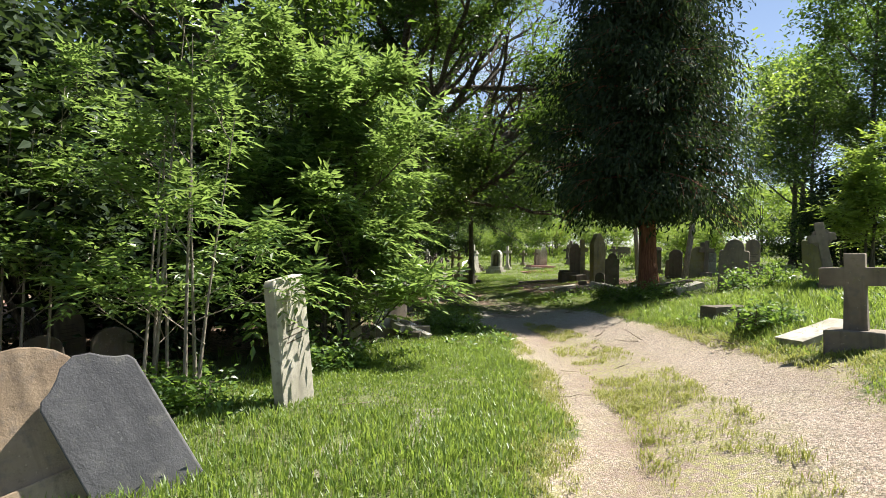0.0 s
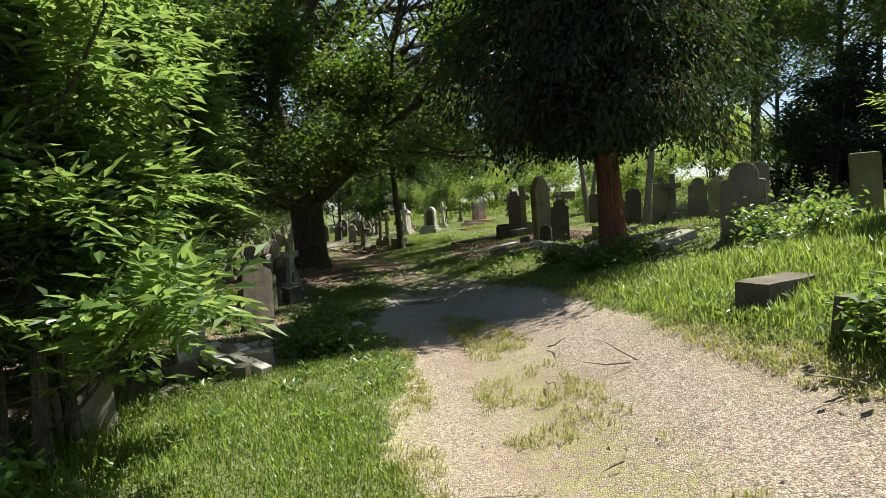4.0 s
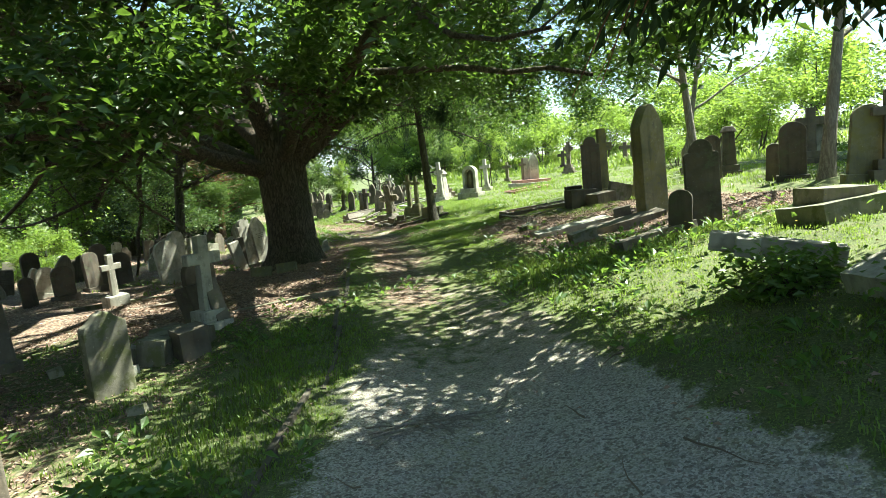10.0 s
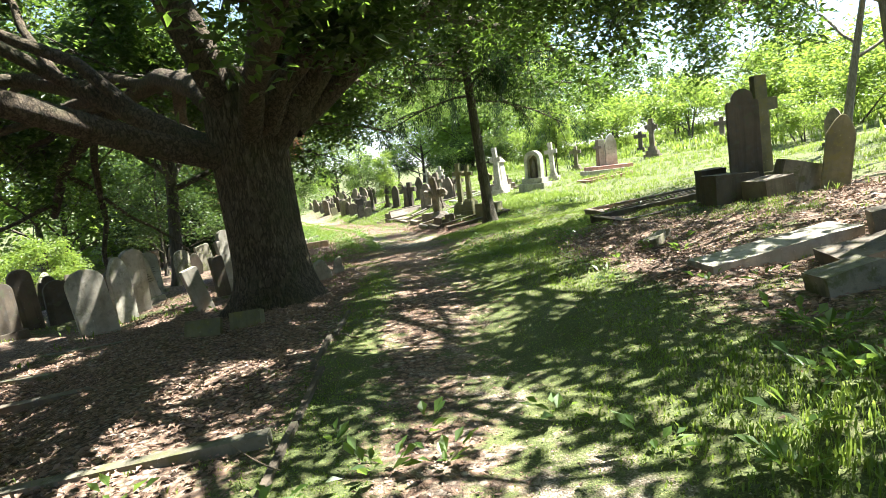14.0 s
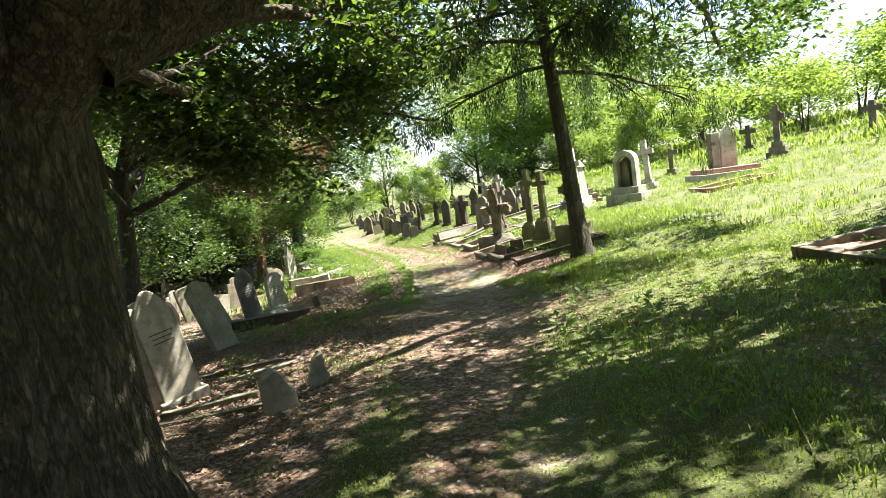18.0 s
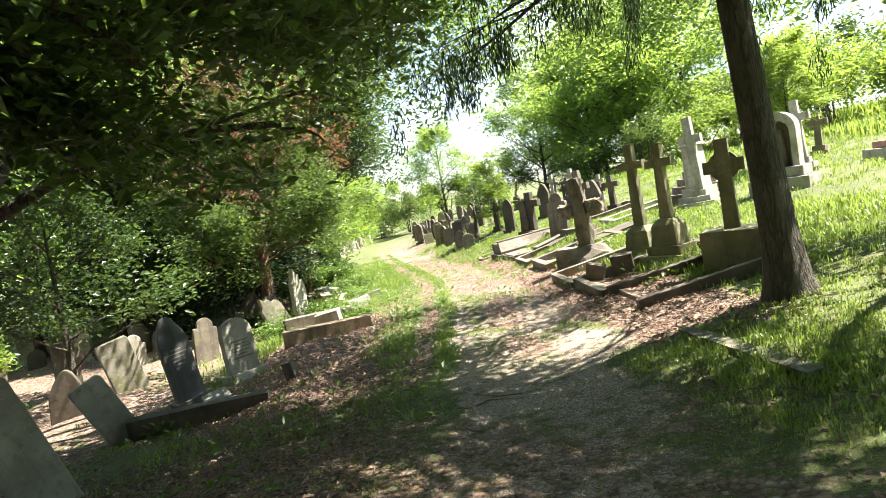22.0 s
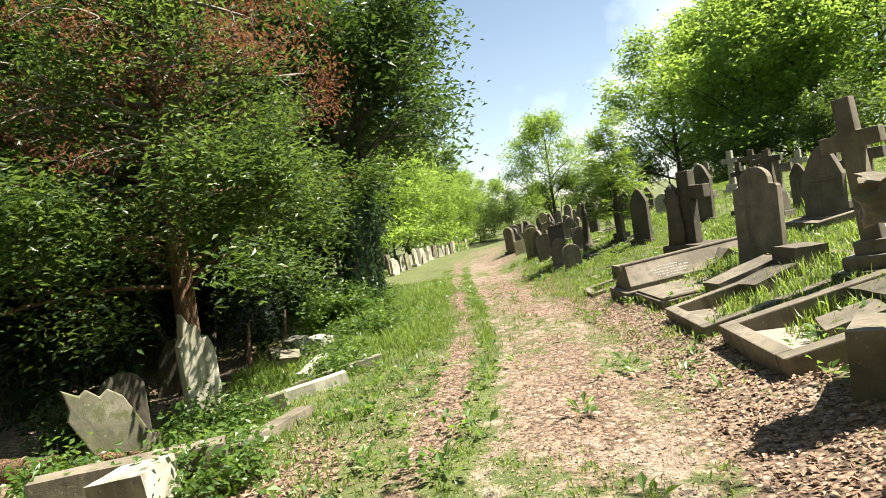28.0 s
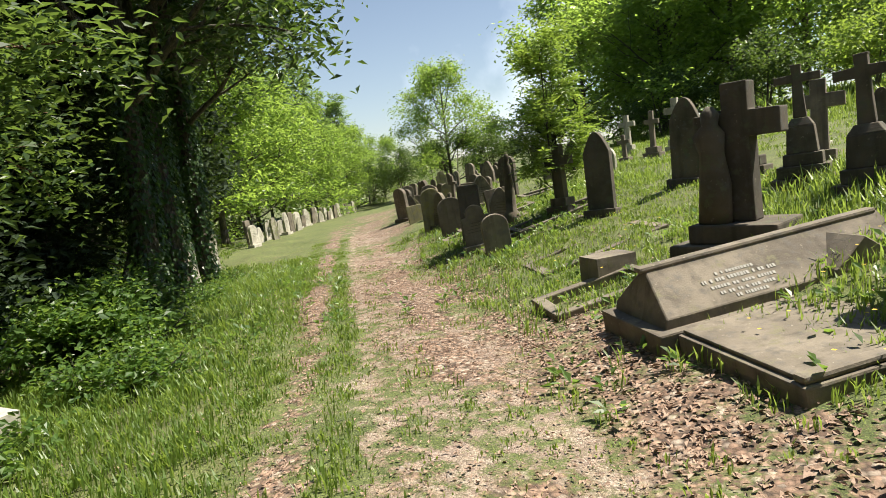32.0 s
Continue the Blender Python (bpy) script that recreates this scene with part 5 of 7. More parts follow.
def the_thin_tree():
    x, y = -8.22, 35.95
    ob = thing("weeping_conifer", pose(x, y, zat(x, y) - 0.05), "slim dark-trunked conifer with sparse hanging needle tassels", "tree")
    v, f = trunk_tube(10.5, 0.17, 0.06, 0.12, (-0.75, -0.35), 9, 18, 16, 0.05)
    part("trunk", mesh_from("trunk", v, f, BARK["grey"], True), None, ob)
    g = Grown(77)
    rng = g.rng
    for k in range(44):
        t = 0.36 + 0.62 * k / 44
        a = k * 2.399 + 0.4
        g.limb((-0.75 * t, -0.35 * t, 10.5 * t), (math.cos(a), math.sin(a), 0.15), 3.3 * (1.15 - 0.7 * t) * rng.uniform(0.7, 1.1), 0.045, 1, -0.45, 0.25, 0.7, 5, 5, tipsat=1)
    # added high limbs towards one side, to throw shade beside the track
    for k in range(13):
        t = 0.64 + 0.02 * k
        a = -0.45 + 0.12 * k
        g.limb((-0.75 * t, -0.35 * t, 10.5 * t), (math.cos(a), math.sin(a) * 0.7, 0.1), 5.0 * rng.uniform(0.75, 1.05), 0.05, 1, -0.1, 0.25, 0.7, 6, 5, tipsat=1)
    part("limb", g.wood("limb", BARK["grey"]), None, ob)
    tips = np.array(g.tips)
    tips = tips[rng.uniform(0, 1, len(tips)) < 0.45]
    n = 80
    hang = rng.uniform(0.15, 0.6, (len(tips), 1)).repeat(n, 0)
    c = np.repeat(tips, n, 0) + rng.normal(0, 0.07, (len(tips) * n, 3)) - np.array([0, 0, 1.0]) * hang * rng.uniform(0, 1, (len(tips) * n, 1))
    d = unit(rng.normal(0, 0.22, c.shape) + np.array([0, 0, -1.0]))
    u = unit(rng.normal(0, 1, c.shape))
    part("crown", crown_mesh("crown", [kites(c, d, u, rng.uniform(0.08, 0.17, len(c)), 0.02, 0.02)], LEAF["drape"]), None, ob, "hanging dark needle tassels")
    # unseen dense foliage high up, added to shade the ground
    head = tips[tips[:, 2] > 5.6]
    part("upper_crown", crown_mesh("upper_crown", [leaf_cloud(head, 34, 0.3, 0.16, 0.4, rng, 0.6)], LEAF["drape"]), None, ob, "dense needle sprays added overhead to shade the ground")
    return ob


def the_yew():
    x, y = -22.2, 42.1
    ob = thing("yew_tree", pose(x, y, zat(x, y) - 0.05), "evergreen tree with flaking brown trunk and dead brown twigs", "tree")
    v, f = trunk_tube(8.0, 0.20, 0.05, 0.10, (0.35, 0.1), 15, 18, 16, 0.08)
    part("trunk", mesh_from("trunk", v, f, BARK["yew"], True), None, ob, "flaking red-brown trunk")
    g, dead = Grown(51), Grown(52)
    rng = g.rng
    for k in range(54):
        t = 0.20 + 0.62 * k / 54
        a = k * 2.399
        reach = 2.7 * (1.2 - 0.9 * t) * rng.uniform(0.75, 1.1)
        g.limb((0.35 * t, 0.1 * t, 8 * t), (math.cos(a), math.sin(a), 0.30), reach, 0.05, 2, -0.05, 0.3, 0.8, 3, 5)
    for k in range(30):
        t = 0.42 + 0.56 * k / 30
        a = k * 2.399 + 1
        dead.limb((0.35 * t, 0.1 * t, 8 * t), (math.cos(a), math.sin(a), 0.35), 2.9 * (1.35 - 0.8 * t) * rng.uniform(0.6, 1.15), 0.042, 2, -0.15, 0.55, 0.9, 3, 5)
    part("limb", g.wood("limb", BARK["yew"]), None, ob)
    part("bare_limb", dead.wood("bare_limb", BARK["pale"]), None, ob, "bare pale dead branches")
    tips = np.array(g.tips)
    tips = tips[(tips[:, 2] > 1.5) & ((tips[:, 2] < 3.9) | (rng.uniform(0, 1, len(tips)) < 0.22))]
    part("crown", crown_mesh("crown", [leaf_cloud(tips, max(4, int(46000 / len(tips))), 0.24, 0.115, 0.42, rng, 0.1)], LEAF["holly"]), None, ob, "small glossy evergreen leaves")
    tips = np.array(dead.tips)
    tips = tips[(rng.uniform(0, 1, len(tips)) < 0.42) & (tips[:, 2] > 3.4)]
    part("dead_foliage", crown_mesh("dead_foliage", [leaf_cloud(tips, 22, 0.18, 0.10, 0.35, rng, 0.6)], LEAF["dead"]), None, ob, "dead rusty brown sprays")
    return ob


def ivy_trunk(x, y, height, r, lean, seed):
    ob = thing("ivy_clad_tree", pose(x, y, zat(x, y) - 0.05), "tall tree with dark ivy-wrapped trunk at the wood's edge", "tree")
    g = Grown(seed)
    rng = g.rng
    v, f = trunk_tube(height * 0.8, r, r * 0.3, r * 0.4, lean, seed, 14, 12)
    g.put(v, f)
    for k in range(12):
        t = 0.42 + 0.55 * k / 12
        a = k * 2.4
        g.limb((lean[0] * t, lean[1] * t, height * 0.8 * t), (math.cos(a), math.sin(a), 0.6), 3.4 * rng.uniform(0.7, 1.1) * (1.2 - 0.5 * t), r * 0.4, 2, 0.1, 0.3, 0.8, 4, 5)
    part("trunk", g.wood("trunk", BARK["grey"]), None, ob)
    tips = np.array(g.tips)
    # the darker woodland leaves, so that this crown looks shaded
    part("crown", crown_mesh("crown", [leaf_cloud(tips, 22, 0.42, 0.20, 0.42, rng)], LEAF["wood"]), None, ob)
    n = 2600
    z = rng.uniform(0, height * 0.45, n)
    a = rng.uniform(0, 6.283, n)
    rr = r * 1.15 + rng.uniform(0, 0.1, n)
    t = z / (height * 0.8)
    c = np.stack([lean[0] * t + rr * np.cos(a), lean[1] * t + rr * np.sin(a), z], 1)
    d = unit(np.stack([np.cos(a) * 0.4, np.sin(a) * 0.4, rng.normal(-0.8, 0.3, n)], 1))
    u = unit(np.stack([np.cos(a), np.sin(a), np.full(n, 0.5)], 1))
    part("ivy", crown_mesh("ivy", [kites(c, d, u, rng.uniform(0.06, 0.11, n), 0.08)], LEAF["ivy"]), None, ob, "glossy climbing ivy")
    return ob


def leafy_mound(name, label, x, y, rx, ry, h, seed, leaf="ivy", n=2600, size=0.09, category="shrub"):
    """A shrub of stems with leaves all through it."""
    ob = thing(name, pose(x, y, zat(x, y) - 0.03), label, category)
    g = Grown(seed)
    rng = g.rng
    for k in range(14):
        a = k * 2.4
        g.limb((rng.normal(0, rx * 0.2), rng.normal(0, ry * 0.2), 0), (math.cos(a) * rx, math.sin(a) * ry, h * rng.uniform(0.6, 1.2)), max(rx, h) * rng.uniform(0.5, 0.85), 0.014, 1, 0.0, 0.35, 0.9, 4, 4, tipsat=1)
    part("stem", g.wood("stem", BARK["grey"]), None, ob)
    tips = np.array(g.tips)
    tips = tips[tips[:, 2] > 0.03]
    part("foliage", crown_mesh("foliage", [leaf_cloud(tips, max(2, n // len(tips)), 0.12, size, 0.6, rng, 0.2)], LEAF[leaf]), None, ob)
    return ob


# ---- great trees
the_oak()
the_conifer()
the_thin_tree()
the_yew()

def overhang_tree():
    """A spreading tree beside the bend whose low boughs reach over the track."""
    x, y = spot(39.0, -7.0)
    ob = thing("spreading_tree", pose(x, y, zat(x, y) - 0.05), "shady broad-leaved tree with low boughs reaching over the track", "tree")
    v, f = trunk_tube(4.0, 0.2, 0.15, 0.1, (0.2, 0.1), 66, 12, 12)
    part("trunk", mesh_from("trunk", v, f, BARK["grey"], True), None, ob)
    g = Grown(67)
    (fx, fy), (rx, ry) = heading(43)
    rr, ff, up = np.array([rx, ry, 0]), np.array([fx, fy, 0]), np.array([0, 0, 1.0])
    for n, (z, way, length, lift) in enumerate(((3.0, rr * 0.8 - ff * 0.2 + up * 0.3, 4.6, -0.1), (3.9, rr * 0.3 + up, 7.0, 0), (3.7, ff + up * 0.5, 6.0, 0), (3.2, -ff + rr * 0.3 + up * 0.35, 6.5, -0.1), (3.5, -ff * 0.6 - rr + up * 0.5, 6.0, 0), (3.8, -rr + up * 0.8, 6.0, 0), (3.9, -ff * 0.4 + rr * 0.6 + up * 0.9, 5.5, 0), (3.3, ff * 0.8 + rr * 0.35 + up * 0.3, 5.0, -0.15))):
        g.limb(np.array([0.18, 0.09, z]), way, length, 0.1, 3, lift, 0.4, 0.85, 4, 8, tipsat=1)
    part("limb", g.wood("limb", BARK["grey"]), None, ob)
    tips = np.array(g.tips)
    d = along(tips[:, 0] + x, tips[:, 1] + y)[1]
    tips = tips[tips[:, 2] > np.where(np.abs(d) < 2, 3.6, 1.6)]
    # high boughs with leafy ends over the track; the farthest are added to cast shade
    b = Grown(69)
    at = np.array([0.18, 0.09, 3.9])
    for over in ((41.8, 0.6), (42.6, 3.0), (40.2, 3.8), (40.4, 5.8), (41.8, 5.4), (38.8, 6.0)):
        end = np.array([*spot(*over), 0]) - np.array([x, y, 0])
        top = 2.6 if over[1] < 1 else 3.1
        arch = [at + (end - at * np.array([1, 1, 0])) * np.array([1, 1, 0]) * q + up * h for q, h in ((0, 0), (0.25, 1.6), (0.5, top), (0.75, top), (1.0, top - 0.8))]
        b.put(*tube(arch, [0.07, 0.06, 0.045, 0.03, 0.015], 7))
        for k in range(11):
            q = 0.5 + 0.5 * k / 10
            o = np.array([np.interp(q * 4, range(5), [w[a] for w in arch]) for a in range(3)])
            b.limb(o, ff * (0.4 + 0.35 * (k % 3)) * (-1) ** (k // 3) + rr * 0.3 * ((k % 4) - 1.5) - up * (0.45 + 0.25 * (k % 2)), 1.7, 0.012, 2, -0.25, 0.4, 0.7, 3, 4, tipsat=1)
    part("bough", b.wood("bough", BARK["grey"]), None, ob)
    low = np.array(b.tips)
    low = low[low[:, 2] > 3.3]
    tips = np.concatenate([tips, low])
    rng = np.random.default_rng(68)
    part("crown", crown_mesh("crown", [leaf_cloud(tips, max(5, int(44000 / len(tips))), 0.36, 0.115, 0.5, rng, 0.35)], LEAF["ash"]), None, ob)
    return ob


overhang_tree()

# ---- young ash and elder by the first headstones
ash_tree("ash_sapling", "bushy young ash with feathered sunlit leaves beside the headstones", -4.6, 8.9, 5.6, 1.75, 201, 0.06, 6, 0.04, 5, spray=0.40, leaflet=0.155, limbs=60)
ash_tree("ash_sapling", "slim young ash stems with feathered leaves among leaning headstones", -4.6, 5.6, 4.1, 1.2, 202, 0.022, 7, 0.14, 2, "ash", spray=0.36, leaflet=0.12, bark="pale", limbs=26)
ash_tree("ash_sapling", "slim young ash stems with feathered leaves among leaning headstones", -6.4, 5.4, 4.2, 1.2, 203, 0.02, 5, 0.2, 2, bark="pale", limbs=24)
ash_tree("ash_sapling", "young ash with feathered leaves reaching over the grass", -5.3, 11.9, 4.8, 1.7, 205, 0.05, 3, 0.3, 3, spray=0.42, leaflet=0.16, limbs=40)
ash_tree("ash_sapling", "pale green ash sapling among the leaning headstones", 4.25, 12.9, 2.5, 0.75, 206, 0.03, 3, 0.3, 3, "lime", limbs=18)
ash_tree("ash_sapling", "bright yellow-green ash sapling between old graves", -19.9, 53.6, 3.3, 0.8, 207, 0.025, 4, 0.1, 2, "lime", limbs=24)
ash_tree("ash_sapling", "bright yellow-green ash sapling on the grassy slope", -8.9, 50.4, 4.2, 1.3, 208, 0.035, 3, 0.12, 4, "lime", limbs=24)

# ---- woodland: a few kinds, copied with other turns and sizes
wood_a = broad_tree("woodland_tree", "leafy woodland tree with a slim grey trunk", -11.5, 13.0, 11.5, 4.2, 301, per=13, size=0.27, spread=0.5, limbs=13, clear=0.14)
wood_b = broad_tree("woodland_tree", "leafy woodland tree with a slim grey trunk", -14.5, 8.5, 10.0, 4.4, 302, per=13, size=0.27, spread=0.5, clear=0.10, limbs=13)
wood_far = broad_tree("woodland_tree", "distant woodland tree on the skyline", -60, 70, 11.5, 5.0, 311, per=4, size=0.75, spread=0.7, limbs=9, clear=0.1)
wood_c = ash_tree("woodland_ash", "tall ash with light feathered foliage", *spot(61, -9.5), 10.5, 4.2, 303, 0.13, 1, 0.12, 2, "ash", 3, 0.62, 0.34, limbs=40)
wood_d = broad_tree("woodland_tree", "light-leaved tree with slim divided trunks on the slope", 1.2, 35.9, 8.5, 4.2, 304, "lime", "pale", 0.12, 0.32, 10, 7, 0.17, 0.5, (0.9, 0.3), 1, kids=4)
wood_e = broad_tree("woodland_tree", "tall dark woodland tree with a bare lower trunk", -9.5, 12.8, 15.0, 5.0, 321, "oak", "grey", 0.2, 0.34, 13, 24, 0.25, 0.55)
bush_c = broad_tree("understorey_shrub", "dense dark evergreen thicket in the shade of the wood", -8.0, 8.0, 4.6, 2.4, 322, "yew", "grey", 0.06, 0.03, 12, 24, 0.20, 0.34, (0, 0), 3, "shrub")
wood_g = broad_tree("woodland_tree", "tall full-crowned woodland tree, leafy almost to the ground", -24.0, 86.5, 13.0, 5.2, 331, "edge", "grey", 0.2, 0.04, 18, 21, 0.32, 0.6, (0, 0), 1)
wood_g.scale = (1.05, 1.05, 1.15)
bush_a = broad_tree("hill_shrub", "rounded green shrub on the sunny bank", 6.0, 47.0, 3.0, 2.1, 305, "lime", "grey", 0.05, 0.08, 9, 13, 0.20, 0.32, (0, 0), 3, "shrub")
bush_b = broad_tree("understorey_shrub", "dark evergreen shrub in the shade of the wood", -12.2, 13.9, 3.6, 2.2, 306, "holly", "grey", 0.06, 0.06, 10, 12, 0.20, 0.34, (0, 0), 3, "shrub")


def again(src, x, y, turn, k, label="", lift=0.0):
    c = copy_thing(src, pose(x, y, zat(x, y) - 0.05 + lift, 0, 0, turn))
    c.scale = (k, k, k * (1.0 + 0.12 * math.sin(x * 3 + y)))
    if label:
        tagged(c, label)
    return c


# left wood near the start
for n, (x, y, k) in enumerate(((-16.0, 14.5, 1.0), (-10.8, 5.5, 0.9), (-13.5, 0.5, 1.0), (-19.5, 9.0, 1.1), (-9.0, -3.0, 0.9), (-24.5, 13.5, 1.0), (-15.5, 6.5, 1.0))):
    again(wood_e, x, y, 47 * n, k)
for n, (x, y, k) in enumerate(((-10.6, 9.3, 1.1), (-8.0, 11.6, 0.9), (-9.0, 5.0, 1.0), (-8.8, 2.2, 1.0), (-12.5, 2.6, 1.2), (-12.6, 6.6, 1.2), (-11.2, 13.2, 1.1), (-14.0, 10.0, 1.3), (-14.6, 15.5, 1.1), (-17.0, 2.0, 1.4), (-18.0, 12.5, 1.4), (-6.9, 8.9, 0.7))):
    again(bush_c, x, y, 61 * n, k)
again(bush_b, -8.3, 13.9, 0, 0.7)
# right wood beyond the first stones
for n, (x, y, k) in enumerate(((16.5, 30.0, 0.9), (13.0, 29.0, 0.9), (19.0, 25.5, 1.0), (20.5, 18.0, 0.85), (23.0, 9.5, 1.0), (21.5, 13.0, 0.8), (8.2, 31.5, 0.6))):
    again(wood_e, x, y, 73 * n + 20, k)
for n, (x, y, k) in enumerate(((7.4, 24.5, 0.8), (11.5, 24.5, 0.9), (10.6, 25.5, 1.0), (15.5, 22.5, 0.9), (18.0, 19.0, 1.0), (8.6, 28.5, 1.0), (13.0, 24.0, 1.0), (17.0, 21.0, 1.1), (9.0, 25.5, 0.75), (6.6, 26.0, 0.7))):
    again((bush_c, bush_b)[n % 2], x, y, 51 * n, k * 0.85)
for n, (x, y, k) in enumerate(((14.5, 26.5, 1.05), (18.5, 23.5, 1.1), (12.0, 28.5, 1.0), (10.8, 32.5, 0.9), (14.0, 36.5, 1.0), (8.6, 36.0, 0.8), (10.2, 41.0, 0.9))):
    again(wood_e, x, y, 97 * n, k)
# slim trees on the slope and shrubs on the sunny bank
again(wood_d, 0.9, 30.4, 130, 1.05)
again(wood_d, 2.4, 24.9, 20, 1.0)
for n, (s, d, k) in enumerate(((40, 20, 1.1), (44, 24, 1.3), (48, 27, 1.4), (53, 25, 1.2), (58, 22, 1.2), (63, 26, 1.5), (50, 32, 1.6), (42, 30, 1.5), (56, 33, 1.6), (36, 26, 1.3), (66, 19, 1.0), (46, 36, 1.8), (61, 30, 1.5), (38, 15.5, 0.6), (71, 24, 1.3))):
    again(bush_a, *spot(s, d), 40 * n, k)
# left side past the oak: thicket, then the wood's edge along the track
for n, (x, y, k) in enumerate(((-20.9, 35.6, 0.5), (-28.5, 44.0, 0.8))):
    again(wood_b, x, y, 80 * n, k, "multi-limbed shady tree over leaning headstones")
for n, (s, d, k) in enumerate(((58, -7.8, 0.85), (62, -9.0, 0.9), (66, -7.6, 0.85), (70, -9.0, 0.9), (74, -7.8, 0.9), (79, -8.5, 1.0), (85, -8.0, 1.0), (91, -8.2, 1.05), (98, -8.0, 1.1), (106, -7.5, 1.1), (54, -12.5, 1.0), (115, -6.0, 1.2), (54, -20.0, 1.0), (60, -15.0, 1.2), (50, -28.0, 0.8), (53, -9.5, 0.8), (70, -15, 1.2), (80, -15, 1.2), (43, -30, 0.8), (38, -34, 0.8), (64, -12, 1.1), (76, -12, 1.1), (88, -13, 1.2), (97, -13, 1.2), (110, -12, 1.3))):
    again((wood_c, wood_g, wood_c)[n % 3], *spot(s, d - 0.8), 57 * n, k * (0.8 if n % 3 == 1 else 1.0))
for n, (s, d, k) in enumerate(((58, -7.6, 0.7), (66, -8.2, 0.8), (50.5, -8.6, 0.9), (52, -9.5, 1.0), (56, -10, 0.9))):
    again(bush_b, *spot(s, d), 33 * n, k)
for n, (s, d, k) in enumerate(((70, 24, 0.9), (66, 28, 1.0), (74, 19, 0.8), (63, 33, 1.0), (78, 16, 0.8))):
    again(bush_b, *spot(s, d), 37 * n, k * 1.2)
for n, (s, d, k) in enumerate(((52.5, -9.6, 0.72), (56.5, -9.0, 0.72), (60.5, -9.0, 0.8), (65, -9.4, 0.8), (70, -10, 0.8))):
    again(wood_e, *spot(s, d), 71 * n, k)
again(wood_e, *spot(55.0, -8.5), 15, 0.9)
for n, (s, d, k) in enumerate(((67, -6.6, 0.8), (75, -6.4, 0.85))):
    again(wood_e, *spot(s, d), 57 * n + 40, k)
for n, (x, y, k) in enumerate(((-25.0, 40.9, 0.85), (-25.4, 43.8, 0.95), (-27.0, 46.2, 0.9), (-29.5, 47.5, 1.1), (-31.0, 50.5, 1.1))):
    again(bush_c, x, y, 43 * n, k)
ivy_trunk(-25.2, 48.3, 10.5, 0.20, (0.3, 0.2), 401)
ivy_trunk(-25.7, 49.2, 11.0, 0.22, (-0.3, 0.1), 402)
ivy_trunk(-26.8, 50.6, 10.0, 0.16, (0.5, -0.2), 403)
for n, (x, y, k) in enumerate(((-24.5, 25.0, 0.7), (-27.0, 29.5, 0.9), (-30.5, 33.5, 1.0), (-23.0, 31.0, 0.45), (-34.0, 28.0, 1.1), (-27.5, 36.0, 0.7), (-37.0, 36.5, 1.2), (-31.0, 22.0, 1.1), (-22.0, 20.5, 0.8), (-26.5, 18.0, 1.1), (-40.0, 32.0, 1.4))):
    again(bush_a, x, y, 70 * n, k, "bright green shrub on the open lower slope")
# right side, far: the end of the track and the trees over the upper graves
for n, (x, y, k) in enumerate(((-45.0, 92.4, 0.82), (-29.3, 84.6, 0.95), (-23.3, 80.6, 1.0), (-19.6, 81.1, 1.05), (-16.1, 82.6, 1.1), (-30.2, 99.4, 1.25), (-24.8, 99.1, 1.4), (-21.0, 90.0, 1.3))):
    again(wood_g, x, y, 66 * n + 10, k)
for n, (s, d, k) in enumerate(((98, -6, 0.7), (122, -2, 0.6), (125, 4, 0.55), (91, -7.0, 0.75), (105, -5.5, 0.75), (112, -5, 0.7), (96, 22, 0.8), (76, -7.6, 0.75), (83, -7.2, 0.8), (118, -8, 0.9))):
    again(wood_g, *spot(s, d), 83 * n, k)
for n, (s, d, k) in enumerate(((104, 6, 1.2), (106, 10, 1.4), (110, 1, 1.3), (100, 13, 1.3), (98, 9, 1.0), (103, 17, 1.5), (112, -3, 1.3))):
    again(bush_b, *spot(s, d), 37 * n, k)
# the horizon all round
for n in range(56):
    a = n / 56 * 2 * math.pi
    r = 78 + 14 * math.sin(n * 2.7)
    x, y = -12 + r * math.cos(a), 32 + r * math.sin(a)
    sn, dn = (q[0] for q in along(np.array([x]), np.array([y]))[:2])
    if abs(dn) > 6 and not (sn > 85 and abs(dn) < 32):
        again(wood_far, x, y, 31 * n, 1.45 if x < -10 - 0.22 * (y - 33) else 0.8, lift=-0.3)

# ---- ivy and low shrubs
leafy_mound("ivy_bush", "glossy ivy mound at the foot of the dark trees", -24.2, 47.0, 1.1, 0.9, 1.3, 501, "ivy", 5200, 0.09)
# this ivy takes the lighter weed leaves, sunlight put into its colour
leafy_mound("ivy_bush", "ivy smothering an old stump beside the track", -23.2, 46.1, 0.95, 0.8, 1.25, 502, "weed", 6000, 0.10)
for n, (s, d, r) in enumerate(((44.5, -2.6, 0.6), (46.5, -3.4, 0.7), (48.6, -2.5, 0.55), (50.2, -3.2, 0.8), (52.4, -2.9, 0.7), (54.6, -3.0, 0.75), (57.0, -2.8, 0.8), (59.5, -3.0, 0.8), (12.4, -1.5, 0.4), (13.5, -1.7, 0.5), (15.0, -1.6, 0.45), (16.6, 2.6, 0.5), (14.2, 2.7, 0.45))):
    leafy_mound("low_weeds", "low sunlit weeds and bramble on the grassy verge", *spot(s, d), r, r * 0.8, 0.3, 520 + n, "weed", 1500, 0.075, "weeds")
leafy_mound("bramble", "low sunlit bramble at the wood's edge", -21.6, 45.7, 0.9, 0.6, 0.45, 503, "weed", 2200, 0.08)
leafy_mound("bramble", "pale-leaved bramble at the foot of the saplings", -3.75, 7.7, 0.6, 0.45, 0.45, 504, "weed", 1500, 0.09)
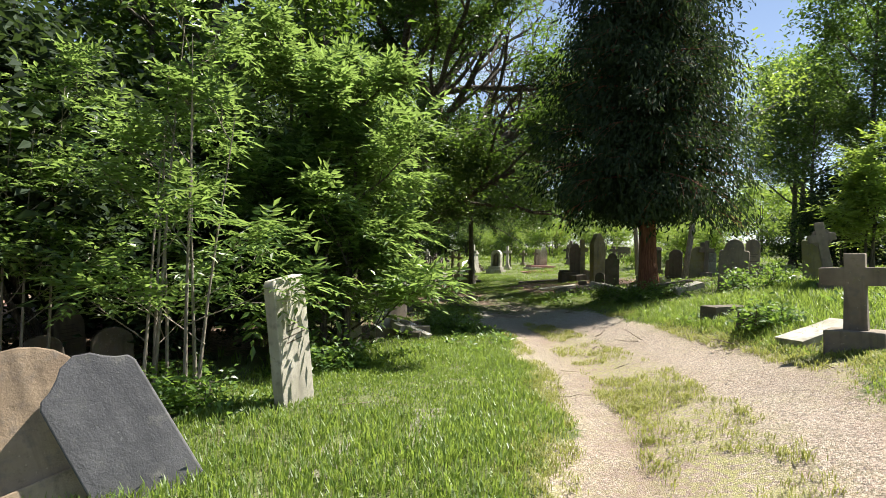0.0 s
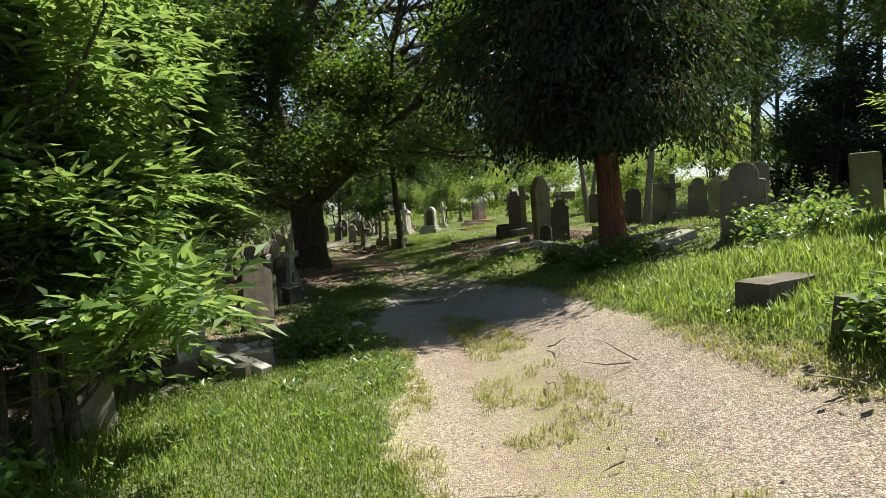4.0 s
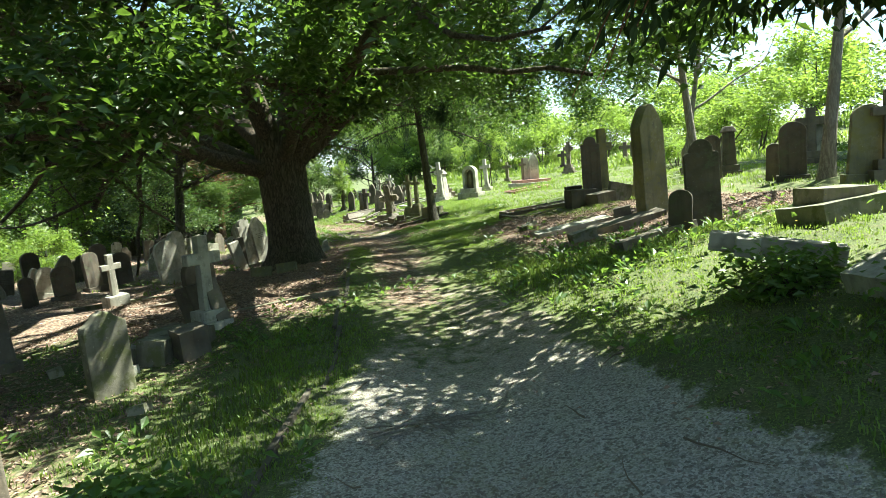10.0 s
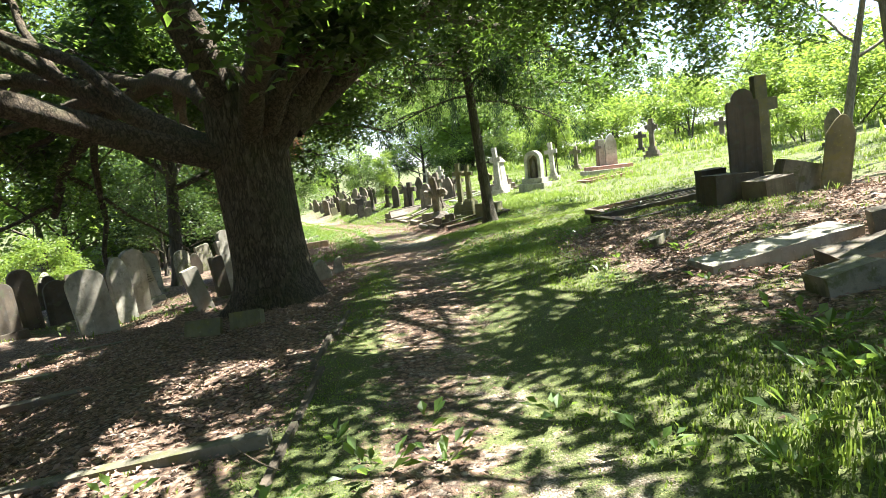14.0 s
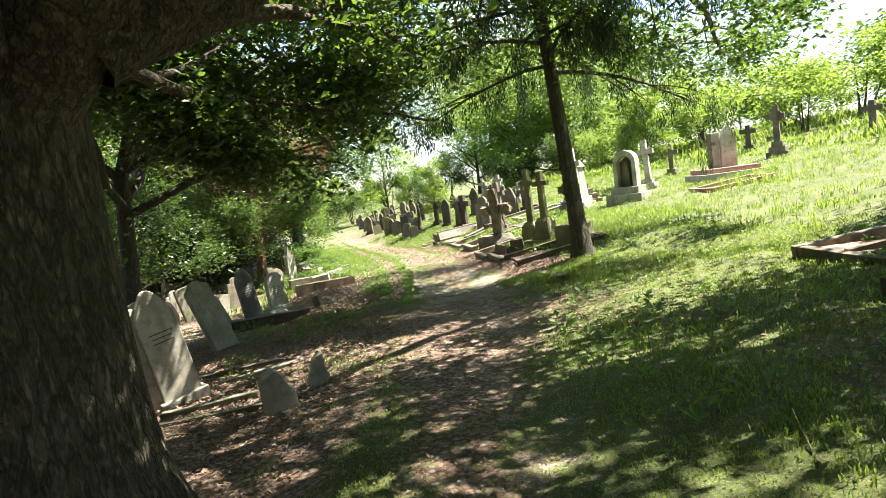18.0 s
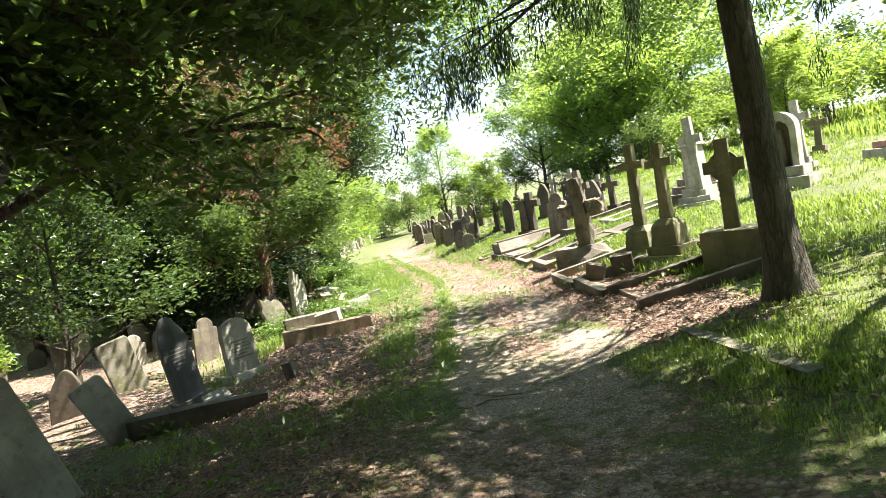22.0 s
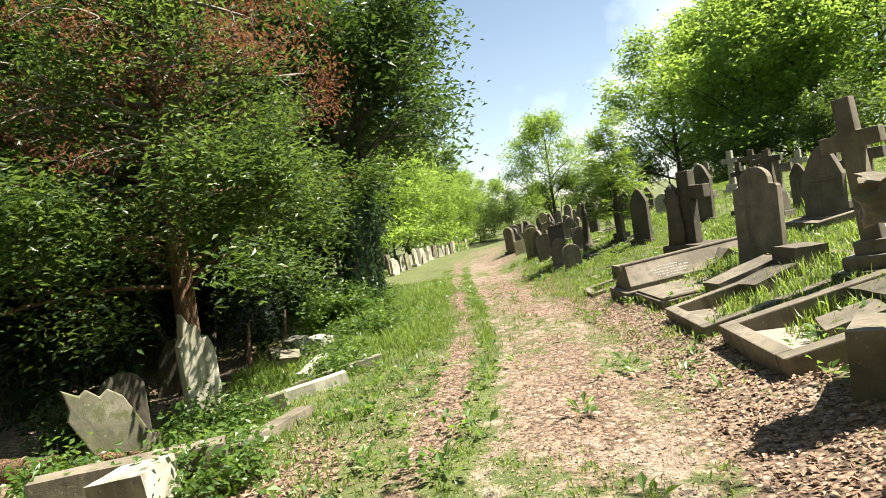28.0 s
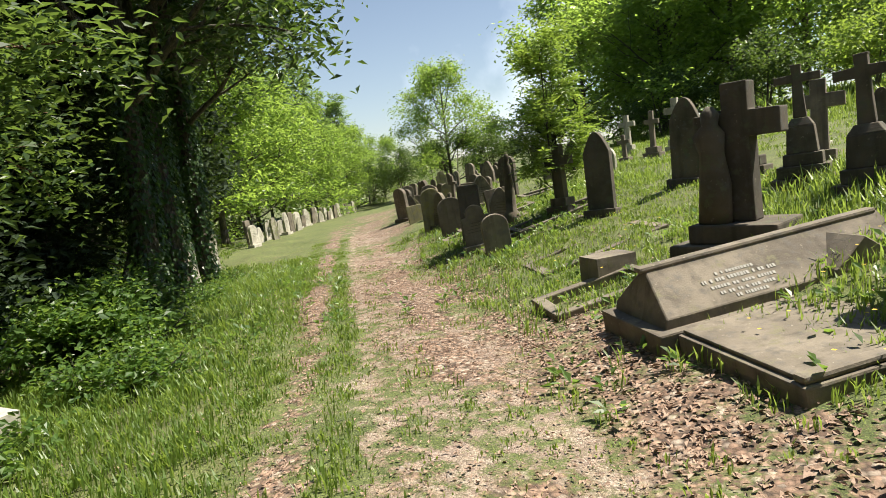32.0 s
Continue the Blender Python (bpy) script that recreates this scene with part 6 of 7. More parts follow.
leafy_mound("bramble", "leafy undergrowth around the leaning stones", -4.3, 5.4, 0.6, 0.5, 0.45, 505, "weed", 1500, 0.09)
leafy_mound("bramble", "leafy undergrowth behind the headstones", -18.6, 38.9, 0.7, 0.5, 0.5, 506, "weed", 1500, 0.08)
leafy_mound("bramble", "bramble around the foot of the conifer", 0.35, 15.6, 0.5, 0.4, 0.25, 507, "weed", 1200, 0.07)
leafy_mound("bramble", "bramble over the fallen slabs by the conifer", 1.1, 15.2, 0.5, 0.4, 0.25, 508, "weed", 1200, 0.07)
leafy_mound("ivy_bush", "ivy on the shady graves", -21.3, 40.2, 0.8, 0.7, 0.6, 509, "ivy", 2400, 0.08)
leafy_mound("bramble", "thistles and nettles among the graves", 1.9, 9.1, 0.3, 0.3, 0.5, 510, "weed", 500, 0.09)
leafy_mound("bramble", "nettles among the headstones on the bank", 2.6, 13.2, 0.8, 0.6, 0.45, 511, "weed", 1500, 0.08)

# ---- headstones and crosses
headstone(2.30, 14.22, 0.57, 1.02, "shoulder", -13, 0, "grey")
headstone(2.93, 15.62, 0.30, 0.93, "round", -11, 0, "grey")
headstone(3.02, 15.10, 0.34, 0.27, "round", -7, 0, "grey")
celtic_cross(3.42, 11.67, 0.41, 1.24, -10, 12, "grey")
headstone(3.65, 13.69, 0.34, 0.82, "flat", -4, 3, "olive")
stone_cross(2.38, 7.31, 0.63, 1.03, -25, 3, "grey")
headstone(3.27, 19.54, 0.46, 1.00, "ogee", -12, 2, "olive")
headstone(3.68, 24.01, 0.53, 1.25, "shoulder", -6, 0, "olive")
stone_cross(2.97, 23.79, 0.49, 1.47, -3, 0, "grey")
headstone(2.65, 23.96, 0.48, 1.28, "round", -0, -2, "olive")
headstone(-0.19, 21.35, 0.46, 1.25, "shoulder", 2, 0, "dark")
headstone(-0.57, 20.76, 0.30, 0.59, "round", -10, 0, "dark")
headstone(1.06, 28.71, 0.38, 1.14, "round", -6, 2, "dark")
pillar(1.72, 30.61, 0.41, 1.37, -2, 0, "dark")
headstone(1.96, 26.87, 0.30, 0.81, "round", -12, 0, "dark")
headstone(2.16, 26.15, 0.49, 1.20, "round", -9, 0, "dark")
stone_cross(3.57, 30.03, 0.70, 1.44, -5, 0, "grey")
headstone(3.94, 30.21, 0.47, 1.03, "round", -2, 0, "white")
headstone(-0.72, 23.75, 0.52, 1.95, "gothic", 38, 3, "olive", 0.26)
headstone(-1.86, 28.32, 0.47, 1.75, "shoulder", 3, 0, "dark")
headstone(-0.76, 27.88, 0.37, 1.08, "gothic", -7, -8, "olive")
headstone(1.68, 39.09, 0.50, 1.13, "gothic", -26, 0, "grey")
stone_cross(-4.54, 57.91, 0.74, 1.29, -7, 0, "dark")
headstone(0.35, 50.86, 0.99, 1.25, "flat", -10, 0, "grey")
stone_cross(-0.39, 52.15, 0.72, 1.33, -22, 0, "grey")
pedestal_cross(-10.80, 40.95, 0.52, 2.12, -20, 1, "olive", 1, 0.66)
pedestal_cross(-10.09, 39.87, 0.50, 2.0, -23, 1, "olive", 2, 0.62)
pillar(-10.47, 46.23, 0.54, 1.67, -18, 3, "white")
headstone(-14.62, 46.91, 0.65, 1.41, "shoulder", -14, 1, "grey")
headstone(-17.45, 53.20, 0.50, 1.45, "gothic", -8, 0, "dark")
pedestal_cross(-15.06, 49.91, 0.52, 1.45, -14, 3, "dark", 2, 0.5)
headstone(-18.60, 52.11, 0.44, 1.38, "gothic", -3, 1, "dark")
stone_cross(-19.72, 53.30, 0.58, 1.31, -16, 2, "dark")
headstone(-20.16, 57.63, 0.63, 0.81, "round", -15, 0, "white")
stone_cross(-19.27, 62.26, 0.65, 1.62, -12, 0, "white")
stone_cross(-21.54, 65.36, 0.60, 1.41, -9, 2, "white")
stone_cross(-15.53, 52.24, 0.62, 1.26, -5, 0, "grey")
headstone(-14.15, 49.07, 0.64, 1.28, "gothic", -20, 0, "grey")
stone_cross(-13.98, 49.55, 0.48, 1.14, -17, 3, "dark")
stone_cross(-13.55, 49.31, 0.59, 1.24, -14, 2, "dark")
stone_cross(-15.60, 54.85, 0.46, 1.15, -9, 0, "white")
pedestal_cross(-15.70, 51.30, 0.52, 1.55, -4, 2, "dark", 3, 0.44)
stone_cross(-16.46, 53.04, 0.39, 1.29, -16, 2, "dark")
stone_cross(-18.55, 60.59, 0.45, 1.23, -16, 0, "white")
stone_cross(-19.64, 60.69, 0.43, 1.33, -13, 0, "grey")
stone_cross(-20.51, 60.92, 0.37, 0.87, -10, 2, "grey")
headstone(-14.88, 51.12, 0.30, 0.98, "gothic", -4, 0, "dark")
statue(-20.98, 53.70, 0.33, 1.47, -14, 0, "dark")
headstone(-24.77, 59.22, 0.31, 0.83, "round", -12, 0, "grey")
headstone(-24.18, 59.00, 0.27, 0.69, "round", -9, 0, "grey")
stone_cross(-25.67, 59.47, 0.32, 1.00, -7, 0, "grey")
headstone(-26.67, 59.42, 0.38, 1.16, "gothic", -19, 0, "dark")
headstone(-25.79, 58.53, 0.31, 0.92, "round", -17, 0, "grey")
stone_cross(-24.15, 56.61, 0.27, 0.77, -14, 0, "grey")
headstone(-28.12, 60.37, 0.41, 1.01, "round", -11, 0, "dark")
headstone(-29.31, 62.55, 0.35, 1.05, "flat", -13, 2, "grey")
pillar(-29.89, 64.06, 0.26, 1.07, -11, 0, "dark")
headstone(-3.68, 3.38, 0.94, 1.12, "round", 44, 20, "brown", 0.11, -26)
headstone(-2.98, 3.60, 0.66, 1.14, "ogee", 46, 31, "slate", 0.1, -28)
headstone(-6.42, 5.88, 0.45, 0.67, "round", 50, 10, "dark")
headstone(-6.07, 6.50, 0.48, 0.74, "round", 55, 3, "dark")
headstone(-8.10, 7.79, 0.43, 0.96, "gothic", 64, 7, "grey")
headstone(-4.20, 9.49, 0.46, 0.59, "round", 54, 4, "mossy")
headstone(-4.24, 11.14, 0.35, 0.95, "gothic", 58, 5, "white")
headstone(-5.18, 14.45, 0.60, 1.14, "ogee", 66, 3, "grey")
headstone(-8.42, 17.51, 0.29, 1.11, "round", 66, 3, "grey")
headstone(-17.97, 26.50, 0.49, 1.26, "round", 71, 3, "dark")
headstone(-6.10, 16.69, 0.41, 0.86, "ogee", 72, 3, "mossy")
# left-hand stones from here: grey ones take the pale stone to look sunlit
headstone(-11.53, 24.49, 0.55, 1.07, "round", 64, 9, "white")
headstone(-12.91, 22.76, 0.43, 0.77, "round", 63, 2, "dark")
headstone(-13.24, 22.18, 0.29, 0.66, "round", 65, 5, "dark")
headstone(-15.74, 24.60, 0.34, 0.83, "gothic", 71, 4, "white")
stone_cross(-10.37, 21.42, 0.37, 1.00, 71, 3, "white")
headstone(-14.30, 24.99, 0.40, 1.03, "round", 76, 3, "dark")
headstone(-14.52, 26.21, 0.49, 0.89, "round", 63, 3, "dark")
headstone(-11.46, 27.36, 0.27, 0.90, "flat", 66, 8, "dark")
headstone(-7.05, 19.48, 0.46, 0.94, "round", 66, 5, "grey")
headstone(-19.48, 31.22, 0.53, 0.90, "round", 84, 1, "white")
headstone(-12.56, 25.95, 0.39, 1.23, "gothic", 77, 1, "white")
headstone(-13.90, 27.98, 0.34, 1.05, "round", 64, 11, "white")
headstone(-10.20, 25.37, 0.28, 0.78, "flat", 67, 15, "white")
headstone(-15.79, 27.30, 0.34, 0.63, "round", 69, 4, "white")
headstone(-14.68, 25.68, 0.41, 1.22, "round", 65, 4, "dark")
headstone(-18.09, 28.94, 0.29, 0.61, "gothic", 69, 8, "white")
headstone(-13.31, 26.96, 0.48, 1.32, "round", 73, 1, "white")
headstone(-11.35, 28.32, 0.44, 1.41, "gothic", 66, 10, "white")
headstone(-11.56, 28.00, 0.46, 1.41, "shoulder", 69, 8, "white")
headstone(-16.02, 30.06, 0.54, 1.17, "round", 73, 4, "white")
headstone(-14.02, 31.70, 0.47, 1.39, "ogee", 78, 18, "white")
headstone(-33.93, 42.06, 0.86, 1.16, "gothic", 88, 4, "white")
headstone(-17.24, 32.56, 0.54, 1.10, "round", 84, 0, "mossy")
headstone(-15.96, 34.63, 0.43, 1.36, "gothic", 75, 6, "slate")
headstone(-15.6, 33.4, 0.40, 0.95, "flat", 78, 24, "white")
headstone(-31.15, 39.46, 0.54, 1.16, "round", 84, 3, "white")
headstone(-23.39, 38.71, 0.51, 0.96, "gothic", 90, 11, "dark")
headstone(-18.81, 35.49, 0.56, 0.99, "flat", 73, 14, "mossy")
headstone(-33.68, 44.41, 0.62, 1.05, "round", 81, 3, "white")
headstone(-16.23, 35.85, 0.57, 1.02, "round", 84, 0, "white")
headstone(-19.98, 41.14, 0.46, 1.45, "broken", 91, 1, "white")
headstone(-19.50, 40.01, 0.56, 1.09, "broken", 77, 25, "mossy")
headstone(-26.37, 45.98, 0.42, 1.03, "flat", 84, 1, "mossy")
headstone(-26.36, 46.37, 0.33, 1.02, "flat", 86, 4, "white")
headstone(-29.49, 47.36, 0.35, 1.57, "flat", 88, 0, "white")
post(-26.44, 50.05, 0.23, 1.12, 90, 3, "white")
post(-29.67, 53.06, 0.30, 1.04, 83, 0, "white")

# the row of pale stones under the far trees, and the ranks down the left slope
for n in range(40):
    x, y = spot(70 + 0.9 * n, -3.8 - 0.25 * math.sin(n * 1.7) - 0.15 * (n % 3))
    headstone(x, y, 0.42 + 0.1 * math.sin(n * 3.3), 0.88 + 0.2 * math.sin(n * 2.3), ("round", "flat", "gothic", "shoulder")[n % 4], turn_at(70 + 0.9 * n) + 68 + 10 * math.sin(n * 1.3), 5 * math.sin(n * 2.9), ("white", "grey", "white", "mossy")[n % 4])
for n in range(34):
    row, k = divmod(n, 9)
    x, y = -15.5 - 3.4 * row - 0.55 * k + 0.5 * math.sin(n * 3.1), 24.0 + 2.0 * k + 1.5 * row + 0.6 * math.cos(n * 2.2)
    headstone(x, y, 0.5, 0.8 + 0.22 * math.sin(n * 1.9), ("round", "gothic", "flat", "shoulder")[n % 4], 62 + 12 * math.sin(n), -5 + 4 * math.sin(n * 5.0), ("white", "grey", "dark")[n % 3])
for n in range(26):
    x, y = spot(61 + 1.5 * n, 2.3 + 1.7 * ((n * 5) % 4) + 0.6 * math.sin(n))
    headstone(x, y, 0.55, 0.95 + 0.25 * math.sin(n * 2.1), ("gothic", "round", "shoulder")[n % 3], turn_at(60) - 52, 3, ("grey", "dark")[n % 2])

headstone(-3.08, 5.70, 0.56, 1.32, "flat", 88, 9, "white", 0.12, -4)
# monuments placed one by one
ry = turn_at(44) - 50
stone_cross(-8.1, 47.05, 0.62, 1.85, ry, 4, "white", 3)
arch_monument(-8.5, 44.5, ry)
stone_cross(-10.3, 45.3, 0.55, 2.2, ry, 4, "white", 3, 0.2)
celtic_cross(-3.72, 50.7, 0.62, 1.95, ry, 0, "grey")
stone_cross(-7.7, 52.1, 0.6, 1.35, ry, 0, "grey")
pink_tomb(-5.6, 46.9, turn_at(44) - 10)
stone_cross(-13.0, 44.75, 0.55, 1.85, ry, 5, "grey", 3, 0.17)
rugged_cross(-12.15, 42.05, turn_at(43) - 35)
stepped_monument(-10.7, 47.3, 1.5, 0.95, turn_at(46) - 20, "grey")
statue_cross(-16.15, 48.55, turn_at(51) - 55)
coped_tomb()

celtic_cross(-8.95, 38.3, 0.52, 1.75, turn_at(39) - 35, 1, "olive")
block(-8.95, 38.3, 0.78, 0.7, 0.5, turn_at(39) - 35, "olive", label="broad chamfered plinth block under the wheel cross", name="plinth_block")
block(*spot(47.3, 3.15), 0.55, 0.6, 0.16, turn_at(47) + 4, "dark", label="dark stone step beside a tall headstone")
block(*spot(47.5, 3.65), 0.42, 0.5, 0.30, turn_at(47) + 4, "dark", label="dark squared stone step beside a tall headstone")
block(*spot(45.6, 3.9), 1.5, 0.85, 0.14, turn_at(46), "dark", label="broad dark ledger slab with faint lettering", name="ledger_slab")

# broken heap by the upper path: dark pedestal, cross shaft and slabs
stone_cross(-1.55, 28.7, 0.5, 1.95, 20, 2, "olive", 1, 0.2)
block(-2.15, 28.1, 0.7, 0.5, 0.42, 25, "dark", label="dark pedestal block of a broken monument")
block(-1.65, 27.7, 0.55, 0.45, 0.30, 40, "grey", 6, label="toppled block against a broken monument")
block(-1.25, 28.15, 0.6, 0.4, 0.5, 10, "mossy", -14, label="toppled block against a broken monument")
block(-2.35, 28.9, 0.4, 0.4, 0.55, 15, "dark", 3, label="dark pedestal block of a broken monument")

# ---- kerbed plots
kerb_grave(44.55, 2.0, 2.1, 1.45, "grey", 0.17, 0.15, "gravel", "stone-kerbed grave with a pebbled bed beside the track")
kerb_grave(46.25, 1.95, 2.1, 1.35, "grey", 0.13, 0.12, "slab", "low stone-kerbed grave with a flat mossy slab")
kerb_grave(51.1, 1.75, 1.2, 0.85, "grey", 0.08, 0.12, "", "small kerbed grave filled with grass")
kerb_grave(38.0, 1.62, 2.2, 1.35, "dark", 0.13, 0.12, "soil", "dark kerbed grave strewn with leaves, its foot lost", foot=False)
kerb_grave(39.45, 1.62, 2.2, 1.55, "grey", 0.15, 0.12, "soil", "kerbed grave strewn with leaves and two fallen tablets")
kerb_grave(41.2, 1.62, 2.0, 1.5, "grey", 0.14, 0.12, "", "kerbed grave grown over with grass")
kerb_grave(53.0, 2.3, 1.8, 1.0, "grey", 0.04, 0.13, "", "kerbed grave in long grass")
kerb_grave(55.5, 2.2, 1.8, 1.0, "dark", 0.06, 0.13, "", "dark kerbed grave in long grass")
kerb_grave(58.0, 2.0, 1.8, 1.0, "grey", 0.04, 0.13, "", "kerbed grave in long grass")
kerb_grave(49.5, 5.0, 1.9, 1.1, "grey", 0.15, 0.13, "", "kerbed grave on the upper bank")
kerb_grave(46.6, 4.6, 1.9, 1.1, "white", 0.18, 0.13, "", "pale kerbed grave on the upper bank")
kerb_grave(40.5, 8.2, 2.0, 1.2, "pink", 0.12, 0.12, "", "low pinkish kerb on the grassy bank")
kerb_grave(27.6, 3.3, 3.2, 1.3, "dark", 0.1, 0.12, "soil", "dark kerbed plot strewn with leaves", 6)
kerb_grave(29.0, 4.0, 3.2, 2.3, "grey", 0.07, 0.12, "soil", "rounded kerb of a dark leaf-strewn plot", 3)
for n in range(4):
    x, y = spot(29.4 + 0.45 * n, 5.3)
    block(x, y, 2.4, 0.09, 0.10, turn_at(29.5) + 3, "dark", label="dark stone rail lying across an old plot", rough=0.006)
block(*spot(23.25, 3.2), 1.5, 0.42, 0.13, turn_at(23) + 6, "white", label="flat pale slab lying in dappled shade", name="fallen_slab")
block(*spot(22.5, 3.9), 1.3, 0.5, 0.12, turn_at(23) - 8, "grey", label="flat mossy slab lying in dappled shade", name="fallen_slab")
block(*spot(21.9, 2.9), 0.42, 0.3, 0.16, 20, "mossy", 8)
block(*spot(22.9, 4.05), 0.3, 0.2, 0.24, 0, "grey", 10)
block(*spot(25.6, 3.0), 0.5, 0.2, 0.1, 70, "mossy")
block(*spot(20.0, 3.2), 1.2, 0.3, 0.1, 35, "grey", label="half-buried kerb stone under the trees")
# fallen cross, slabs and plinths by the conifer
x, y = spot(16.7, 3.1)
fc = thing("fallen_cross", pose(x, y, zat(x, y) + 0.06, -82, 0, turn_at(16) + 62), "pale weathered stone cross lying flat in brambles", "cross")
bm = slab_bm(cross_outline(0.52, 0.95, 0.0, 0.18), 0.15, 0.014)
roughen(bm, 0.008, 5, 4)
part("cross", bm, STONE["white"], fc)
block(*spot(15.9, 3.1), 0.8, 0.5, 0.15, turn_at(16) + 10, "white", 3, label="pale broken plinth in brambles")
block(*spot(18.3, 4.45), 0.95, 0.8, 0.2, 20, "mossy", label="stepped plinth of a lost cross, lowest step", name="plinth_block")
block(0.88, 19.62, 0.6, 0.5, 0.34, 20, "mossy", label="plinth of a lost cross with a broken stump", name="plinth_block")
block(*spot(14.3, 3.85), 0.62, 0.5, 0.12, 15, "white", label="flat pale stone slab in long grass", name="fallen_slab")
block(*spot(15.2, 3.9), 0.75, 0.4, 0.16, 5, "grey", label="flat grey stone slab in long grass", name="fallen_slab")
block(*spot(10.1, 2.7), 0.68, 0.32, 0.22, turn_at(10) + 25, "dark", 2, label="squared dark stone block lying in grass")
block(*spot(8.95, 2.6), 0.28, 0.26, 0.22, turn_at(10) + 30, "dark", -3, label="small squared dark block in grass")
block(*spot(7.7, 2.75), 0.75, 0.5, 0.09, turn_at(8) + 10, "white", label="pale flat slab beside the stone cross", name="fallen_slab")
# left of the track
block(*spot(5.2, -1.3), 1.2, 0.3, 0.02, 105, "mossy", label="mossy kerb stone half hidden in long grass", name="kerb_stone")
block(*spot(4.4, -1.9), 0.8, 0.26, 0.015, 100, "mossy", label="mossy kerb stone half hidden in long grass", name="kerb_stone")
block(*spot(13.55, -1.85), 1.75, 0.34, 0.09, turn_at(13) + 18, "white", label="long pale kerb stone beside the track", name="kerb_stone")
x, y = -3.82, 11.10
fc2 = thing("fallen_cross", pose(x, y, zat(x, y) + 0.17, -76, 0, 72), "pale carved stone cross with a round boss lying on rubble", "cross")
bm = slab_bm([(-0.075, -0.6), (0.075, -0.6), (0.085, -0.1), (0.25, -0.11), (0.26, 0.09), (0.085, 0.08), (0.09, 0.27), (-0.09, 0.27), (-0.085, 0.08), (-0.26, 0.09), (-0.25, -0.11), (-0.085, -0.1)], 0.13, 0.012)
roughen(bm, 0.006, 5.0, 61)
part("cross", bm, STONE["white"], fc2)
bm = bmesh.new()
bmesh.ops.create_cone(bm, cap_ends=True, segments=20, radius1=0.115, radius2=0.095, depth=0.05)
bmesh.ops.rotate(bm, verts=bm.verts, matrix=Matrix.Rotation(radians(90), 3, "X"))
part("boss", bm, STONE["grey"], fc2, "round carved boss", m=pose(0, -0.08, 0))
block(*spot(11.9, -2.5), 1.0, 0.24, 0.16, turn_at(12), "grey", label="broken kerb under a fallen cross", name="kerb_stone")
for n, (s, d) in enumerate(((11.5, -2.25), (12.5, -2.6), (11.2, -2.9), (12.6, -1.7), (14.9, -2.2), (17.2, -2.5), (16.4, -3.6), (18.9, -3.2), (19.5, -4.2))):
    block(*spot(s, d), 0.2 + 0.06 * math.sin(n), 0.15, 0.09 + 0.03 * math.cos(n * 2), 40 * n, ("grey", "white", "mossy")[n % 3], 8 * math.sin(n), 6)
stone_cross(-6.62, 18.95, 0.5, 1.28, 72, 0, "white", 2, 0.15)
block(-6.75, 19.15, 0.2, 0.75, 0.62, 70, "grey", 8, -14, label="tilted slab propped behind a pale cross", name="fallen_slab")
for n, (x, y) in enumerate(((-6.3, 18.25), (-6.55, 18.05), (-6.15, 17.95), (-6.75, 18.4), (-6.45, 17.7))):
    block(x, y, 0.34, 0.3, 0.22 + 0.06 * (n % 3), 25 * n + 10, ("grey", "mossy", "grey")[n % 3], 6 * math.sin(n), 4, label="broken plinth stone beside a pale cross")
block(-6.75, 17.75, 0.2, 0.07, 0.2, 40, "white", -20, 25, label="small white tablet tipped on rubble", name="stone_tablet")
block(-8.42, 23.25, 0.42, 0.12, 0.2, 25, "olive", 0, -25, label="yellowish stone tablet leaning at the oak's foot", name="stone_tablet")
block(-8.0, 23.55, 0.42, 0.12, 0.2, 10, "olive", 0, -20, label="yellowish stone tablet leaning at the oak's foot", name="stone_tablet")
for n, (s, d, l) in enumerate(((21.3, -2.0, 1.9), (23.6, -3.6, 2.4), (26.2, -4.4, 2.2), (30.0, -3.0, 2.4), (32.4, -3.4, 1.8), (24.6, -5.2, 2.0))):
    block(*spot(s, d), l, 0.11, 0.035, turn_at(s) + 8 * math.sin(n * 2), ("mossy", "grey", "mossy")[n % 3], label="sunken grave kerb in leaf litter", name="kerb_stone", rough=0.008)
for n in range(9):
    block(*spot(15.2 + 1.15 * n, -0.98 - 0.05 * math.sin(n * 2)), 0.045, 1.12, 0.03, turn_at(15.2 + 1.15 * n), "dark", label="sunken stone edging of the track", name="edging_stone", rough=0.006)
def broken_stub(x, y, w, h, thick, yaw, lean, mat, seed):
    """A marker snapped off short, with a slanting jagged top."""
    rng = random.Random(seed)
    ob = thing("broken_marker", stand(x, y, yaw, lean), f"jagged stub of a broken {MAT_WORDS[mat]} marker in leaf litter", "stone stub")
    edge = [(-0.5 * w, -0.1), (0.5 * w, -0.1), (0.47 * w, 0.42 * h), (0.30 * w, 0.55 * h), (0.12 * w, 0.9 * h), (-0.06 * w, h), (-0.30 * w, 0.86 * h), (-0.48 * w, 0.74 * h)]
    bm = slab_bm([(a + rng.uniform(-0.02, 0.02), b) for a, b in edge], thick, 0.012)
    roughen(bm, 0.012, 5.0, seed)
    part("stub", bm, STONE[mat], ob)
    return ob


broken_stub(-9.35, 27.65, 0.30, 0.40, 0.22, 50, 4, "white", 5)
broken_stub(-9.42, 28.3, 0.22, 0.36, 0.14, 40, -18, "white", 6)
block(-11.1, 29.4, 1.1, 0.16, 0.05, 38, "white", label="half-buried pale kerb stone in leaf litter", name="kerb_stone")
block(-10.55, 27.95, 1.0, 0.16, 0.06, 33, "mossy", label="half-buried kerb stone in leaf litter", name="kerb_stone")
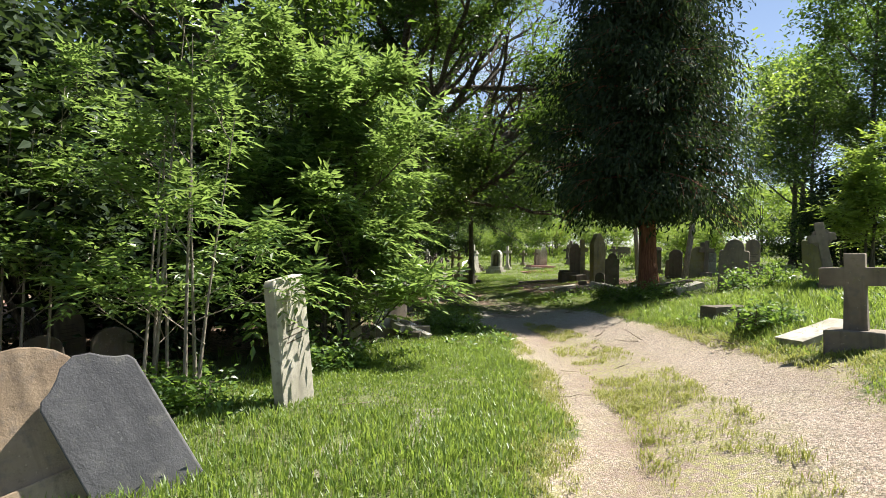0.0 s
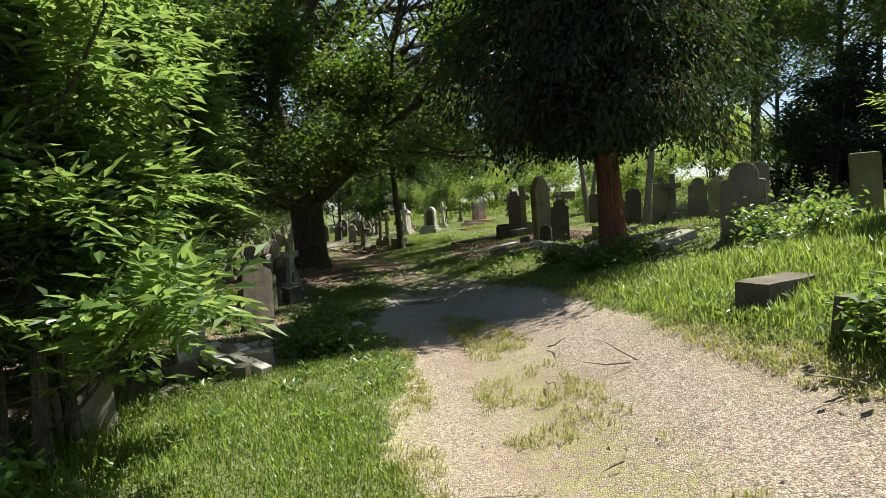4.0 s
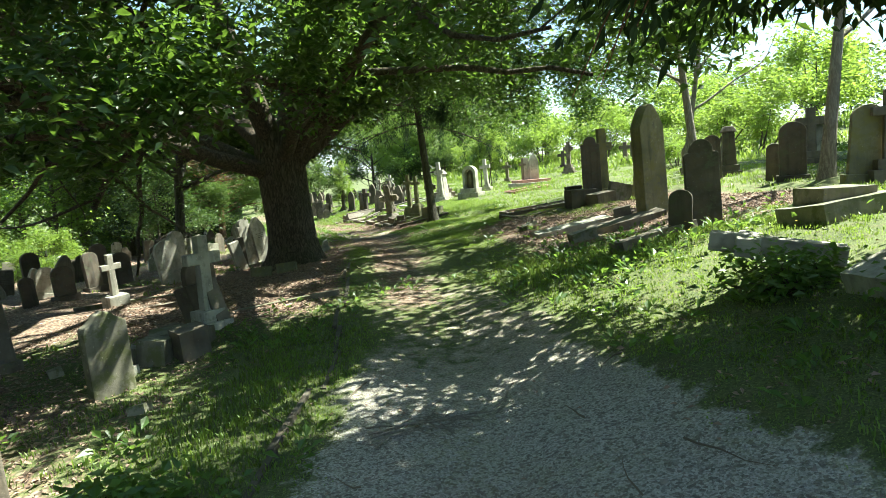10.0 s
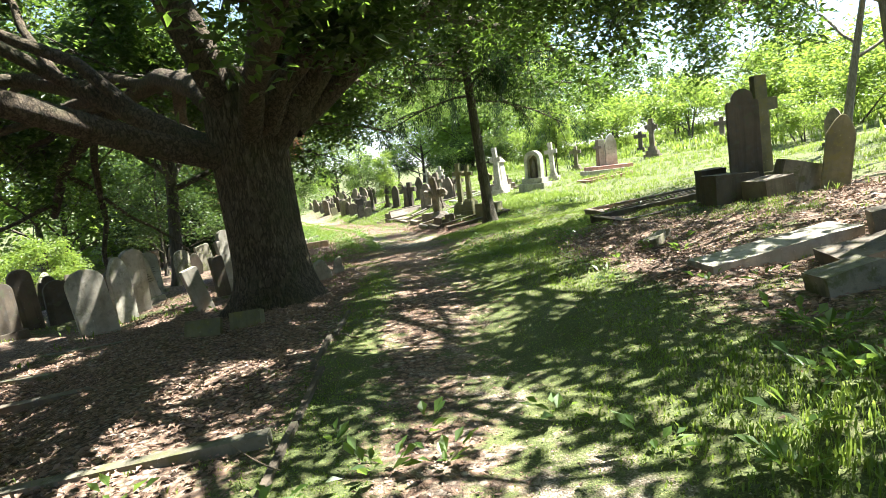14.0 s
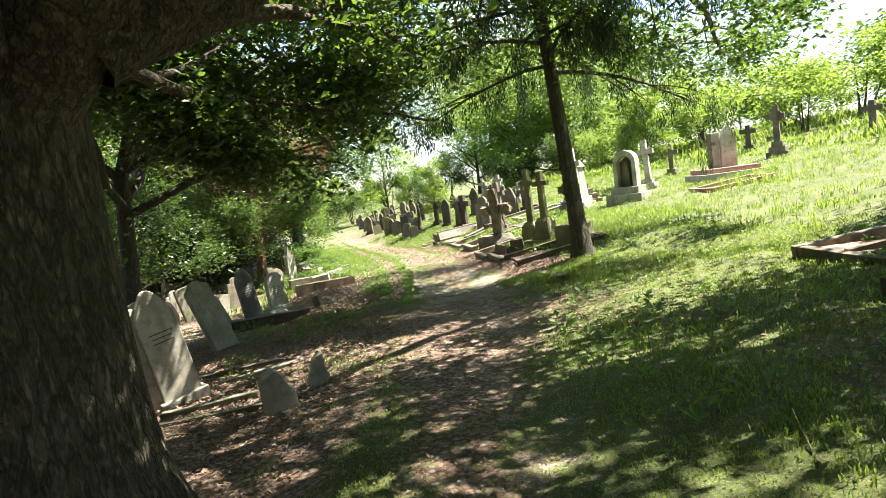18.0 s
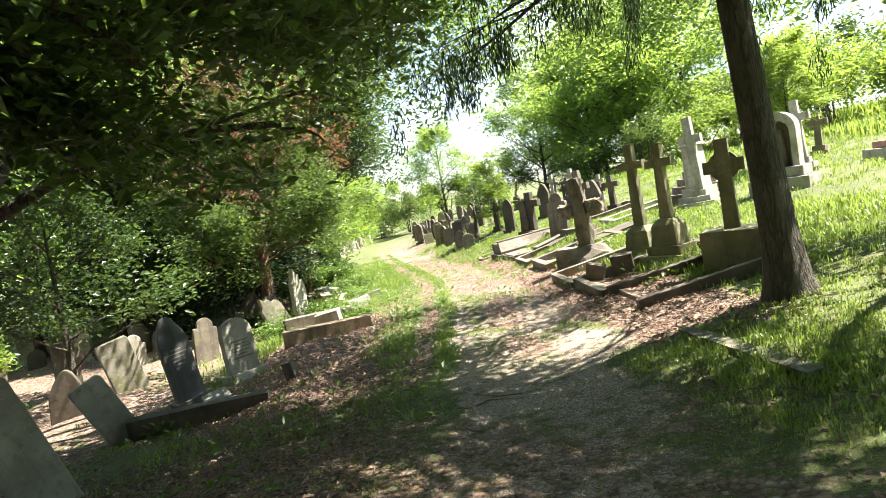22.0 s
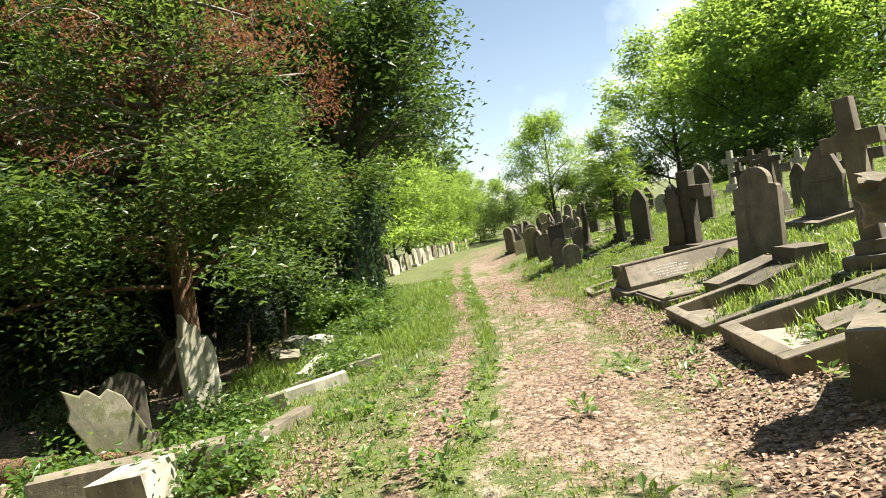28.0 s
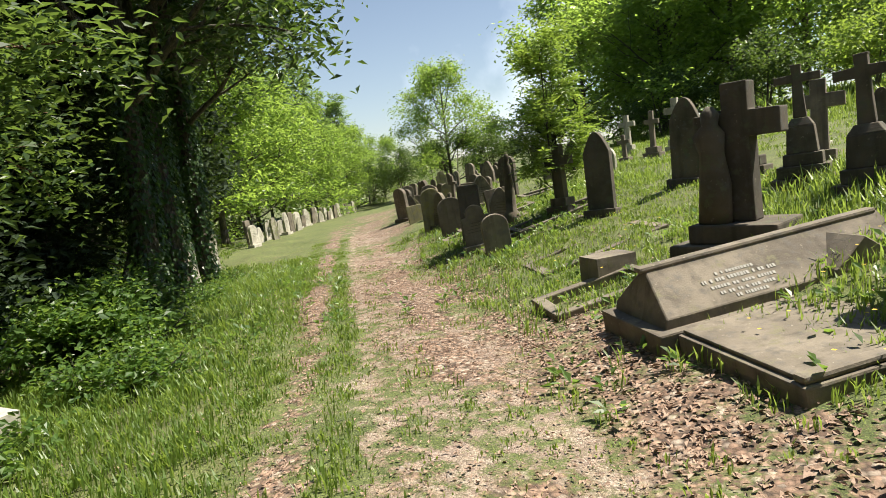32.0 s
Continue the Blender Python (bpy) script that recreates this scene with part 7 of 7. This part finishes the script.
block(*spot(38.3, -4.0), 1.7, 0.2, 0.26, turn_at(38) + 10, "dark", 0, 0, label="dark grave kerb beside a leaning stone", name="kerb_stone")
block(-14.86, 34.25, 0.32, 0.3, 0.3, turn_at(38) + 30, "white", 10, 12, label="white stone block tipped on a kerb end")
block(*spot(39.3, -3.0), 0.16, 0.1, 0.26, 10, "grey", 12)
block(*spot(42.6, -2.9), 1.7, 0.25, 0.26, turn_at(43) + 12, "brown", label="brownish kerb stone at the track's edge", name="kerb_stone")
block(*spot(44.5, -3.3), 1.5, 0.22, 0.28, turn_at(44) + 20, "grey", label="broken grey kerb stone at the track's edge", name="kerb_stone")
block(*spot(44.1, -3.0), 0.5, 0.4, 0.32, 30, "white", 8, label="pale broken block on a kerb")
block(*spot(45.6, -2.5), 1.2, 0.2, 0.12, turn_at(45) + 75, "grey", label="sunken kerb stone in grass", name="kerb_stone")
for n, (s, d, l, a) in enumerate(((47.6, -2.75, 1.2, 25), (48.4, -2.45, 1.3, 20), (49.0, -2.95, 1.0, 85), (46.9, -3.2, 0.9, 10), (50.0, -3.3, 1.0, 30))):
    block(*spot(s, d), l, 0.16, 0.14, turn_at(s) + a, ("white", "mossy")[n % 2], 4, label="broken pale kerb stone in weeds", name="kerb_stone")
for n, (s, d, h) in enumerate(((50.4, -3.55, 0.42), (50.9, -3.8, 0.36), (50.5, -3.95, 0.3), (51.1, -3.35, 0.3), (49.6, -3.5, 0.26))):
    block(*spot(s, d), 0.38, 0.30, h, 35 * n, ("white", "brown", "grey", "white", "grey")[n], 10 * math.sin(n * 2), 8, label="tumbled pale stone block in a heap")
block(-8.6, 34.35, 2.1, 0.13, 0.05, -58.6, "mossy", label="thin kerb stone edging the leaf litter", name="kerb_stone", rough=0.006)
block(*spot(40.9, 1.95), 0.30, 0.12, 0.34, turn_at(41) - 30, "grey", -14, 12, label="small tilted stone tablet inside a kerb", name="stone_tablet")
block(*spot(40.9, 2.5), 0.36, 0.12, 0.36, turn_at(41) - 30, "grey", 4, 14, label="small tilted stone tablet inside a kerb", name="stone_tablet")
block(*spot(45.3, 2.9), 0.5, 0.4, 0.12, 20, "grey", label="low stone step between graves")
block(*spot(48.0, 3.2), 0.9, 0.6, 0.2, turn_at(48), "grey", label="stone step before a tall headstone")
block(*spot(52.0, 2.7), 0.5, 0.35, 0.3, turn_at(52) + 10, "grey", label="squared grey stone block in grass")
dry = Grown(615)
for k in range(7):
    a = 0.5 + 0.22 * (k - 3)
    dry.limb((0.02 * k, -0.05 * k, 0.02), (math.cos(a), math.sin(a), 0.05), 0.62 + 0.05 * (k % 3), 0.007, 2, -0.1, 0.35, 0.8, 3, 4)
x, y = spot(15.9, -0.45)
br = thing("fallen_branch", pose(x, y, zat(x, y), 0, 0, 10), "pale dry twiggy branch lying on the track's edge", "branch")
part("stem", dry.wood("stem", BARK["pale"]), None, br)
log = Grown(610)
log.limb((0, 0, 0.12), (0.95, 0.2, 0.02), 1.8, 0.16, 0, 0.0, 0.12, sides=9)
lg = thing("fallen_log", pose(-20.6, 39.0, zat(-20.6, 39.0), 0, 0, 20), "rotten brown log lying in the yew's shade", "log")
part("stem", log.wood("stem", BARK["yew"]), None, lg)
for n, (x, y) in enumerate(((-21.9, 42.9), (-22.6, 43.4), (-22.1, 43.7))):
    g = Grown(600 + n)
    g.limb((0, 0, -0.1), (0.3 * math.sin(n * 2), 0.3 * math.cos(n * 3), 1.0), 1.1, 0.09, 0, 0.1, 0.3)
    st = thing("dead_stump", pose(x, y, zat(x, y), 0, 0, 0), "bare broken brown stump at the wood's edge", "stump")
    part("stem", g.wood("stem", BARK["yew"]), None, st)


# crowded graves beside the far track
crowd = random.Random(77)
for n in range(22):
    s, d = 55.5 + 0.95 * n, 2.0 + crowd.uniform(0, 1) * (2.2 if n % 2 else 0.5)
    headstone(*spot(s, d), crowd.uniform(0.38, 0.6), crowd.uniform(0.55, 1.15), crowd.choice(("round", "gothic", "shoulder", "flat")), turn_at(s) + crowd.uniform(-8, 8), crowd.uniform(-4, 7), crowd.choice(("dark", "grey", "grey", "olive")))
for n, (s, d) in enumerate(((56.2, 3.0), (58.8, 2.4), (60.6, 4.4), (62.5, 2.6), (65.5, 3.0))):
    kerb_grave(s, d, 1.8, 0.8, "grey", 0.13, 0.12, label="sunken stone grave kerb in the grass")


# ---------------------------------------------------------------- grass, fallen leaves, gravel
def scatter(n, seed, smin, smax, dmin, dmax):
    """n random places along the walk, with what the ground is there."""
    rng = np.random.default_rng(seed)
    s, d = rng.uniform(smin, smax, n), rng.uniform(dmin, dmax, n)
    fx = np.interp(s + 1, CUM, LN[:, 0]) - np.interp(s - 1, CUM, LN[:, 0])
    fy = np.interp(s + 1, CUM, LN[:, 1]) - np.interp(s - 1, CUM, LN[:, 1])
    l = np.hypot(fx, fy)
    x, y = np.interp(s, CUM, LN[:, 0]) + fy / l * d, np.interp(s, CUM, LN[:, 1]) - fx / l * d
    gravel, litter, dry = worn(x, y)
    return rng, x, y, s, d, gravel, litter, dry


def stuff(name, me, label, category):
    return tagged(new(name, me), label, category, kind="stuff")


def grass(name, label, n, seed, smin, smax, dmin, dmax, tall, blades, wide=0.011):
    rng, x, y, s, d, gravel, litter, dry = scatter(n, seed, smin, smax, dmin, dmax)
    p = np.stack([x, y], 1)
    keep = rng.uniform(0, 1, n) < np.clip(1.15 - 1.35 * gravel, 0, 1) * np.clip(1.05 - 1.5 * litter, 0.02, 1) * np.clip(0.95 + 0.5 * lattice(p * 0.7, 31), 0, 1)
    x, y, d, gravel, dry, s = x[keep], y[keep], d[keep], gravel[keep], dry[keep], s[keep]
    m = len(x)
    z = turf(x, y) - 0.004
    short = np.clip(1.0 - 0.75 * np.clip(gravel * 1.4 + 0.25 * dry, 0, 1), 0.25, 1) * np.clip(0.8 + 0.7 * lattice(np.stack([x, y], 1) * 0.45, 33), 0.4, 1.6)
    short *= np.where((np.abs(d) < 1.3) & ((d > -0.2) | (s > 14)), 0.6, 1.0) * np.interp(s, [12, 16, 34, 40], [1.0, 0.5, 0.5, 1.0])
    x, y, z, short = (np.repeat(q, blades) for q in (x, y, z, short))
    k = len(x)
    base = np.stack([x + rng.normal(0, 0.05, k), y + rng.normal(0, 0.05, k), z], 1)
    h = tall * short * rng.uniform(0.45, 1.25, k)
    a = rng.uniform(0, 2 * np.pi, k)
    out = np.stack([np.cos(a), np.sin(a), np.zeros(k)], 1)
    side = np.stack([-np.sin(a), np.cos(a), np.zeros(k)], 1) * (wide * rng.uniform(0.6, 1.3, k))[:, None]
    bend = rng.uniform(0.05, 0.7, k)[:, None]
    up = np.array([0, 0, 1.0])
    mid = base + (up * 0.55 + out * bend * 0.22) * h[:, None]
    tip = base + (up * (1 - 0.25 * bend) + out * bend * 0.85) * h[:, None]
    v = np.stack([base, mid + side, tip, mid - side], 1).reshape(-1, 3)
    f = np.arange(4 * k).reshape(-1, 4)
    stuff(name, mesh_from(name, v, f, LEAF["grass"]), label, "grass")


grass("verge_grass", "fresh green grass along the track's verges", 25000, 701, -3, 40, -4.2, 5.2, 0.115, 11, 0.006)
grass("verge_grass", "fine bright grass beside the first headstones", 26000, 707, -2, 12, -3.6, 5.5, 0.145, 8, 0.0055)
grass("verge_grass", "fresh green grass between the graves", 20000, 702, 38, 62, -4.5, 6.5, 0.17, 10, 0.0075)
grass("bank_grass", "long rough grass over the sunny bank", 14500, 703, 2, 75, 5, 17, 0.22, 9, 0.009)
grass("verge_grass", "green grass in the dappled shade beside the oak", 14500, 709, 15, 37, -1.7, 5.2, 0.13, 8, 0.006)
grass("slope_grass", "thin grass under the trees on the lower slope", 9000, 704, 0, 75, -16, -4, 0.2, 7, 0.014)
grass("bank_grass", "tall meadow growth on the far bank", 8000, 705, 30, 90, 15, 42, 0.6, 6, 0.035)
grass("track_grass", "short turf on the crown of the track", 7000, 706, -2, 36, -1.3, 2.8, 0.10, 8, 0.006)
grass("track_grass", "green turf strip between the wheel tracks", 8000, 708, 35, 66, -1.2, 0.6, 0.08, 8, 0.005)


def tufts():
    """Short yellowing tufts on the crown and edges of the gravel."""
    rng, x, y, s, d, gravel, litter, dry = scatter(15000, 712, -2, 15, -0.6, 3.2)
    p = np.stack([x, y], 1)
    keep = (dry > 0.25) & (rng.uniform(0, 1, len(x)) < np.clip(0.45 + 0.9 * lattice(p * 1.2, 71) + 0.4 * lattice(p * 3.3, 72), 0, 1))
    x, y = np.repeat(x[keep], 14), np.repeat(y[keep], 14)
    k = len(x)
    base = np.stack([x + rng.normal(0, 0.035, k), y + rng.normal(0, 0.035, k), turf(x, y) - 0.003], 1)
    a = rng.uniform(0, 6.283, k)
    h = rng.uniform(0.03, 0.085, k)[:, None]
    out = np.stack([np.cos(a), np.sin(a), np.zeros(k)], 1)
    side = np.stack([-np.sin(a), np.cos(a), np.zeros(k)], 1) * 0.004
    bend = rng.uniform(0.2, 1.1, k)[:, None]
    mid, tip = base + (np.array([0, 0, 0.6]) + out * bend * 0.3) * h, base + (np.array([0, 0, 0.9]) + out * bend) * h
    v = np.stack([base, mid + side, tip, mid - side], 1).reshape(-1, 3)
    stuff("track_grass", mesh_from("track_grass", v, np.arange(4 * k).reshape(-1, 4), LEAF["tuft"]), "short yellow-green tufts on the crown of the gravel track", "grass")


tufts()


def weeds():
    rng, x, y, s, d, gravel, litter, dry = scatter(5200, 711, -2, 60, -4.5, 5.5)
    p = np.stack([x, y], 1)
    keep = (rng.uniform(0, 1, len(x)) < np.clip(0.25 + 0.9 * lattice(p * 0.6, 41), 0, 1)) & (gravel < 0.35) & (rng.uniform(0, 1, len(x)) > litter * 0.8)
    x, y = x[keep], y[keep]
    c = np.stack([x, y, turf(x, y) + 0.03], 1)
    n = 9
    c = np.repeat(c, n, 0)
    a = rng.uniform(0, 6.283, len(c))
    d_ = unit(np.stack([np.cos(a), np.sin(a), rng.uniform(0.1, 1.0, len(c))], 1))
    c = c + d_ * np.array([1, 1, 1.2]) * rng.uniform(0.0, 0.14, (len(c), 1))
    u = unit(np.stack([rng.normal(0, 0.3, len(c)), rng.normal(0, 0.3, len(c)), np.ones(len(c))], 1))
    L = rng.uniform(0.05, 0.13, len(c))
    v, f = kites(c, d_, u, L, L * 0.5)
    stuff("low_weeds", mesh_from("low_weeds", v, f, LEAF["weed"]), "broad-leaved low weeds along the verges", "weeds")


weeds()


def litter_leaves(n, seed, smin, smax, dmin, dmax):
    rng, x, y, s, d, gravel, litter, dry = scatter(n, seed, smin, smax, dmin, dmax)
    keep = rng.uniform(0, 1, n) < np.clip(litter * 1.25 - 0.1, 0.015, 1)
    x, y, s, d = x[keep], y[keep], s[keep], d[keep]
    c = np.stack([x, y, turf(x, y) + rng.uniform(0.002, 0.022, len(x))], 1)
    a = rng.uniform(0, 6.283, len(c))
    d_ = unit(np.stack([np.cos(a), np.sin(a), rng.normal(0, 0.25, len(c))], 1))
    u = unit(np.stack([rng.normal(0, 0.4, len(c)), rng.normal(0, 0.4, len(c)), np.ones(len(c))], 1))
    L = rng.uniform(0.022, 0.062, len(c)) * np.where(np.abs(d) < 1.25, 0.6, 1.0)
    v, f = kites(c, d_, u, L, L * rng.uniform(0.4, 0.7, len(c)), 0.18)
    stuff("fallen_leaves", mesh_from("fallen_leaves", v, f, LITTER), "dry brown fallen leaves beside the track", "fallen leaves")


litter_leaves(130000, 721, 14, 37, -5.5, 6.5)
litter_leaves(170000, 722, 34, 58, -5, 3.6)


def pebbles():
    rng, x, y, s, d, gravel, litter, dry = scatter(60000, 731, -3, 56, -1.6, 3.0)
    keep = rng.uniform(0, 1, len(x)) < gravel * np.interp(s, [0, 18, 22, 40, 60], [1, 1, 0.4, 0.5, 0.5])
    x, y = x[keep], y[keep]
    n = len(x)
    r = rng.uniform(0.004, 0.012, n) * np.where(rng.uniform(0, 1, n) < 0.04, 2.0, 1)
    c = np.stack([x, y, turf(x, y) - 0.002], 1)
    o = np.array([[1, 0, 0], [0, 1, 0], [-1, 0, 0], [0, -1, 0], [0.15, 0.1, 0.8]], float)
    sc = rng.uniform(0.6, 1.3, (n, 1, 3)) * r[:, None, None]
    a = rng.uniform(0, 6.283, n)
    rot = np.zeros((n, 3, 3))
    rot[:, 0, 0], rot[:, 0, 1], rot[:, 1, 0], rot[:, 1, 1], rot[:, 2, 2] = np.cos(a), -np.sin(a), np.sin(a), np.cos(a), 1
    v = np.einsum("nij,nkj->nki", rot, o[None] * sc) + c[:, None]
    t = np.array([[0, 1, 4], [1, 2, 4], [2, 3, 4], [3, 0, 4]])
    f = (np.arange(n)[:, None, None] * 5 + t[None]).reshape(-1, 3)
    stuff("gravel", mesh_from("gravel", v.reshape(-1, 3), f, PEBBLE), "loose pale gravel on the track", "gravel")


pebbles()


def sticks():
    g = Grown(741)
    rng, x, y, s, d, gravel, litter, dry = scatter(260, 741, 6, 56, -4, 4)
    for k in range(len(x)):
        a = rng.uniform(0, 6.283)
        g.limb((x[k], y[k], float(ground(x[k], y[k])[0]) + 0.012), (math.cos(a), math.sin(a), 0.02), rng.uniform(0.12, 0.5), rng.uniform(0.004, 0.009), 0, 0.0, 0.35, sides=4)
    stuff("fallen_twigs", g.wood("fallen_twigs", TWIG), "thin dry twigs lying on the ground", "twigs")


sticks()


def flowers():
    rng, x, y, s, d, gravel, litter, dry = scatter(1500, 751, 4, 62, 1.6, 9)
    keep = (lattice(np.stack([x, y], 1) * 0.35, 51) > 0.15) & (gravel < 0.1) & (litter < 0.3)
    x, y = x[keep], y[keep]
    c = np.repeat(np.stack([x, y, ground(x, y) + rng.uniform(0.1, 0.3, len(x))], 1), 4, 0)
    a = np.tile(np.arange(4) * 1.57, len(x)) + 0.3
    d_ = np.stack([np.cos(a), np.sin(a), np.full(len(a), 0.2)], 1)
    v, f = kites(c, unit(d_), np.tile([0, 0, 1.0], (len(c), 1)), np.full(len(c), 0.016), 0.014)
    stuff("yellow_flowers", mesh_from("yellow_flowers", v, f, FLOWER), "small yellow flowers in the grass", "flowers")


flowers()
